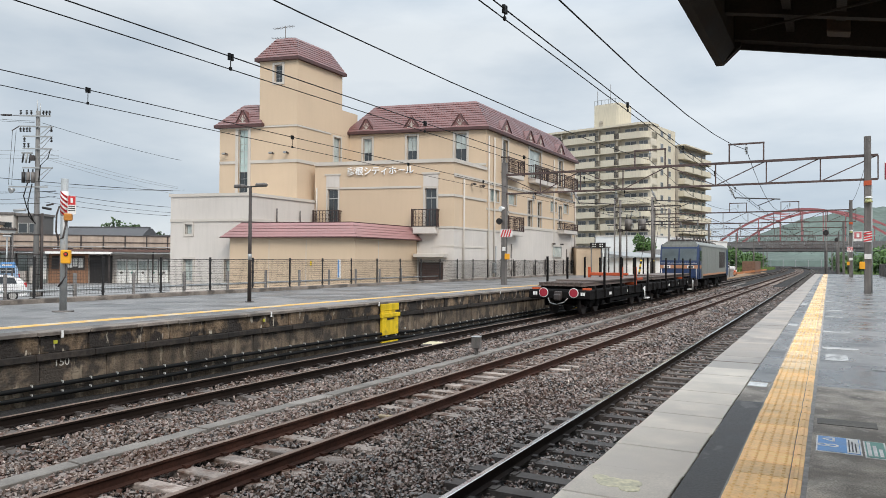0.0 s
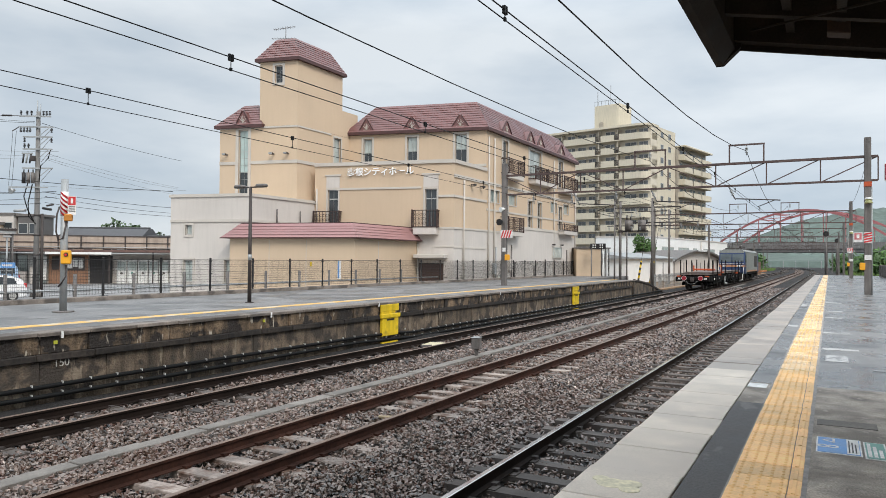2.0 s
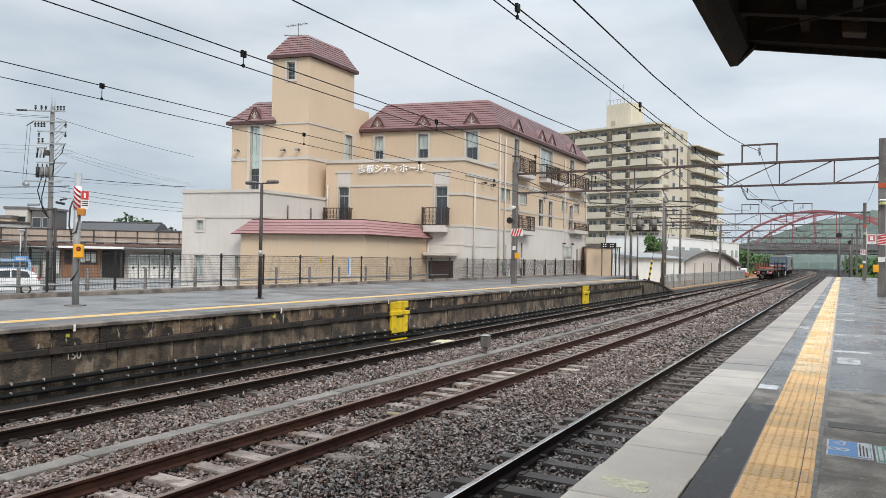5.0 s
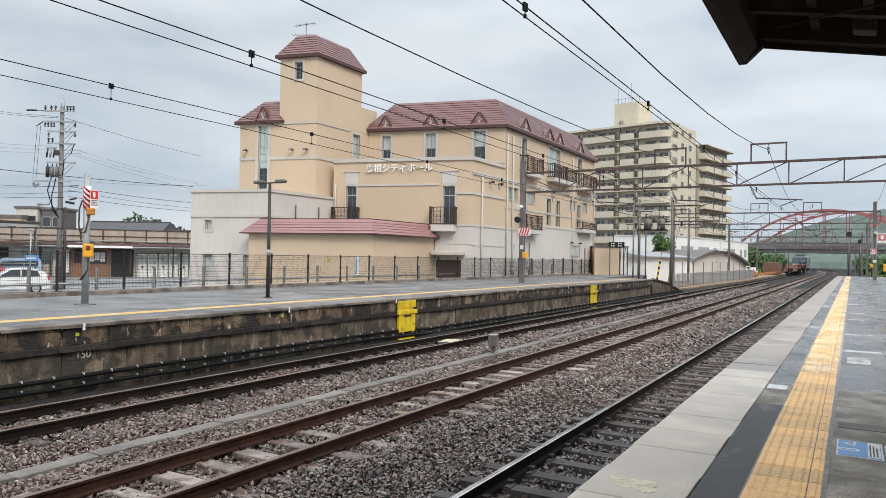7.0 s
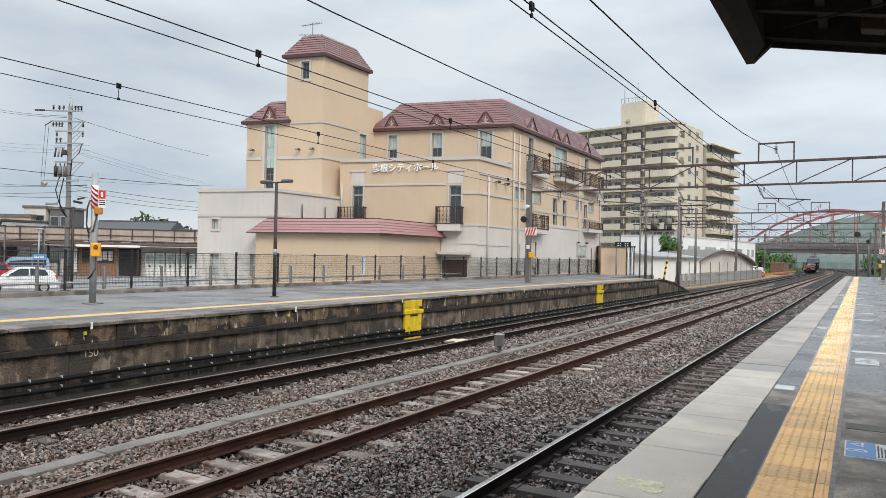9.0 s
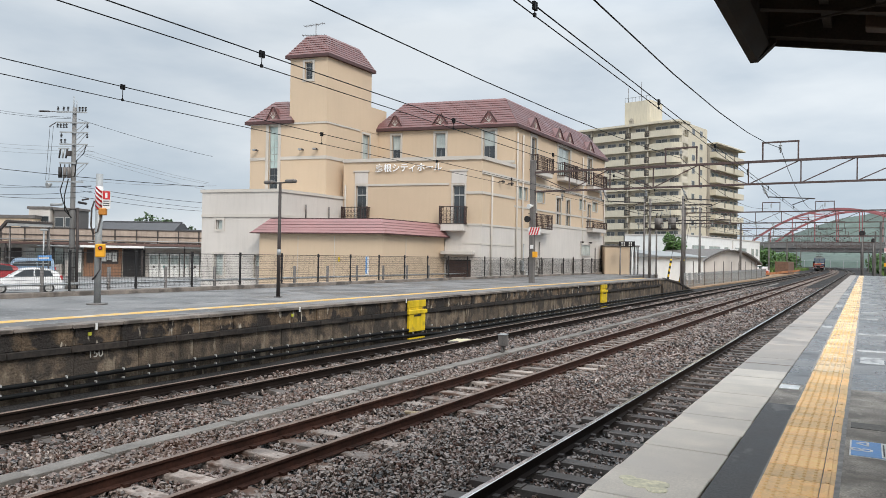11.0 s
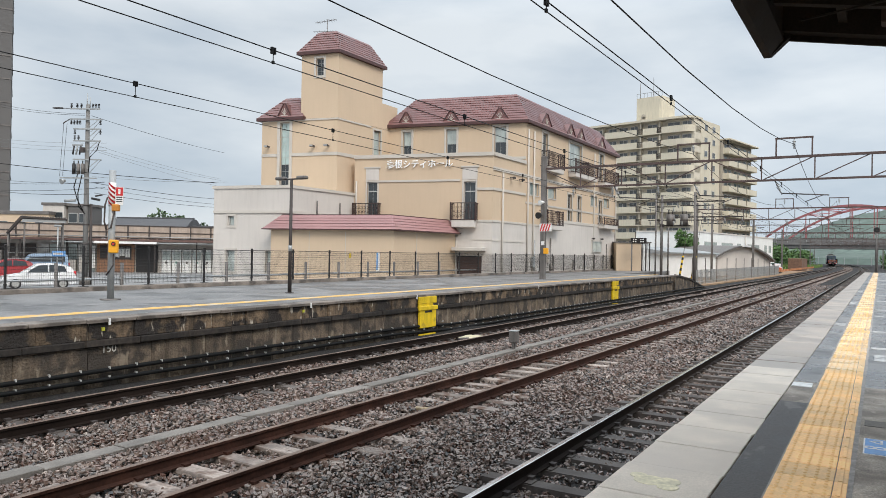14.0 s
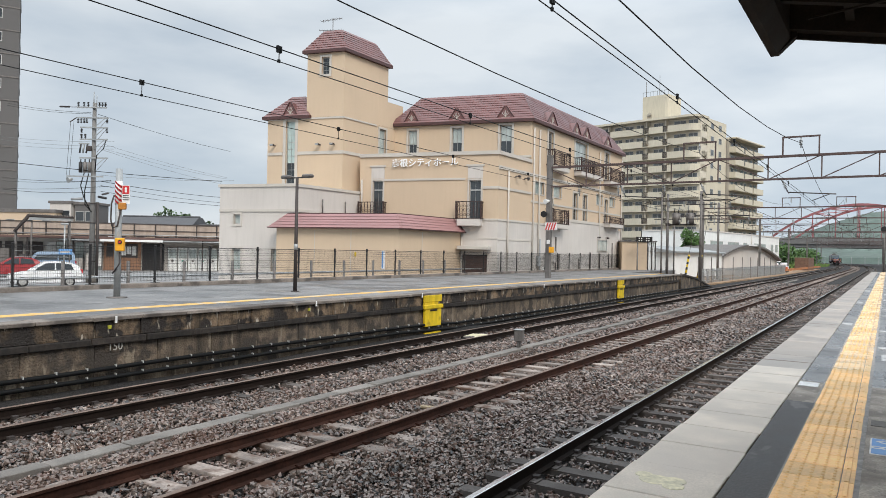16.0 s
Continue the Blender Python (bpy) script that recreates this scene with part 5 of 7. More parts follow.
def build_catenary(cx, za, zc, first, step, z_low=None, z_up=7.0, mx=None):
    t = thing("overhead_wire", "pair of thin black overhead wires with small hangers", "overhead wire", pose(0, 0, 0), group="overhead wires")
    ys = [-16] + list(range(0, 161, 20)) + list(range(170, 301, 10))
    wire(t, [(cx + bend(y), y, za) for y in ys], 0.0075, "auxiliary_wire")
    wire(t, [(cx + bend(y), y, zc) for y in ys], 0.0065, "contact_wire")
    if z_low:
        wire(t, sag_points(mx if mx is not None else cx, z_low, z_up), 0.0125, "messenger_wire")
    k = -3
    while first + k * step < 100:
        y = first + k * step
        bm = B()
        rod(bm, (cx, y, zc), (cx, y, za + 0.02), 0.006, seg=5)
        box(bm, cx - 0.015, cx + 0.015, y - 0.035, y - 0.008, za - 0.045, za + 0.035)
        box(bm, cx - 0.015, cx + 0.015, y + 0.008, y + 0.035, za - 0.045, za + 0.035)
        box(bm, cx - 0.012, cx + 0.012, y - 0.015, y + 0.015, zc - 0.012, zc + 0.025)
        part("hanger", bm, PIPE_BLACK, t)
        k += 1


build_catenary(-2.76, 4.72, 4.62, 6.35, 4.8, 5.82, 7.2, -3.22)
build_catenary(-6.16, 4.65, 4.50, 6.17, 4.58, 6.2, 7.0, -7.4)
build_catenary(-9.89, 4.83, 4.62, 6.98, 4.7)
t = thing("feeder_line", "thin black feeder wires beside the tracks", "overhead wire", pose(0, 0, 0), group="overhead wires")
for x, zl, zu in ((-14.6, 6.9, 7.3), (-13.8, 5.5, 6.0), (1.5, 6.6, 7.2)):
    wire(t, [(px, max(py, 34.1), pz) for px, py, pz in sag_points(x, zl, zu)][9:], 0.01)


# ---- far end of the near platform ----
t = thing("platform_end_fence", "dark solid fence at the far end of the platform", "fence", pose(0, 0, 0))
for k in range(16):
    part("fence_panel", box(B(), 4.3, 4.36, 44 + 2.4 * k, 46.36 + 2.4 * k, 1.0, 2.05), STEEL_DARK, t)
    part("post", box(B(), 4.25, 4.41, 43.95 + 2.4 * k, 44.05 + 2.4 * k, 1.0, 2.12), STEEL, t)
t = thing("hanging_sign", "red station sign plate hung on two rods from a bracket", "sign", pose(1.16, 17.2, 0))
part("plate", box(B(), -0.16, 0.5, -0.03, 0.03, 3.99, 4.33, 0.01), mk("sign_maroon", (0.33, 0.03, 0.05), 0.4, vary=0.05), t)
part("rim", box(B(), -0.175, 0.515, -0.022, 0.022, 3.975, 4.345, 0.01), LINE_W, t)
text("lettering", "SOS", 0.11, pose(0.03, -0.034, 4.25, 90, 0, 0), LINE_W, t, 0.003)
part("arrow", extrude_y(B(), [(0.01, 4.17), (0.05, 4.17), (0.05, 4.11), (0.09, 4.11), (0.03, 4.03), (-0.03, 4.11), (0.01, 4.11)], -0.036, -0.03), LINE_W, t)
part("rod", rod(B(), (0.3, 0, 4.35), (0.3, 0, 4.9), 0.015), STEEL, t)
part("post", rod(B(), (1.2, 0, 1.0), (1.2, 0, 4.95), 0.06), STEEL, t)
part("arm", rod(B(), (0.0, 0, 4.9), (1.25, 0, 4.9), 0.03), STEEL, t)

# signal lamps on low posts by the tracks
for x, y in ((-0.43, 113.3), (1.2, 150.0)):
    t = thing("signal", "black round signal head on a slim grey post", "railway signal", pose(x, y, -0.25), group="signals")
    part("post", rod(B(), (0, 0, 0), (0, 0, 6.6), 0.07), STEEL, t)
    part("head", rod(B(), (0, -0.1, 6.55), (0, 0.1, 6.55), 0.4, seg=16), BLACK, t)
    part("lens", rod(B(), (0, -0.13, 6.55), (0, -0.1, 6.55), 0.12, seg=12), STEEL_DARK, t)
    part("ladder", box(B(), -0.2, 0.2, 0.08, 0.11, 0.3, 5.2), STEEL, t)
t = thing("repeater_signal", "black signal panel with crossed white lamps on a post", "railway signal", pose(-17.5, 58.6, -0.3))
part("post", rod(B(), (0, 0, 0), (0, 0, 3.7), 0.06), STEEL, t)
part("panel", box(B(), -0.1, 1.2, -0.05, 0.05, 3.6, 4.05), BLACK, t)
bm = B()
for cx_ in (0.25, 0.85):
    for a in range(4):
        ang = radians(45 + 90 * a)
        rod(bm, (cx_ + 0.13 * math.cos(ang), -0.08, 3.83 + 0.13 * math.sin(ang)), (cx_ + 0.13 * math.cos(ang), -0.05, 3.83 + 0.13 * math.sin(ang)), 0.055, seg=10)
part("white_lamps", bm, WHITE, t, kind="stuff")

# slim trackside masts beyond the platform's end
for x, y, h_, r in ((-15.45, 60, 7.6, 0.12), (-11.95, 56, 7.4, 0.11), (-15.3, 80, 8.2, 0.13), (2.5, 110, 7, 0.12), (3, 150, 7, 0.12), (-16, 150, 8, 0.12)):
    t = thing("line_mast", "slim dark steel mast with short brackets beside the track", "mast", pose(x, y, -0.25), group="line masts")
    part("pole", rod(B(), (0, 0, 0), (0, 0, h_), r, r * 0.8, 10), STEEL, t)
    for z in (h_ - 1.0, h_ - 2.1):
        part("bracket", box(B(), -1.1, 1.1, -0.04, 0.04, z - 0.04, z + 0.04), STEEL_DARK, t)
        for e in (-0.95, 0.95):
            insulator(t, (e, 0, z), (e, 0, z - 0.45))

# ---- car park, the low station building and the town behind ----
bm = B()
box(bm, -160, -19.63, -60, 135, -0.7, LOT_Z)
tagged(part("car_park", bm, LOT), "grey asphalt car park", "ground", kind="structure")
bm = B()
for k in range(14):
    box(bm, -30.5 - 0.02 * k, -26.0, 6 + 2.6 * k, 6.12 + 2.6 * k, LOT_Z, LOT_Z + 0.005)
tagged(part("bay_lines", bm, LINE_W), "white parking bay lines on the asphalt", "road marking", kind="stuff")
for x, y in ((-27.2, 20.5), (-27.6, 22.0), (-28.0, 23.6), (-28.6, 25.0), (-30.2, 21.3), (-31.0, 23.5)):
    tagged(part("wheel_stop", box(B(), x, x + 0.9, y, y + 0.14, LOT_Z, LOT_Z + 0.12, 0.03), CONCRETE), "low concrete wheel stop on the car park", "wheel stop", group="wheel stops")


def build_station_house():
    """Long low building: boarded parapet over a row of fronts."""
    P0, P1 = Vector((-70.2, 40.4, 0)), Vector((-60.3, 52.2, 0))
    U = (P1 - P0).normalized()
    N = Vector((U.y, -U.x, 0))
    F = frame_at(P0, U, N)
    h = thing("station_building", "long low building with brown boarded parapet and shop fronts", "building", F @ Matrix.Translation((0, 0, LOT_Z)) @ Matrix.Diagonal((1.38, 1.38, 1.38, 1)))
    x0, x1 = -5.0, 24.0
    part("body", box(B(), x0, x1, 0.1, 6, 0.0, 2.45), PALE, h)
    n = 20
    for k in range(n):
        a, b = x0 + (x1 - x0) * k / n, x0 + (x1 - x0) * (k + 1) / n
        part("parapet_panel", box(B(), a + 0.04, b - 0.04, -0.35, -0.25, 2.5, 3.42), WOOD_DARK, h)
        part("batten", box(B(), b - 0.05, b + 0.05, -0.42, -0.26, 2.47, 3.48), STEEL_DARK, h)
    for z in (2.52, 2.95, 3.44):
        part("parapet_rail", box(B(), x0, x1, -0.4, -0.26, z - 0.03, z + 0.03), STEEL_DARK, h)
    part("eave", box(B(), x0, x1, -1.3, 0.2, 2.28, 2.45), mk("eave_brown", (0.12, 0.07, 0.06), 0.7), h)
    # fronts
    part("timber_front", box(B(), 3.1, 5.6, -0.25, 0.1, 0.0, 2.3), HUT_WOOD, h, "tan timber kiosk front")
    w = part("kiosk_window", box(B(), 4.2, 5.4, -0.3, -0.24, 0.95, 1.95), STEEL_DARK, h)
    for i, (a, b) in enumerate(((4.3, 4.6), (4.65, 4.95), (5.0, 5.3))):
        part("poster", box(B(), a, b, -0.32, -0.3, 1.1 + 0.1 * (i % 2), 1.8), WHITE, w)
    part("side_window", box(B(), 3.3, 3.75, -0.3, -0.24, 1.0, 1.95), STEEL_DARK, h)
    # No opening is cut: a black slab paints the shade inside the doorway.
    part("doorway", box(B(), 5.7, 7.2, -0.02, 0.12, 0.0, 2.0), BLACK, h, "black panel painted as a shaded open doorway")
    for k in range(8):
        m_ = part("vending_machine", box(B(), 7.5 + 0.72 * k, 8.15 + 0.72 * k, -0.35, 0.1, 0.0, 1.75, 0.02), WHITE, h, "white vending machine")
        part("machine_window", box(B(), 7.55 + 0.72 * k, 8.1 + 0.72 * k, -0.37, -0.35, 0.95, 1.6), GLASS_PALE, m_)
        part("label_dot", rod(B(), (7.82 + 0.72 * k, -0.38, 0.75), (7.82 + 0.72 * k, -0.35, 0.75), 0.09, seg=10), GREEN_SIGN if k % 2 else STEEL, m_)
    for k in range(6):
        part("shutter_panel", box(B(), -0.6 + 0.6 * k, -0.05 + 0.6 * k, -0.1, 0.12, 0.0, 2.0), GLASS_PALE if k % 2 else ALU, h)
    part("upright_banner", box(B(), 2.75, 3.0, -0.5, -0.45, 0.3, 1.9), WHITE, h, "white upright banner")
    part("awning", box(B(), 0.4, 3.0, -1.9, -0.9, 2.12, 2.2, 0.02), GALV, h, "pale sheet awning")
    part("awning", box(B(), 7.2, 13.2, -1.7, -0.9, 2.14, 2.2, 0.02), GALV, h, "pale sheet awning")
    part("awning_edge", box(B(), 3.0, 7.2, -1.4, -1.28, 2.1, 2.26), WHITE, h)
    for x, w_, z_ in ((-3.6, 0.8, 1.5), (-2.2, 0.6, 1.1), (0.2, 0.7, 1.3), (1.3, 0.5, 0.9), (2.0, 0.45, 1.2)):
        part("crate_stack", box(B(), x, x + w_, -0.9, -0.4, 0.0, z_, 0.03), STEEL if x < 0 else PALE, h)
    for k in range(7):
        part("eave_post", box(B(), -4.6 + 2.9 * k, -4.5 + 2.9 * k, -1.2, -1.1, 0.0, 2.28), STEEL_DARK, h)
    part("ridge_pipe", rod(B(), (x0, -0.5, 2.62), (x1, -0.5, 2.62), 0.03), GALV, h)
    # Flat dark slabs on the wall paint the shade of open bays.
    for k in range(3):
        part("dark_bay", box(B(), -4.6 + 1.3 * k, -3.5 + 1.3 * k, -0.02, 0.12, 0.0, 2.0), STEEL_DARK, h)


def build_bus_shelter():
    """A bent corrugated roof on slim posts, falling steeply at one end."""
    a, b = Vector((-63.5, 33.9, 0)), Vector((-61.8, 37.0, 0))
    U = (b - a).normalized()
    F = frame_at(a, U, Vector((U.y, -U.x, 0)))
    h = thing("bus_shelter", "open shelter with a bent corrugated grey roof", "shelter", F @ Matrix.Translation((0, 0, LOT_Z)))
    part("roof", extrude_y(B(), [(-1.1, 3.6), (-0.95, 3.6), (0.1, 4.95), (3.6, 4.85), (3.6, 5.0), (0.0, 5.12)], 0.0, 5.0), STEEL_DARK, h, "corrugated grey sheet roof")
    bm = B()
    for k in range(18):
        box(bm, 0.1 + 0.195 * k, 0.2 + 0.195 * k, -0.05, 5.0, 5.06 - 0.004 * k, 5.16 - 0.004 * k)
    part("roof_ribs", bm, STEEL, h, kind="stuff")
    part("soffit_beam", box(B(), 0.1, 3.5, 0.1, 0.25, 4.6, 4.85), GALV, h)
    for x, z in ((-0.9, 3.7), (0.3, 4.7), (3.3, 4.7)):
        for y in (0.3, 4.6):
            part("post", rod(B(), (x, y, 0.0), (x, y, z), 0.06), STEEL, h)
    for k in range(4):
        part("rail", rod(B(), (-0.9, 0.2, 0.9 + 0.5 * k), (3.3, 0.2, 0.9 + 0.5 * k), 0.03, seg=6), GALV, h)


build_bus_shelter()
build_station_house()


def build_house(x, y, w, d, z1, mat, roof, label, rot=28, tiled=False, upper=None):
    h = thing("house", label, "house", pose(x, y, LOT_Z, 0, 0, rot), group="houses behind the car park")
    part("wall", box(B(), -w / 2, w / 2, -d / 2, d / 2, 0, z1), mat, h)
    if tiled:
        bm = B()
        extrude_x(bm, [(-d / 2 - 0.6, z1 - 0.1), (d / 2 + 0.6, z1 - 0.1), (0.6, z1 + roof), (-0.6, z1 + roof)], -w / 2 - 0.5, w / 2 + 0.5)
        part("roof", bm, TILE_DARK, h, "dark tiled roof")
        part("ridge", box(B(), -w / 2 - 0.4, w / 2 + 0.4, -0.25, 0.25, z1 + roof, z1 + roof + 0.2, 0.04), TILE_DARK, h)
    else:
        part("roof", box(B(), -w / 2 - 0.15, w / 2 + 0.15, -d / 2 - 0.15, d / 2 + 0.15, z1, z1 + roof, 0.03), STEEL, h)
    n = max(2, int(w / 2.2))
    for k in range(n):
        a = -w / 2 + w * (k + 0.5) / n
        wn_ = part("window", box(B(), a - 0.55, a + 0.55, -d / 2 - 0.05, -d / 2 + 0.02, z1 - 2.0, z1 - 0.8), ALU, h)
        part("pane", box(B(), a - 0.48, a + 0.48, -d / 2 - 0.06, -d / 2 - 0.05, z1 - 1.93, z1 - 0.87), GLASS, wn_)
    return h


build_house(-84.9, 50.4, 2.6, 4.0, 7.4, PALE, 0.3, "small beige two-storey house with flat roof")
build_house(-82.3, 51.6, 2.5, 3.0, 7.3, GREY_FLATS, 0.3, "narrow grey two-storey house with flat roof")
build_house(-77.0, 57.5, 9.0, 6.0, 4.6, CREAM, 1.5, "old wooden house with dark tiled roof", tiled=True)
build_house(-68.5, 61.0, 14.0, 6.0, 4.4, STEEL_DARK, 0.7, "long low house with dark roof", tiled=True)
build_house(-59.0, 66.0, 7.0, 6.0, 5.3, PALE, 0.3, "low pale house with flat roof")
build_house(-94.8, 46.0, 22.0, 8.0, 6.2, CREAM, 0.4, "low cream building with flat roof")


def build_flats_tower():
    """Grey block of flats at the edge of the car park."""
    h = thing("grey_flats", "tall dark grey block of flats with small windows", "apartment building", pose(-93.0, 48.2, LOT_Z, 0, 0, 62))
    part("wall", box(B(), -16, 0, 0, 12, 0, 45), GREY_FLATS, h)
    for k in range(15):
        z = 1.0 + 2.9 * k
        part("floor_band", box(B(), -16.05, 0.06, -0.06, 12, z + 1.9, z + 2.05), STEEL, h)
        for x in (-2.4, -5.7, -9.0, -12.3):
            wn_ = part("window", box(B(), x - 0.55, x + 0.55, -0.06, 0.05, z + 0.5, z + 1.7), ALU, h)
            part("pane", box(B(), x - 0.48, x + 0.48, -0.07, -0.06, z + 0.57, z + 1.63), GLASS, wn_)


build_flats_tower()


def build_utility_pole(x, y, h_, turn=20):
    t = thing("utility_pole", "tall grey concrete utility pole with crossarms, switches and insulators", "utility pole", pose(x, y, LOT_Z, 0, 0, turn))
    part("pole", rod(B(), (0, 0, 0), (0, 0, h_), 0.19, 0.125, 16), POLE_GREY, t)
    part("second_pole", rod(B(), (0.3, 0.12, 0), (0.28, 0.12, h_ - 6.7), 0.1, 0.09, 10), STEEL_DARK, t, "dark conduit pole strapped alongside")
    for k in range(4):
        part("strap", rod(B(), (0, 0, 1.4 + 1.3 * k), (0, 0, 1.48 + 1.3 * k), 0.21, seg=14), STEEL_DARK, t)
    part("lightning_rod", rod(B(), (-0.06, 0, h_ - 0.3), (-0.06, 0, h_ + 0.75), 0.035), GALV, t)
    part("lightning_rod", rod(B(), (0.14, 0, h_ - 0.3), (0.14, 0, h_ + 0.5), 0.03), GALV, t)
    # galvanised crossarms, each with a knee brace
    for z, a, b, brace in ((h_ - 0.35, -1.1, 0.9, 0), (h_ - 1.05, -1.1, 1.05, 1), (h_ - 1.7, -0.85, 1.0, 1), (h_ - 2.5, -0.85, 1.0, 1), (h_ - 3.75, -0.85, 1.05, 1), (h_ - 5.0, -1.7, 0.75, 0)):
        part("crossarm", box(B(), a, b, -0.24, -0.16, z - 0.045, z + 0.045), GALV, t)
        if brace:
            part("knee_brace", bar(B(), (b * 0.75, -0.2, z - 0.04), (0.12, -0.2, z - 0.62), 0.04, 0.03), GALV, t)
            part("knee_brace", bar(B(), (b * 0.95, -0.2, z - 0.04), (0.3, -0.2, z - 0.85), 0.025, 0.02), STEEL, t)
    for z, up_, us in ((h_ - 0.35, 1, (-1.0, -0.62, -0.34, 0.42, 0.62, 0.82)), (h_ - 1.05, -1, (-1.0, -0.8, -0.6, -0.42, 0.95)), (h_ - 1.7, -1, (-0.75, 0.95)), (h_ - 2.5, 1, (-0.75, -0.5))):
        for u in us:
            bm = B()
            rod(bm, (u, -0.2, z), (u, -0.2, z + up_ * 0.36), 0.028)
            for k in range(3):
                rod(bm, (u, -0.2, z + up_ * (0.12 + 0.09 * k)), (u, -0.2, z + up_ * (0.16 + 0.09 * k)), 0.075, seg=10)
            part("insulator", bm, BLACK, t)
    part("side_arm", bar(B(), (-1.1, -0.2, h_ - 1.05), (-1.55, -0.2, h_ - 1.35), 0.05), STEEL_DARK, t)
    # strain insulators where the high wires end
    for u in (-1.9, -2.2):
        bm = B()
        for k in range(5):
            rod(bm, (u + 0.07 * k, -0.2, h_ - 0.33), (u + 0.04 + 0.07 * k, -0.2, h_ - 0.33), 0.06, seg=10)
        part("strain_insulator", rod(bm, (u - 0.1, -0.2, h_ - 0.33), (u + 1.0, -0.2, h_ - 0.34), 0.02), STEEL_DARK, t)
    # cutout switches and transformers hung on the arms
    sw = part("switch_rack", box(B(), -0.88, -0.2, -0.3, -0.22, h_ - 2.85, h_ - 2.75), GALV, t)
    for k in range(3):
        part("cutout", rod(B(), (-0.8 + 0.22 * k, -0.32, h_ - 3.45), (-0.72 + 0.22 * k, -0.32, h_ - 2.85), 0.055, seg=10), BLACK if k != 1 else GALV, sw)
    part("switch_box", box(B(), -0.32, -0.02, -0.42, -0.2, h_ - 3.3, h_ - 2.95, 0.03), STEEL_DARK, t)
    for k in range(3):
        tr = part("transformer", rod(B(), (-0.72 + 0.29 * k, -0.3, h_ - 4.75), (-0.72 + 0.29 * k, -0.3, h_ - 4.05), 0.12, seg=12), STEEL if k else BLACK, t)
        part("bushing", rod(B(), (-0.72 + 0.29 * k, -0.3, h_ - 4.05), (-0.72 + 0.29 * k, -0.3, h_ - 3.85), 0.04), BLACK, tr)
    for u, v in ((-1.5, -1.72), (-1.28, -1.52)):
        part("drop_wire", rod(B(), (u, -0.2, h_ - 1.3), (v, -0.2, h_ - 4.9), 0.012, seg=5), PIPE_BLACK, t)
    part("loudspeaker", rod(B(), (-1.25, -0.35, h_ - 5.2), (-1.4, -0.6, h_ - 5.3), 0.08, 0.2, 12), GALV, t, "pale horn loudspeaker")
    part("splice_case", rod(B(), (-1.35, -0.2, h_ - 6.55), (-0.6, -0.2, h_ - 6.5), 0.09, seg=10), GALV, t, "grey cable splice case")
    part("splice_case", rod(B(), (0.45, -0.2, h_ - 6.35), (1.0, -0.2, h_ - 6.45), 0.08, seg=10), BLACK, t)
    part("splice_case", rod(B(), (0.7, -0.2, h_ - 6.2), (1.15, -0.2, h_ - 6.1), 0.06, seg=10), STEEL_DARK, t)
    for pts in (((-0.5, -0.2, h_ - 4.7), (-0.75, -0.2, h_ - 5.6), (-0.5, -0.25, h_ - 6.4), (-0.1, -0.25, h_ - 7.2)), ((-0.2, -0.25, h_ - 4.8), (-0.45, -0.25, h_ - 6.0), (-0.4, -0.25, h_ - 6.9), (0.05, -0.25, h_ - 7.4)),
                ((0.9, -0.2, h_ - 2.5), (0.75, -0.2, h_ - 3.1), (0.3, -0.25, h_ - 3.6), (0.22, -0.25, h_ - 4.6))):
        part("cable", tube(B(), pts, 0.035), PIPE_BLACK, t)
    part("base_collar", rod(B(), (0, 0, 0), (0, 0, 0.5), 0.36, 0.34, 14), CONCRETE, t)


build_utility_pole(-45.7, 28.7, 12.15, 32)
t = thing("town_wires", "thin dark power and telephone wires across the sky", "wire", pose(0, 0, 0), group="power wires")
WIRE_ENDS = (
    ((-66.1, 33.3, 14.6), (-46.3, 27.8, 11.2), 0.012),
    ((-66.1, 33.3, 14.4), (-46.3, 27.8, 11.1), 0.012),
    ((-71.9, 35.8, 12.4), (-45.8, 28.7, 9.3), 0.009),
    ((-71.9, 35.8, 12.1), (-45.8, 28.7, 9.0), 0.009),
    ((-71.9, 35.8, 11.7), (-45.8, 28.7, 8.8), 0.009),
    ((-49.8, 21.9, 7.7), (-42.1, 33.8, 7.1), 0.02),
    ((-71.8, 35.9, 8.5), (-45.8, 28.6, 6.6), 0.014),
    ((-71.8, 35.9, 8.2), (-45.8, 28.6, 6.6), 0.012),
    ((-71.9, 35.8, 7.5), (-45.8, 28.6, 6.2), 0.014),
    ((-71.8, 36.0, 7.4), (-46.2, 28.0, 5.8), 0.018),
    ((-45.6, 28.9, 11.1), (-50.0, 40.0, 11.2), 0.014),
    ((-45.4, 29.3, 9.1), (-50.0, 40.0, 8.9), 0.009),
    ((-45.4, 29.3, 8.8), (-50.0, 40.0, 8.7), 0.009),
    ((-45.4, 29.2, 8.7), (-50.0, 40.0, 8.3), 0.009),
    ((-45.6, 29.0, 6.6), (-46.8, 37.5, 6.5), 0.016),
    ((-45.6, 29.0, 7.0), (-46.8, 37.5, 7.6), 0.01),
    ((-45.5, 29.1, 6.3), (-46.8, 37.5, 6.1), 0.012),
    ((-45.5, 29.1, 5.9), (-46.8, 37.6, 5.8), 0.014),
)
for a, b, r in WIRE_ENDS:
    a, b = Vector(a), Vector(b)
    b = b + (b - a) * (0.6 if b.y > 32 and r != 0.02 else 0.15)
    wire(t, [tuple(a.lerp(b, k / 8) - Vector((0, 0, 0.6 * (k / 8) * (1 - k / 8)))) for k in range(9)], r, mat=FAINT if r < 0.012 else None)
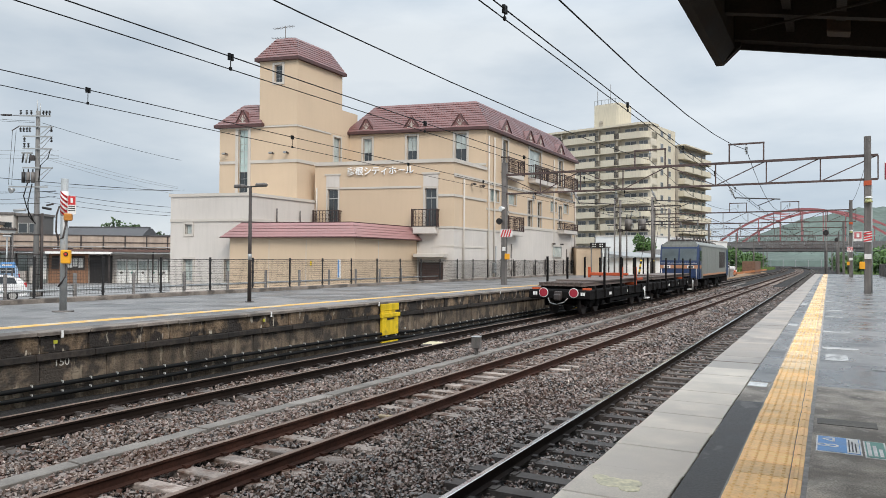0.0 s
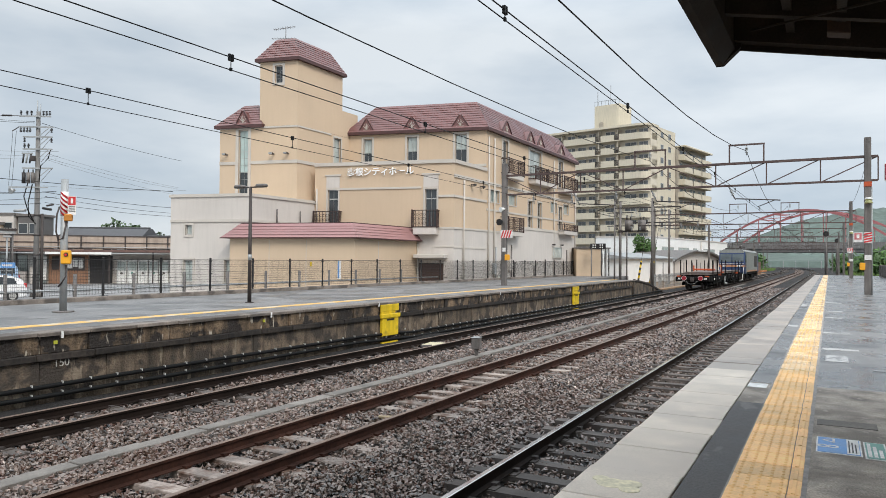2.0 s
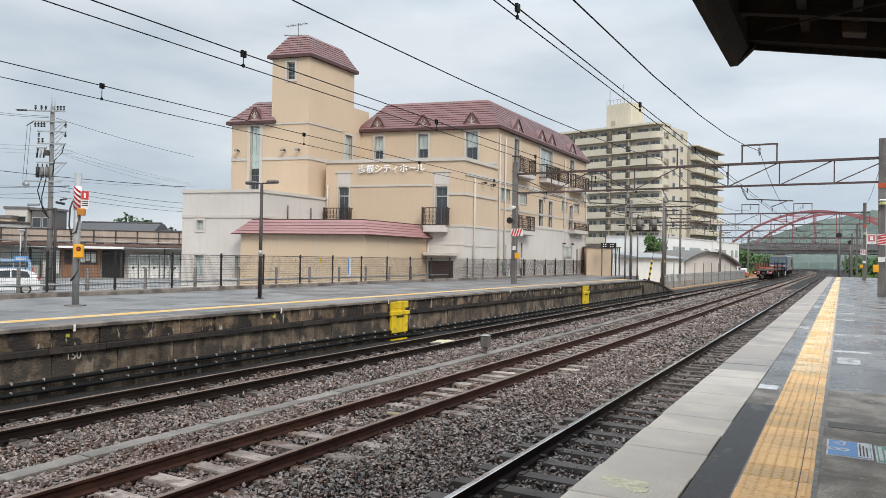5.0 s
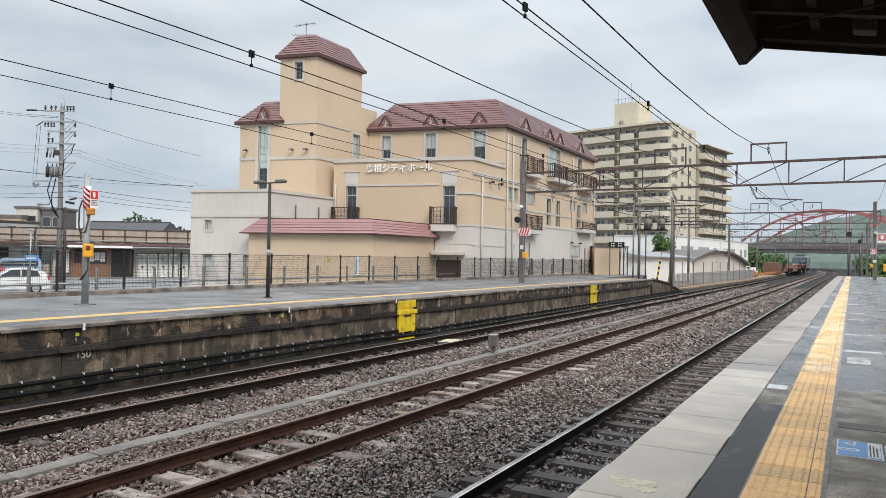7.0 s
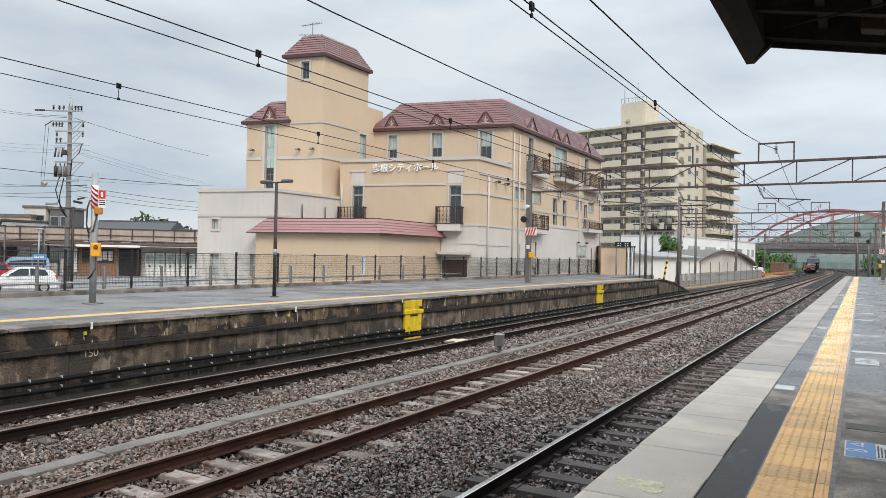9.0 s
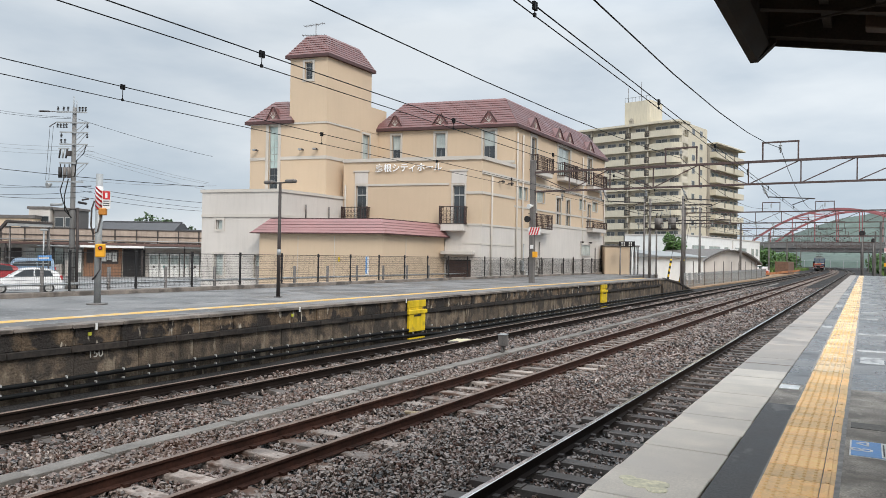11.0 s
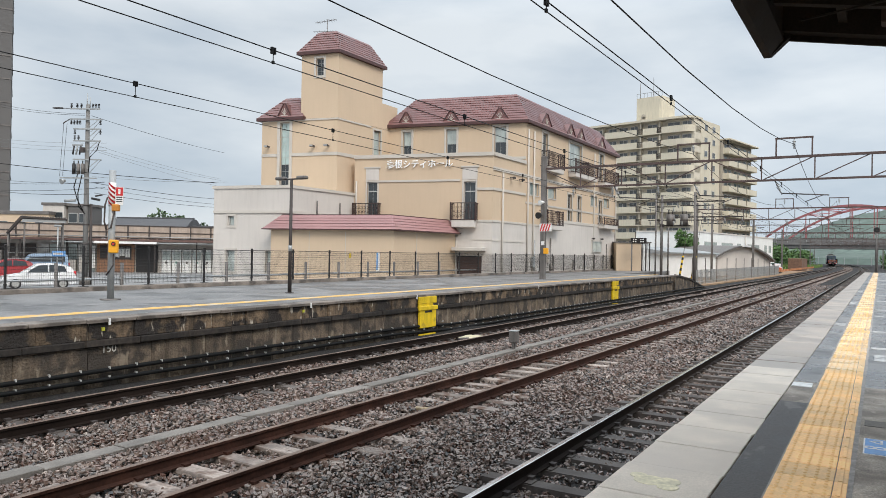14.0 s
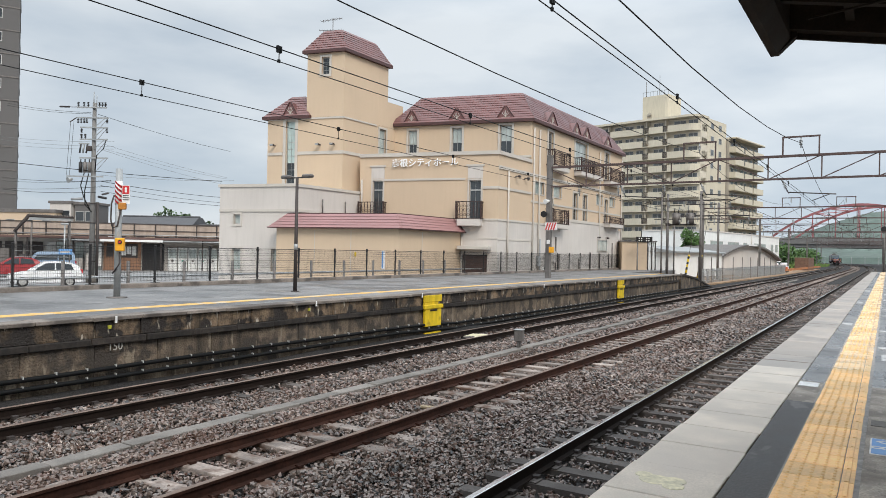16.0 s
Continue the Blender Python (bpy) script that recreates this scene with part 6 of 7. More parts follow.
for x, y, h_ in ((-86, 40, 8.0), (-66, 64, 8.2)):
    t = thing("roof_aerial_mast", "thin grey pole with a few aerial bars", "aerial", pose(x, y, LOT_Z), group="aerials")
    part("pole", rod(B(), (0, 0, 0), (0, 0, h_), 0.05), STEEL, t)
    for z in (h_ - 0.2, h_ - 0.7):
        part("aerial_bar", rod(B(), (-0.5, 0, z), (0.5, 0.2, z), 0.025), STEEL, t)


# ---- parked cars ----
def build_car(name, label, x, y, turn, mat, van=False):
    t = thing(name, label, "car", pose(x, y, LOT_Z, 0, 0, turn), group="parked cars")
    L, W = 3.95, 0.83
    if van:
        low = [(-1.9, 0.32), (1.9, 0.32), (1.95, 0.8), (1.75, 1.05), (-1.85, 1.05), (-1.92, 0.8)]
        cab = [(-1.85, 1.05), (1.75, 1.05), (1.25, 1.75), (0.9, 1.85), (-1.6, 1.85), (-1.8, 1.7)]
        glass = [(-1.6, 1.12), (1.5, 1.12), (1.15, 1.65), (-1.55, 1.65)]
    else:
        low = [(-1.97, 0.3), (-1.95, 0.75), (-1.85, 0.98), (-0.2, 0.98), (0.95, 0.92), (1.75, 0.78), (1.97, 0.6), (1.98, 0.32), (1.75, 0.22), (-1.75, 0.22)]
        cab = [(-1.88, 0.97), (-1.72, 1.25), (-1.25, 1.45), (-0.6, 1.52), (0.1, 1.48), (0.95, 0.93)]
        glass = [(-1.45, 1.02), (-1.3, 1.33), (-0.6, 1.43), (0.05, 1.4), (0.68, 1.0)]
    body = B()
    extrude_y(body, low, -W, W)
    bmesh.ops.bevel(body, geom=body.edges[:], offset=0.05, segments=2, affect="EDGES")
    part("body", body, mat, t)
    bm = B()
    extrude_y(bm, cab, -W + 0.1, W - 0.1)
    for v in bm.verts:
        if v.co.z > 1.2:
            v.co.y *= 0.86
    bmesh.ops.bevel(bm, geom=bm.edges[:], offset=0.04, segments=2, affect="EDGES")
    part("cabin", bm, mat, t)
    for e in (-1, 1):
        bm = B()
        extrude_y(bm, glass, e * (W - 0.14) - 0.02, e * (W - 0.14) + 0.02)
        for v in bm.verts:
            v.co.y -= e * (v.co.z - 1.0) * 0.19
            v.co.y += e * 0.055
        part("side_glass", bm, GLASS, t)
        pil = -0.45
        part("pillar", bar(B(), (pil, e * (W - 0.05), 1.0), (pil, e * (W - 0.14), 1.45), 0.07, 0.06), mat, t)
        part("mirror", box(B(), 0.6, 0.75, e * (W + 0.02), e * (W + 0.16), 0.95, 1.08, 0.03), mat, t)
        part("head_lamp", box(B(), 1.7, 1.93, e * 0.5 - 0.14, e * 0.5 + 0.14, 0.62, 0.75, 0.03), ALU, t)
        part("tail_lamp", box(B(), -1.95, -1.8, e * 0.68 - 0.1, e * 0.68 + 0.1, 0.75, 1.05, 0.03), RED, t)
        for x_ in (-1.22, 1.25):
            wl_ = part("wheel", rod(B(), (x_, e * (W - 0.17), 0.3), (x_, e * (W + 0.015), 0.3), 0.3, seg=20), TYRE, t)
            bm = B()
            rod(bm, (x_, e * (W + 0.0), 0.3), (x_, e * (W + 0.022), 0.3), 0.2, seg=16)
            for k in range(5):
                a = k * 2 * math.pi / 5
                bar(bm, (x_, e * (W + 0.028), 0.3), (x_ + 0.19 * math.cos(a), e * (W + 0.028), 0.3 + 0.19 * math.sin(a)), 0.05, 0.015)
            part("rim", bm, ALU, wl_)
    return t


TURN_CAR = math.degrees(math.atan2(17.38 - 19.16, -32.98 + 32.2))
build_car("hatchback", "white five-door hatchback parked in the car park", -43.4, 24.3, TURN_CAR, CAR_WHITE)
build_car("red_car", "dark red estate car parked behind", -56.9, 29.3, TURN_CAR, CAR_RED)
build_car("pale_van", "pale blue minivan parked by the shelter", -64.8, 36.8, TURN_CAR, CAR_BLUE, True)
t = thing("parking_sign", "blue parking sign on a slim grey post", "sign", pose(-58.0, 34.0, LOT_Z, 0, 0, 55))
part("post", rod(B(), (0, 0, 0), (0, 0, 4.2), 0.06), GALV, t)
part("plate", box(B(), -0.4, 0.6, -0.1, -0.06, 1.7, 2.15), BLUE_SIGN, t)
part("print", box(B(), -0.3, 0.4, -0.11, -0.1, 1.85, 2.0), LINE_W, t)
part("lamp", box(B(), -0.3, 0.3, -0.1, 0.1, 4.15, 4.3, 0.04), GALV, t)


# ---- small things on and beside the tracks ----
t = thing("rail_greaser", "pale plate and dark canister beside the far rail", "track device", pose(-9.95, 17.9, -0.16, 0, 0, 10))
part("plate", box(B(), -0.25, 0.25, -0.35, 0.45, 0, 0.06, 0.01), mk("plate_pale_yellow", (0.5, 0.45, 0.3), 0.7, vary=0.2), t)
part("canister", rod(B(), (-0.1, -0.75, 0.05), (0.15, -0.55, 0.05), 0.06, seg=10), STEEL_DARK, t)
t = thing("wood_offcut", "pale yellowish wood offcut lying between the rusty rails", "offcut", pose(-6.0, 9.4, -0.16, 0, 0, 14))
part("block", box(B(), -0.17, 0.17, -0.05, 0.05, 0, 0.04, 0.008), mk("wood_fresh", (0.27, 0.21, 0.13), 0.8, vary=0.3, scale=6), t)
t = thing("pole_transformers", "two round grey transformers on a bracket between masts", "transformer", pose(-15.4, 60.2, 0))
part("bracket", box(B(), -0.2, 2.2, -0.05, 0.05, 4.75, 4.87), STEEL_DARK, t)
part("mast_strap", box(B(), -0.2, 0.1, -0.3, 0.1, 4.7, 4.92), STEEL_DARK, t)
for x in (0.6, 1.7):
    part("transformer", rod(B(), (x, 0, 4.87), (x, 0, 5.75), 0.32, seg=16), STEEL, t)
    for e in (-0.15, 0.15):
        part("bushing", rod(B(), (x + e, 0, 5.75), (x + e, 0, 6.0), 0.05), STEEL_DARK, t)
for y, x0, x1, z in ((58.0, -15.4, -10.2, 6.6), (62.0, -15.4, -9.5, 5.6), (79.8, -15.3, -8.0, 6.2)):
    t = thing("cross_span", "thin steel cross span with hanging insulators over the tracks", "overhead line", pose(0, y, 0), group="cross spans")
    part("span_bar", box(B(), x0, x1, -0.05, 0.05, z - 0.05, z + 0.05), STEEL_DARK, t)
    part("span_post", rod(B(), (x0, 0, -0.25), (x0, 0, z + 0.6), 0.065), STEEL, t)
    for k in range(5):
        x = x0 + 0.5 + (x1 - x0 - 0.6) * k / 4
        insulator(t, (x, 0, z), (x + 0.1, 0, z - 0.5))
    part("stay", rod(B(), (x0, 0, z + 0.6), (x1, 0, z), 0.012, seg=5), PIPE_BLACK, t)


# ---- ten-storey cream apartment building ----
def build_apartments():
    h = thing("apartment_building", "cream ten-storey apartment building with rounded solid balconies", "apartment building", pose(-33.4, 152.0, 0.3, 0, 0, -11.4))
    top, step, n = 31.0, 2.78, 11
    L, D = 23.4, 14.6
    part("wall", box(B(), -L, 0, 1.5, D, 0, top - 0.2), APT_WALL, h)
    part("end_wall", box(B(), -2.2, 0.02, 4.6, D + 0.02, 0, top - 0.1), APT, h)
    # Shade of the recessed wing is painted in with the darker wall tone.
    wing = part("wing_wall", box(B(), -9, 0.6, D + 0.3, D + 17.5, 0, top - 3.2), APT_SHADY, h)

    def parapet(u0, u1, z, rounded=0):
        """A solid balcony front; rounded adds a quarter turn at the corner and a return along the side."""
        pts = [(u0, 0.0), (u1 - rounded, 0.0)]
        if rounded:
            pts += [(u1 - rounded + rounded * math.sin(a), rounded - rounded * math.cos(a)) for a in [math.pi / 2 * k / 6 for k in range(1, 7)]]
            pts += [(u1, 4.6)]
        inner = []
        for i, (x, y) in enumerate(pts):
            (xa, ya), (xb, yb) = pts[max(i - 1, 0)], pts[min(i + 1, len(pts) - 1)]
            nrm = Vector((ya - yb, xb - xa)).normalized() * 0.15
            inner.append((x + nrm.x, y + nrm.y))
        bm = prism(B(), pts + inner[::-1], z - 0.2, z + 1.2)
        part("balcony", bm, APT, h)

    for k in range(n):
        z = top - 2.9 - step * k
        if z < 0:
            break
        bm = B()
        prism(bm, [(-L, 0.05), (-2.0, 0.05), (-0.5, 0.6), (-0.03, 2.0), (-0.03, 4.6), (-L, 4.6)], z - 0.2, z)
        part("floor_slab", bm, APT, h)
        parapet(-6.6, 0, z, 2.0)
        parapet(-10.9, -7.7, z)
        parapet(-20.2, -12.3, z)
        parapet(-L - 0.6, -21.4, z)
        for u0, u1 in ((-7.7, -6.6), (-12.3, -10.9), (-21.4, -20.2)):
            bm = B()
            for i in range(6):
                u = u0 + (u1 - u0) * (i + 0.5) / 6
                box(bm, u - 0.04, u + 0.04, 0.02, 0.08, z, z + 1.15)
            box(bm, u0, u1, 0.02, 0.1, z + 1.1, z + 1.2)
            part("balcony_grille", bm, STEEL_DARK, h)
            part("divider", box(B(), (u0 + u1) / 2 - 0.08, (u0 + u1) / 2 + 0.08, 0.3, 1.5, z, z + 2.5), APT_WALL, h)
        for u0, u1 in ((-5.8, -3.2), (-2.6, -0.6), (-10.4, -8.2), (-14.5, -12.8), (-17.2, -15.2), (-19.8, -18.0), (-22.9, -21.6)):
            w = part("window", box(B(), u0, u1, 1.42, 1.52, z + 0.05, z + 2.15), ALU, h)
            for i in range(2):
                a = u0 + (u1 - u0) * i / 2
                part("pane", box(B(), a + 0.07, a + (u1 - u0) / 2 - 0.05, 1.39, 1.43, z + 0.12, z + 2.08), APT_WIN, w)
        # small windows of the end wall
        for y0 in (6.4, 10.5):
            w = part("window", box(B(), -0.02, 0.08, y0, y0 + 1.5, z + 0.7, z + 2.0), ALU, h)
            part("pane", box(B(), 0.07, 0.1, y0 + 0.1, y0 + 1.4, z + 0.8, z + 1.9), APT_WIN, w)
        # wing behind, with balconies toward the tracks
        if k:
            zz = z - 0.4
            part("floor_slab", box(B(), -3, 2.0, D + 0.4, D + 17.4, zz - 0.2, zz), APT, h)
            for y0, y1 in ((D + 0.4, D + 5.2), (D + 6.0, D + 10.6), (D + 11.4, D + 17.4)):
                part("balcony", box(B(), 1.9, 2.05, y0, y1, zz - 0.15, zz + 1.1, 0.03), APT, h)
            part("balcony_end", box(B(), 0.6, 2.0, D + 0.35, D + 0.5, zz - 0.15, zz + 1.1), APT, h)
            for y0 in (D + 1.2, D + 3.4, D + 6.8, D + 9.0, D + 12.4, D + 15.0):
                w = part("window", box(B(), 0.58, 0.66, y0, y0 + 1.5, zz + 0.05, zz + 2.1), ALU, h)
                part("pane", box(B(), 0.65, 0.69, y0 + 0.08, y0 + 1.42, zz + 0.12, zz + 2.0), APT_WIN, w)
    bm = B()
    prism(bm, [(-L - 0.8, -0.3), (-1.8, -0.3), (-0.3, 0.4), (0.25, 2.0), (0.25, 5.0), (-2, 6), (-2, D), (-L - 0.8, D)], top - 0.3, top + 0.15)
    part("roof_slab", bm, APT, h)
    part("wing_roof", box(B(), -9, 2.3, D + 0.2, D + 17.6, top - 3.3, top - 2.95, 0.05), APT, h)
    bm = B()
    prism(bm, [(-14.6, 4.2), (-9.2, 4.2), (-8.7, 4.4), (-8.4, 4.9), (-8.4, 10), (-14.6, 10)], top, top + 6.0)
    ph = part("roof_house", bm, APT, h, "cream lift house on the flat roof")
    part("door", box(rod(B(), (-12.9, 4.1, top + 1.8), (-12.9, 4.25, top + 1.8), 0.55, seg=14), -13.45, -12.35, 4.1, 4.25, top + 0.2, top + 1.8), APT_SHADY, ph)
    for k in range(8):
        part("railing", box(B(), -14.6 + 0.85 * k, -14.52 + 0.85 * k, 4.2, 4.28, top + 6, top + 7), GALV, ph)
    part("railing", box(B(), -14.6, -8.5, 4.2, 4.28, top + 6.95, top + 7.03), GALV, ph)
    part("aerial", rod(B(), (-14.2, 5, top + 6), (-14.2, 5, top + 9.5), 0.06), STEEL, ph)
    part("aerial", rod(B(), (-11.0, 5, top + 6), (-11.0, 5, top + 10.5), 0.05), STEEL, ph)


build_apartments()


# ---- trees and bushes ----
def build_tree(x, y, z, h_, r, mat, label, n=900, seed=1, leaf=0.35, name="tree"):
    t = thing(name, label, name, pose(x, y, z))
    rnd = random.Random(seed)
    bm = B()
    rod(bm, (0, 0, 0), (0.1, 0, h_ * 0.5), 0.05 * h_ / 2, 0.03 * h_ / 2, 8)
    for k in range(6):
        a = k * 1.1
        rod(bm, (0.05, 0, h_ * (0.3 + 0.03 * k)), (r * 0.6 * math.cos(a), r * 0.6 * math.sin(a), h_ * (0.55 + 0.05 * k)), 0.02 * h_ / 2, 0.008 * h_ / 2, 6)
    part("trunk", bm, BARK, t)
    lobes = [(rnd.uniform(-.55, .55) * r, rnd.uniform(-.55, .55) * r, h_ * rnd.uniform(0.42, 0.85), r * rnd.uniform(0.35, 0.6)) for _ in range(9)]
    co, faces = [], []
    for i in range(n):
        lx, ly, lz, lr = lobes[i % 9]
        d = Vector((rnd.gauss(0, 1), rnd.gauss(0, 1), rnd.gauss(0, 1))).normalized() * lr * rnd.uniform(0.6, 1.08)
        c = Vector((lx, ly, lz)) + d
        u_ = Vector((rnd.gauss(0, 1), rnd.gauss(0, 1), rnd.gauss(0, 1))).normalized() * leaf * rnd.uniform(0.6, 1.2)
        v_ = u_.orthogonal().normalized() * leaf * 0.5
        b = len(co)
        co += [tuple(c - u_), tuple(c + v_), tuple(c + u_), tuple(c - v_)]
        faces.append((b, b + 1, b + 2, b + 3))
    mesh_np("crown", co, faces, mat, t)


build_tree(-23.4, 104, -0.2, 6.4, 1.9, LEAF, "bright green leafy tree behind the sheds", 1500, 3, 0.22)
build_tree(-91.2, 70.7, -0.3, 7.6, 3.2, LEAF_DARK, "round dark green tree behind the roofs", 1500, 5, 0.35)
build_tree(-88.4, 73, -0.3, 6.8, 2.4, LEAF_DARK, "round dark green tree behind the roofs", 900, 6, 0.35)
for k, (x, y, h_, r) in enumerate(((-29, 205, 5.0, 6), (-23, 215, 4.8, 5), (-19.5, 222, 3.8, 4), (-34, 220, 5.0, 6), (7, 150, 3.4, 4), (11, 170, 4.0, 5), (9, 125, 3.0, 3), (14, 190, 4.6, 6), (10, 215, 4, 5), (16, 150, 4, 5), (3.5, 200, 2.6, 3), (5, 240, 4, 5))):
    build_tree(x, y, -0.3, h_, r, LEAF, "low green shrub beside the railway", 900, 20 + k, 0.5, "shrub")


def build_grass():
    rng = random.Random(8)
    co, faces = [], []
    for x0, x1, y0, y1, n in ((3, 18, 90, 260, 2500), (-26, -15, 130, 250, 1500)):
        for _ in range(n):
            x, y = rng.uniform(x0, x1), rng.uniform(y0, y1)
            a, s_ = rng.uniform(0, 3.14), rng.uniform(0.25, 0.7)
            b = len(co)
            dx, dy = math.cos(a) * s_ * 0.5, math.sin(a) * s_ * 0.5
            co += [(x - dx, y - dy, -0.3), (x + dx, y + dy, -0.3), (x + dx * 0.4 + 0.1, y + dy * 0.4, s_ * 1.1), (x - dx * 0.5, y - dy * 0.5, s_)]
            faces.append((b, b + 1, b + 2, b + 3))
    ob = mesh_np("grass", co, faces, GRASS)
    tagged(ob, "rough green grass and weeds beside the far tracks", "grass", kind="stuff")


build_grass()
bm = B()
prism(bm, [(-13.0, 62), (-12.2, 100), (-12.4, 175), (-18, 190), (-19.4, 62)], -0.28, -0.12)
tagged(part("track_verge", bm, EARTH), "bare tan earth strip beside the far track", "ground", kind="structure")


# ---- sheds beyond the platform's end ----
def build_white_block():
    P0, P1 = Vector((-23.0, 108, 0)), Vector((-17.6, 150, 0))
    U = (P1 - P0).normalized()
    N = Vector((U.y, -U.x, 0))
    h = thing("white_building", "white two-storey building with flat roof and wide windows", "building", frame_at(P0, U, N))
    L = (P1 - P0).length
    part("wall", box(B(), 0, L, 0, 9, -0.3, 5.9), WHITE, h)
    part("parapet", box(B(), -0.1, L + 0.1, -0.1, 9, 5.9, 6.1), PALE, h)
    for u0, u1 in ((4, 9.5), (12, 17.5), (20, 22), (26, 33), (36.5, 38), (39.5, 41)):
        w = part("window", box(B(), u0, u1, -0.06, 0.05, 3.2, 4.6), ALU, h)
        for i in range(3):
            a = u0 + (u1 - u0) * i / 3
            part("pane", box(B(), a + 0.08, a + (u1 - u0) / 3 - 0.08, -0.09, -0.05, 3.3, 4.5), GLASS_PALE, w)
    part("drainpipe", rod(B(), (24.2, -0.15, 0), (24.2, -0.15, 5.8), 0.1), PALE, h)


build_white_block()


def build_arch_shed():
    P0, P1 = Vector((-18.4, 94, 0)), Vector((-13.8, 117, 0))
    U = (P1 - P0).normalized()
    N = Vector((U.y, -U.x, 0))
    L = (P1 - P0).length
    h = thing("arched_shed", "pale grey shed with a curved metal roof", "shed", frame_at(P0, U, N))
    arc = [(L * k / 16, 1.7 + 2.0 * math.sin(math.pi * k / 16) ** 0.9) for k in range(17)]
    bm = B()
    extrude_y(bm, [(0, -0.3)] + arc + [(L, -0.3)], 0.2, 7)
    part("wall", bm, PALE, h)
    bm = B()
    extrude_y(bm, arc + [(a, b + 0.22) for a, b in reversed(arc)], -0.5, 7.2)
    part("roof", bm, STEEL, h)
    part("ridge_cap", box(B(), L / 2 - 1.6, L / 2 + 1.6, -0.52, -0.45, 3.72, 3.95), WHITE, h)


build_arch_shed()


def build_palings():
    t = thing("paling_fence", "pale grey metal paling fence along the track", "fence", pose(0, 0, 0))
    a, b = Vector((-13.6, 63, -0.25)), Vector((-12.9, 118, -0.25))
    for k in range(110):
        p = a.lerp(b, k / 110)
        part("paling", box(B(), p.x - 0.03, p.x + 0.03, p.y - 0.05, p.y + 0.05, p.z, 1.15 if k % 10 else 2.2), GALV if k % 10 else STEEL, t)
    part("fence_rail", bar(B(), (a.x, a.y, 0.95), (b.x, b.y, 0.95), 0.05), GALV, t)
    part("fence_rail", bar(B(), (a.x, a.y, 0.1), (b.x, b.y, 0.1), 0.05), GALV, t)
    c = Vector((-12.6, 180, 0))
    for k in range(30):
        p = b.lerp(c, k / 30)
        part("orange_barrier", box(B(), p.x - 0.05, p.x + 0.05, p.y - 0.6, p.y + 0.6, 0.2, 0.55), mk("barrier_orange", (0.42, 0.17, 0.07), 0.7) if k == 0 else bpy.data.materials["barrier_orange"], t)


build_palings()
h = thing("low_shed", "low white shed with pale sheet roof", "shed", pose(-21.5, 82, 0, 0, 0, -6))
part("wall", box(B(), -4, 4, -8, 8, 0, 2.6), WHITE, h)
bm = B()
extrude_y(bm, [(-4.4, 2.55), (4.4, 2.55), (4.4, 2.7), (0, 3.3), (-4.4, 2.7)], -8.4, 8.4)
part("roof", bm, GALV, h)
h = thing("beige_cabin", "beige cabin with white pipe frames beside it", "cabin", pose(-18.3, 60.8, 0, 0, 0, 28))
part("body", box(B(), -1.4, 0.7, -1.2, 1.6, -0.25, 3.35, 0.03), CREAM, h)
part("roof", box(B(), -1.5, 1.5, -1.3, 1.7, 3.35, 3.45), STEEL, h)
for k in range(5):
    part("pipe_post", rod(B(), (0.75 + 0.18 * k, -1.2 + 0.1 * k, -0.25), (0.75 + 0.18 * k, -1.2 + 0.1 * k, 3.4), 0.05), WHITE if k % 2 else STEEL_DARK, h)
for x, y in ((-15.6, 66.6), (-14.6, 67.0)):
    t = thing("guy_guard", "leaning yellow and black striped guy wire guard", "cable guard", pose(x, y, -0.25), group="striped guards")
    part("tube", rod(B(), (0, 0, 0), (0.35, 0.2, 2.6), 0.09), YELLOW, t)
    for k in range(5):
        f = 0.1 + 0.19 * k
        part("black_band", rod(B(), (0.35 * f, 0.2 * f, 2.6 * f), (0.35 * (f + 0.09), 0.2 * (f + 0.09), 2.6 * (f + 0.09)), 0.095), BLACK, t)
    part("guy_wire", rod(B(), (0.35, 0.2, 2.6), (0.9, 0.5, 6.5), 0.02), STEEL, t)
for x, y, turn, mat, nm in ((-17.5, 128, 80, CAR_WHITE, "white_truck"), (-16.5, 135, 80, CAR_WHITE, "white_car"), (-17.0, 121, 80, CAR_BLUE, "pale_truck")):
    build_car(nm, "small pale vehicle parked beside the far sheds", x, y, turn, mat, True).location.z = -0.12
for x, y, c in ((-14.8, 122, ORANGE), (-14.2, 127, ORANGE), (-14.5, 131, CAR_WHITE)):
    t = thing("site_machine", "small orange and white work machine beside the track", "machine", pose(x, y, -0.12), group="work machines")
    part("body", box(B(), -0.6, 0.6, -0.9, 0.9, 0.3, 0.9, 0.08), c, t)
    part("cab", box(B(), -0.45, 0.4, -0.4, 0.4, 0.9, 1.5, 0.08), CAR_WHITE, t)
    part("base", box(B(), -0.6, 0.6, -0.9, 0.9, 0, 0.32, 0.05), BLACK, t)
h = thing("storage_bins", "row of rusty brown storage bins beside the track", "bin", pose(-13.9, 158, -0.12))
for k in range(4):
    part("bin", box(B(), -1.2, 1.2, -6 + 3 * k, -3.2 + 3 * k, 0, 2.4, 0.04), mk("bin_rust", (0.16, 0.09, 0.06), 0.8, vary=0.3) if k == 0 else bpy.data.materials["bin_rust"], h)


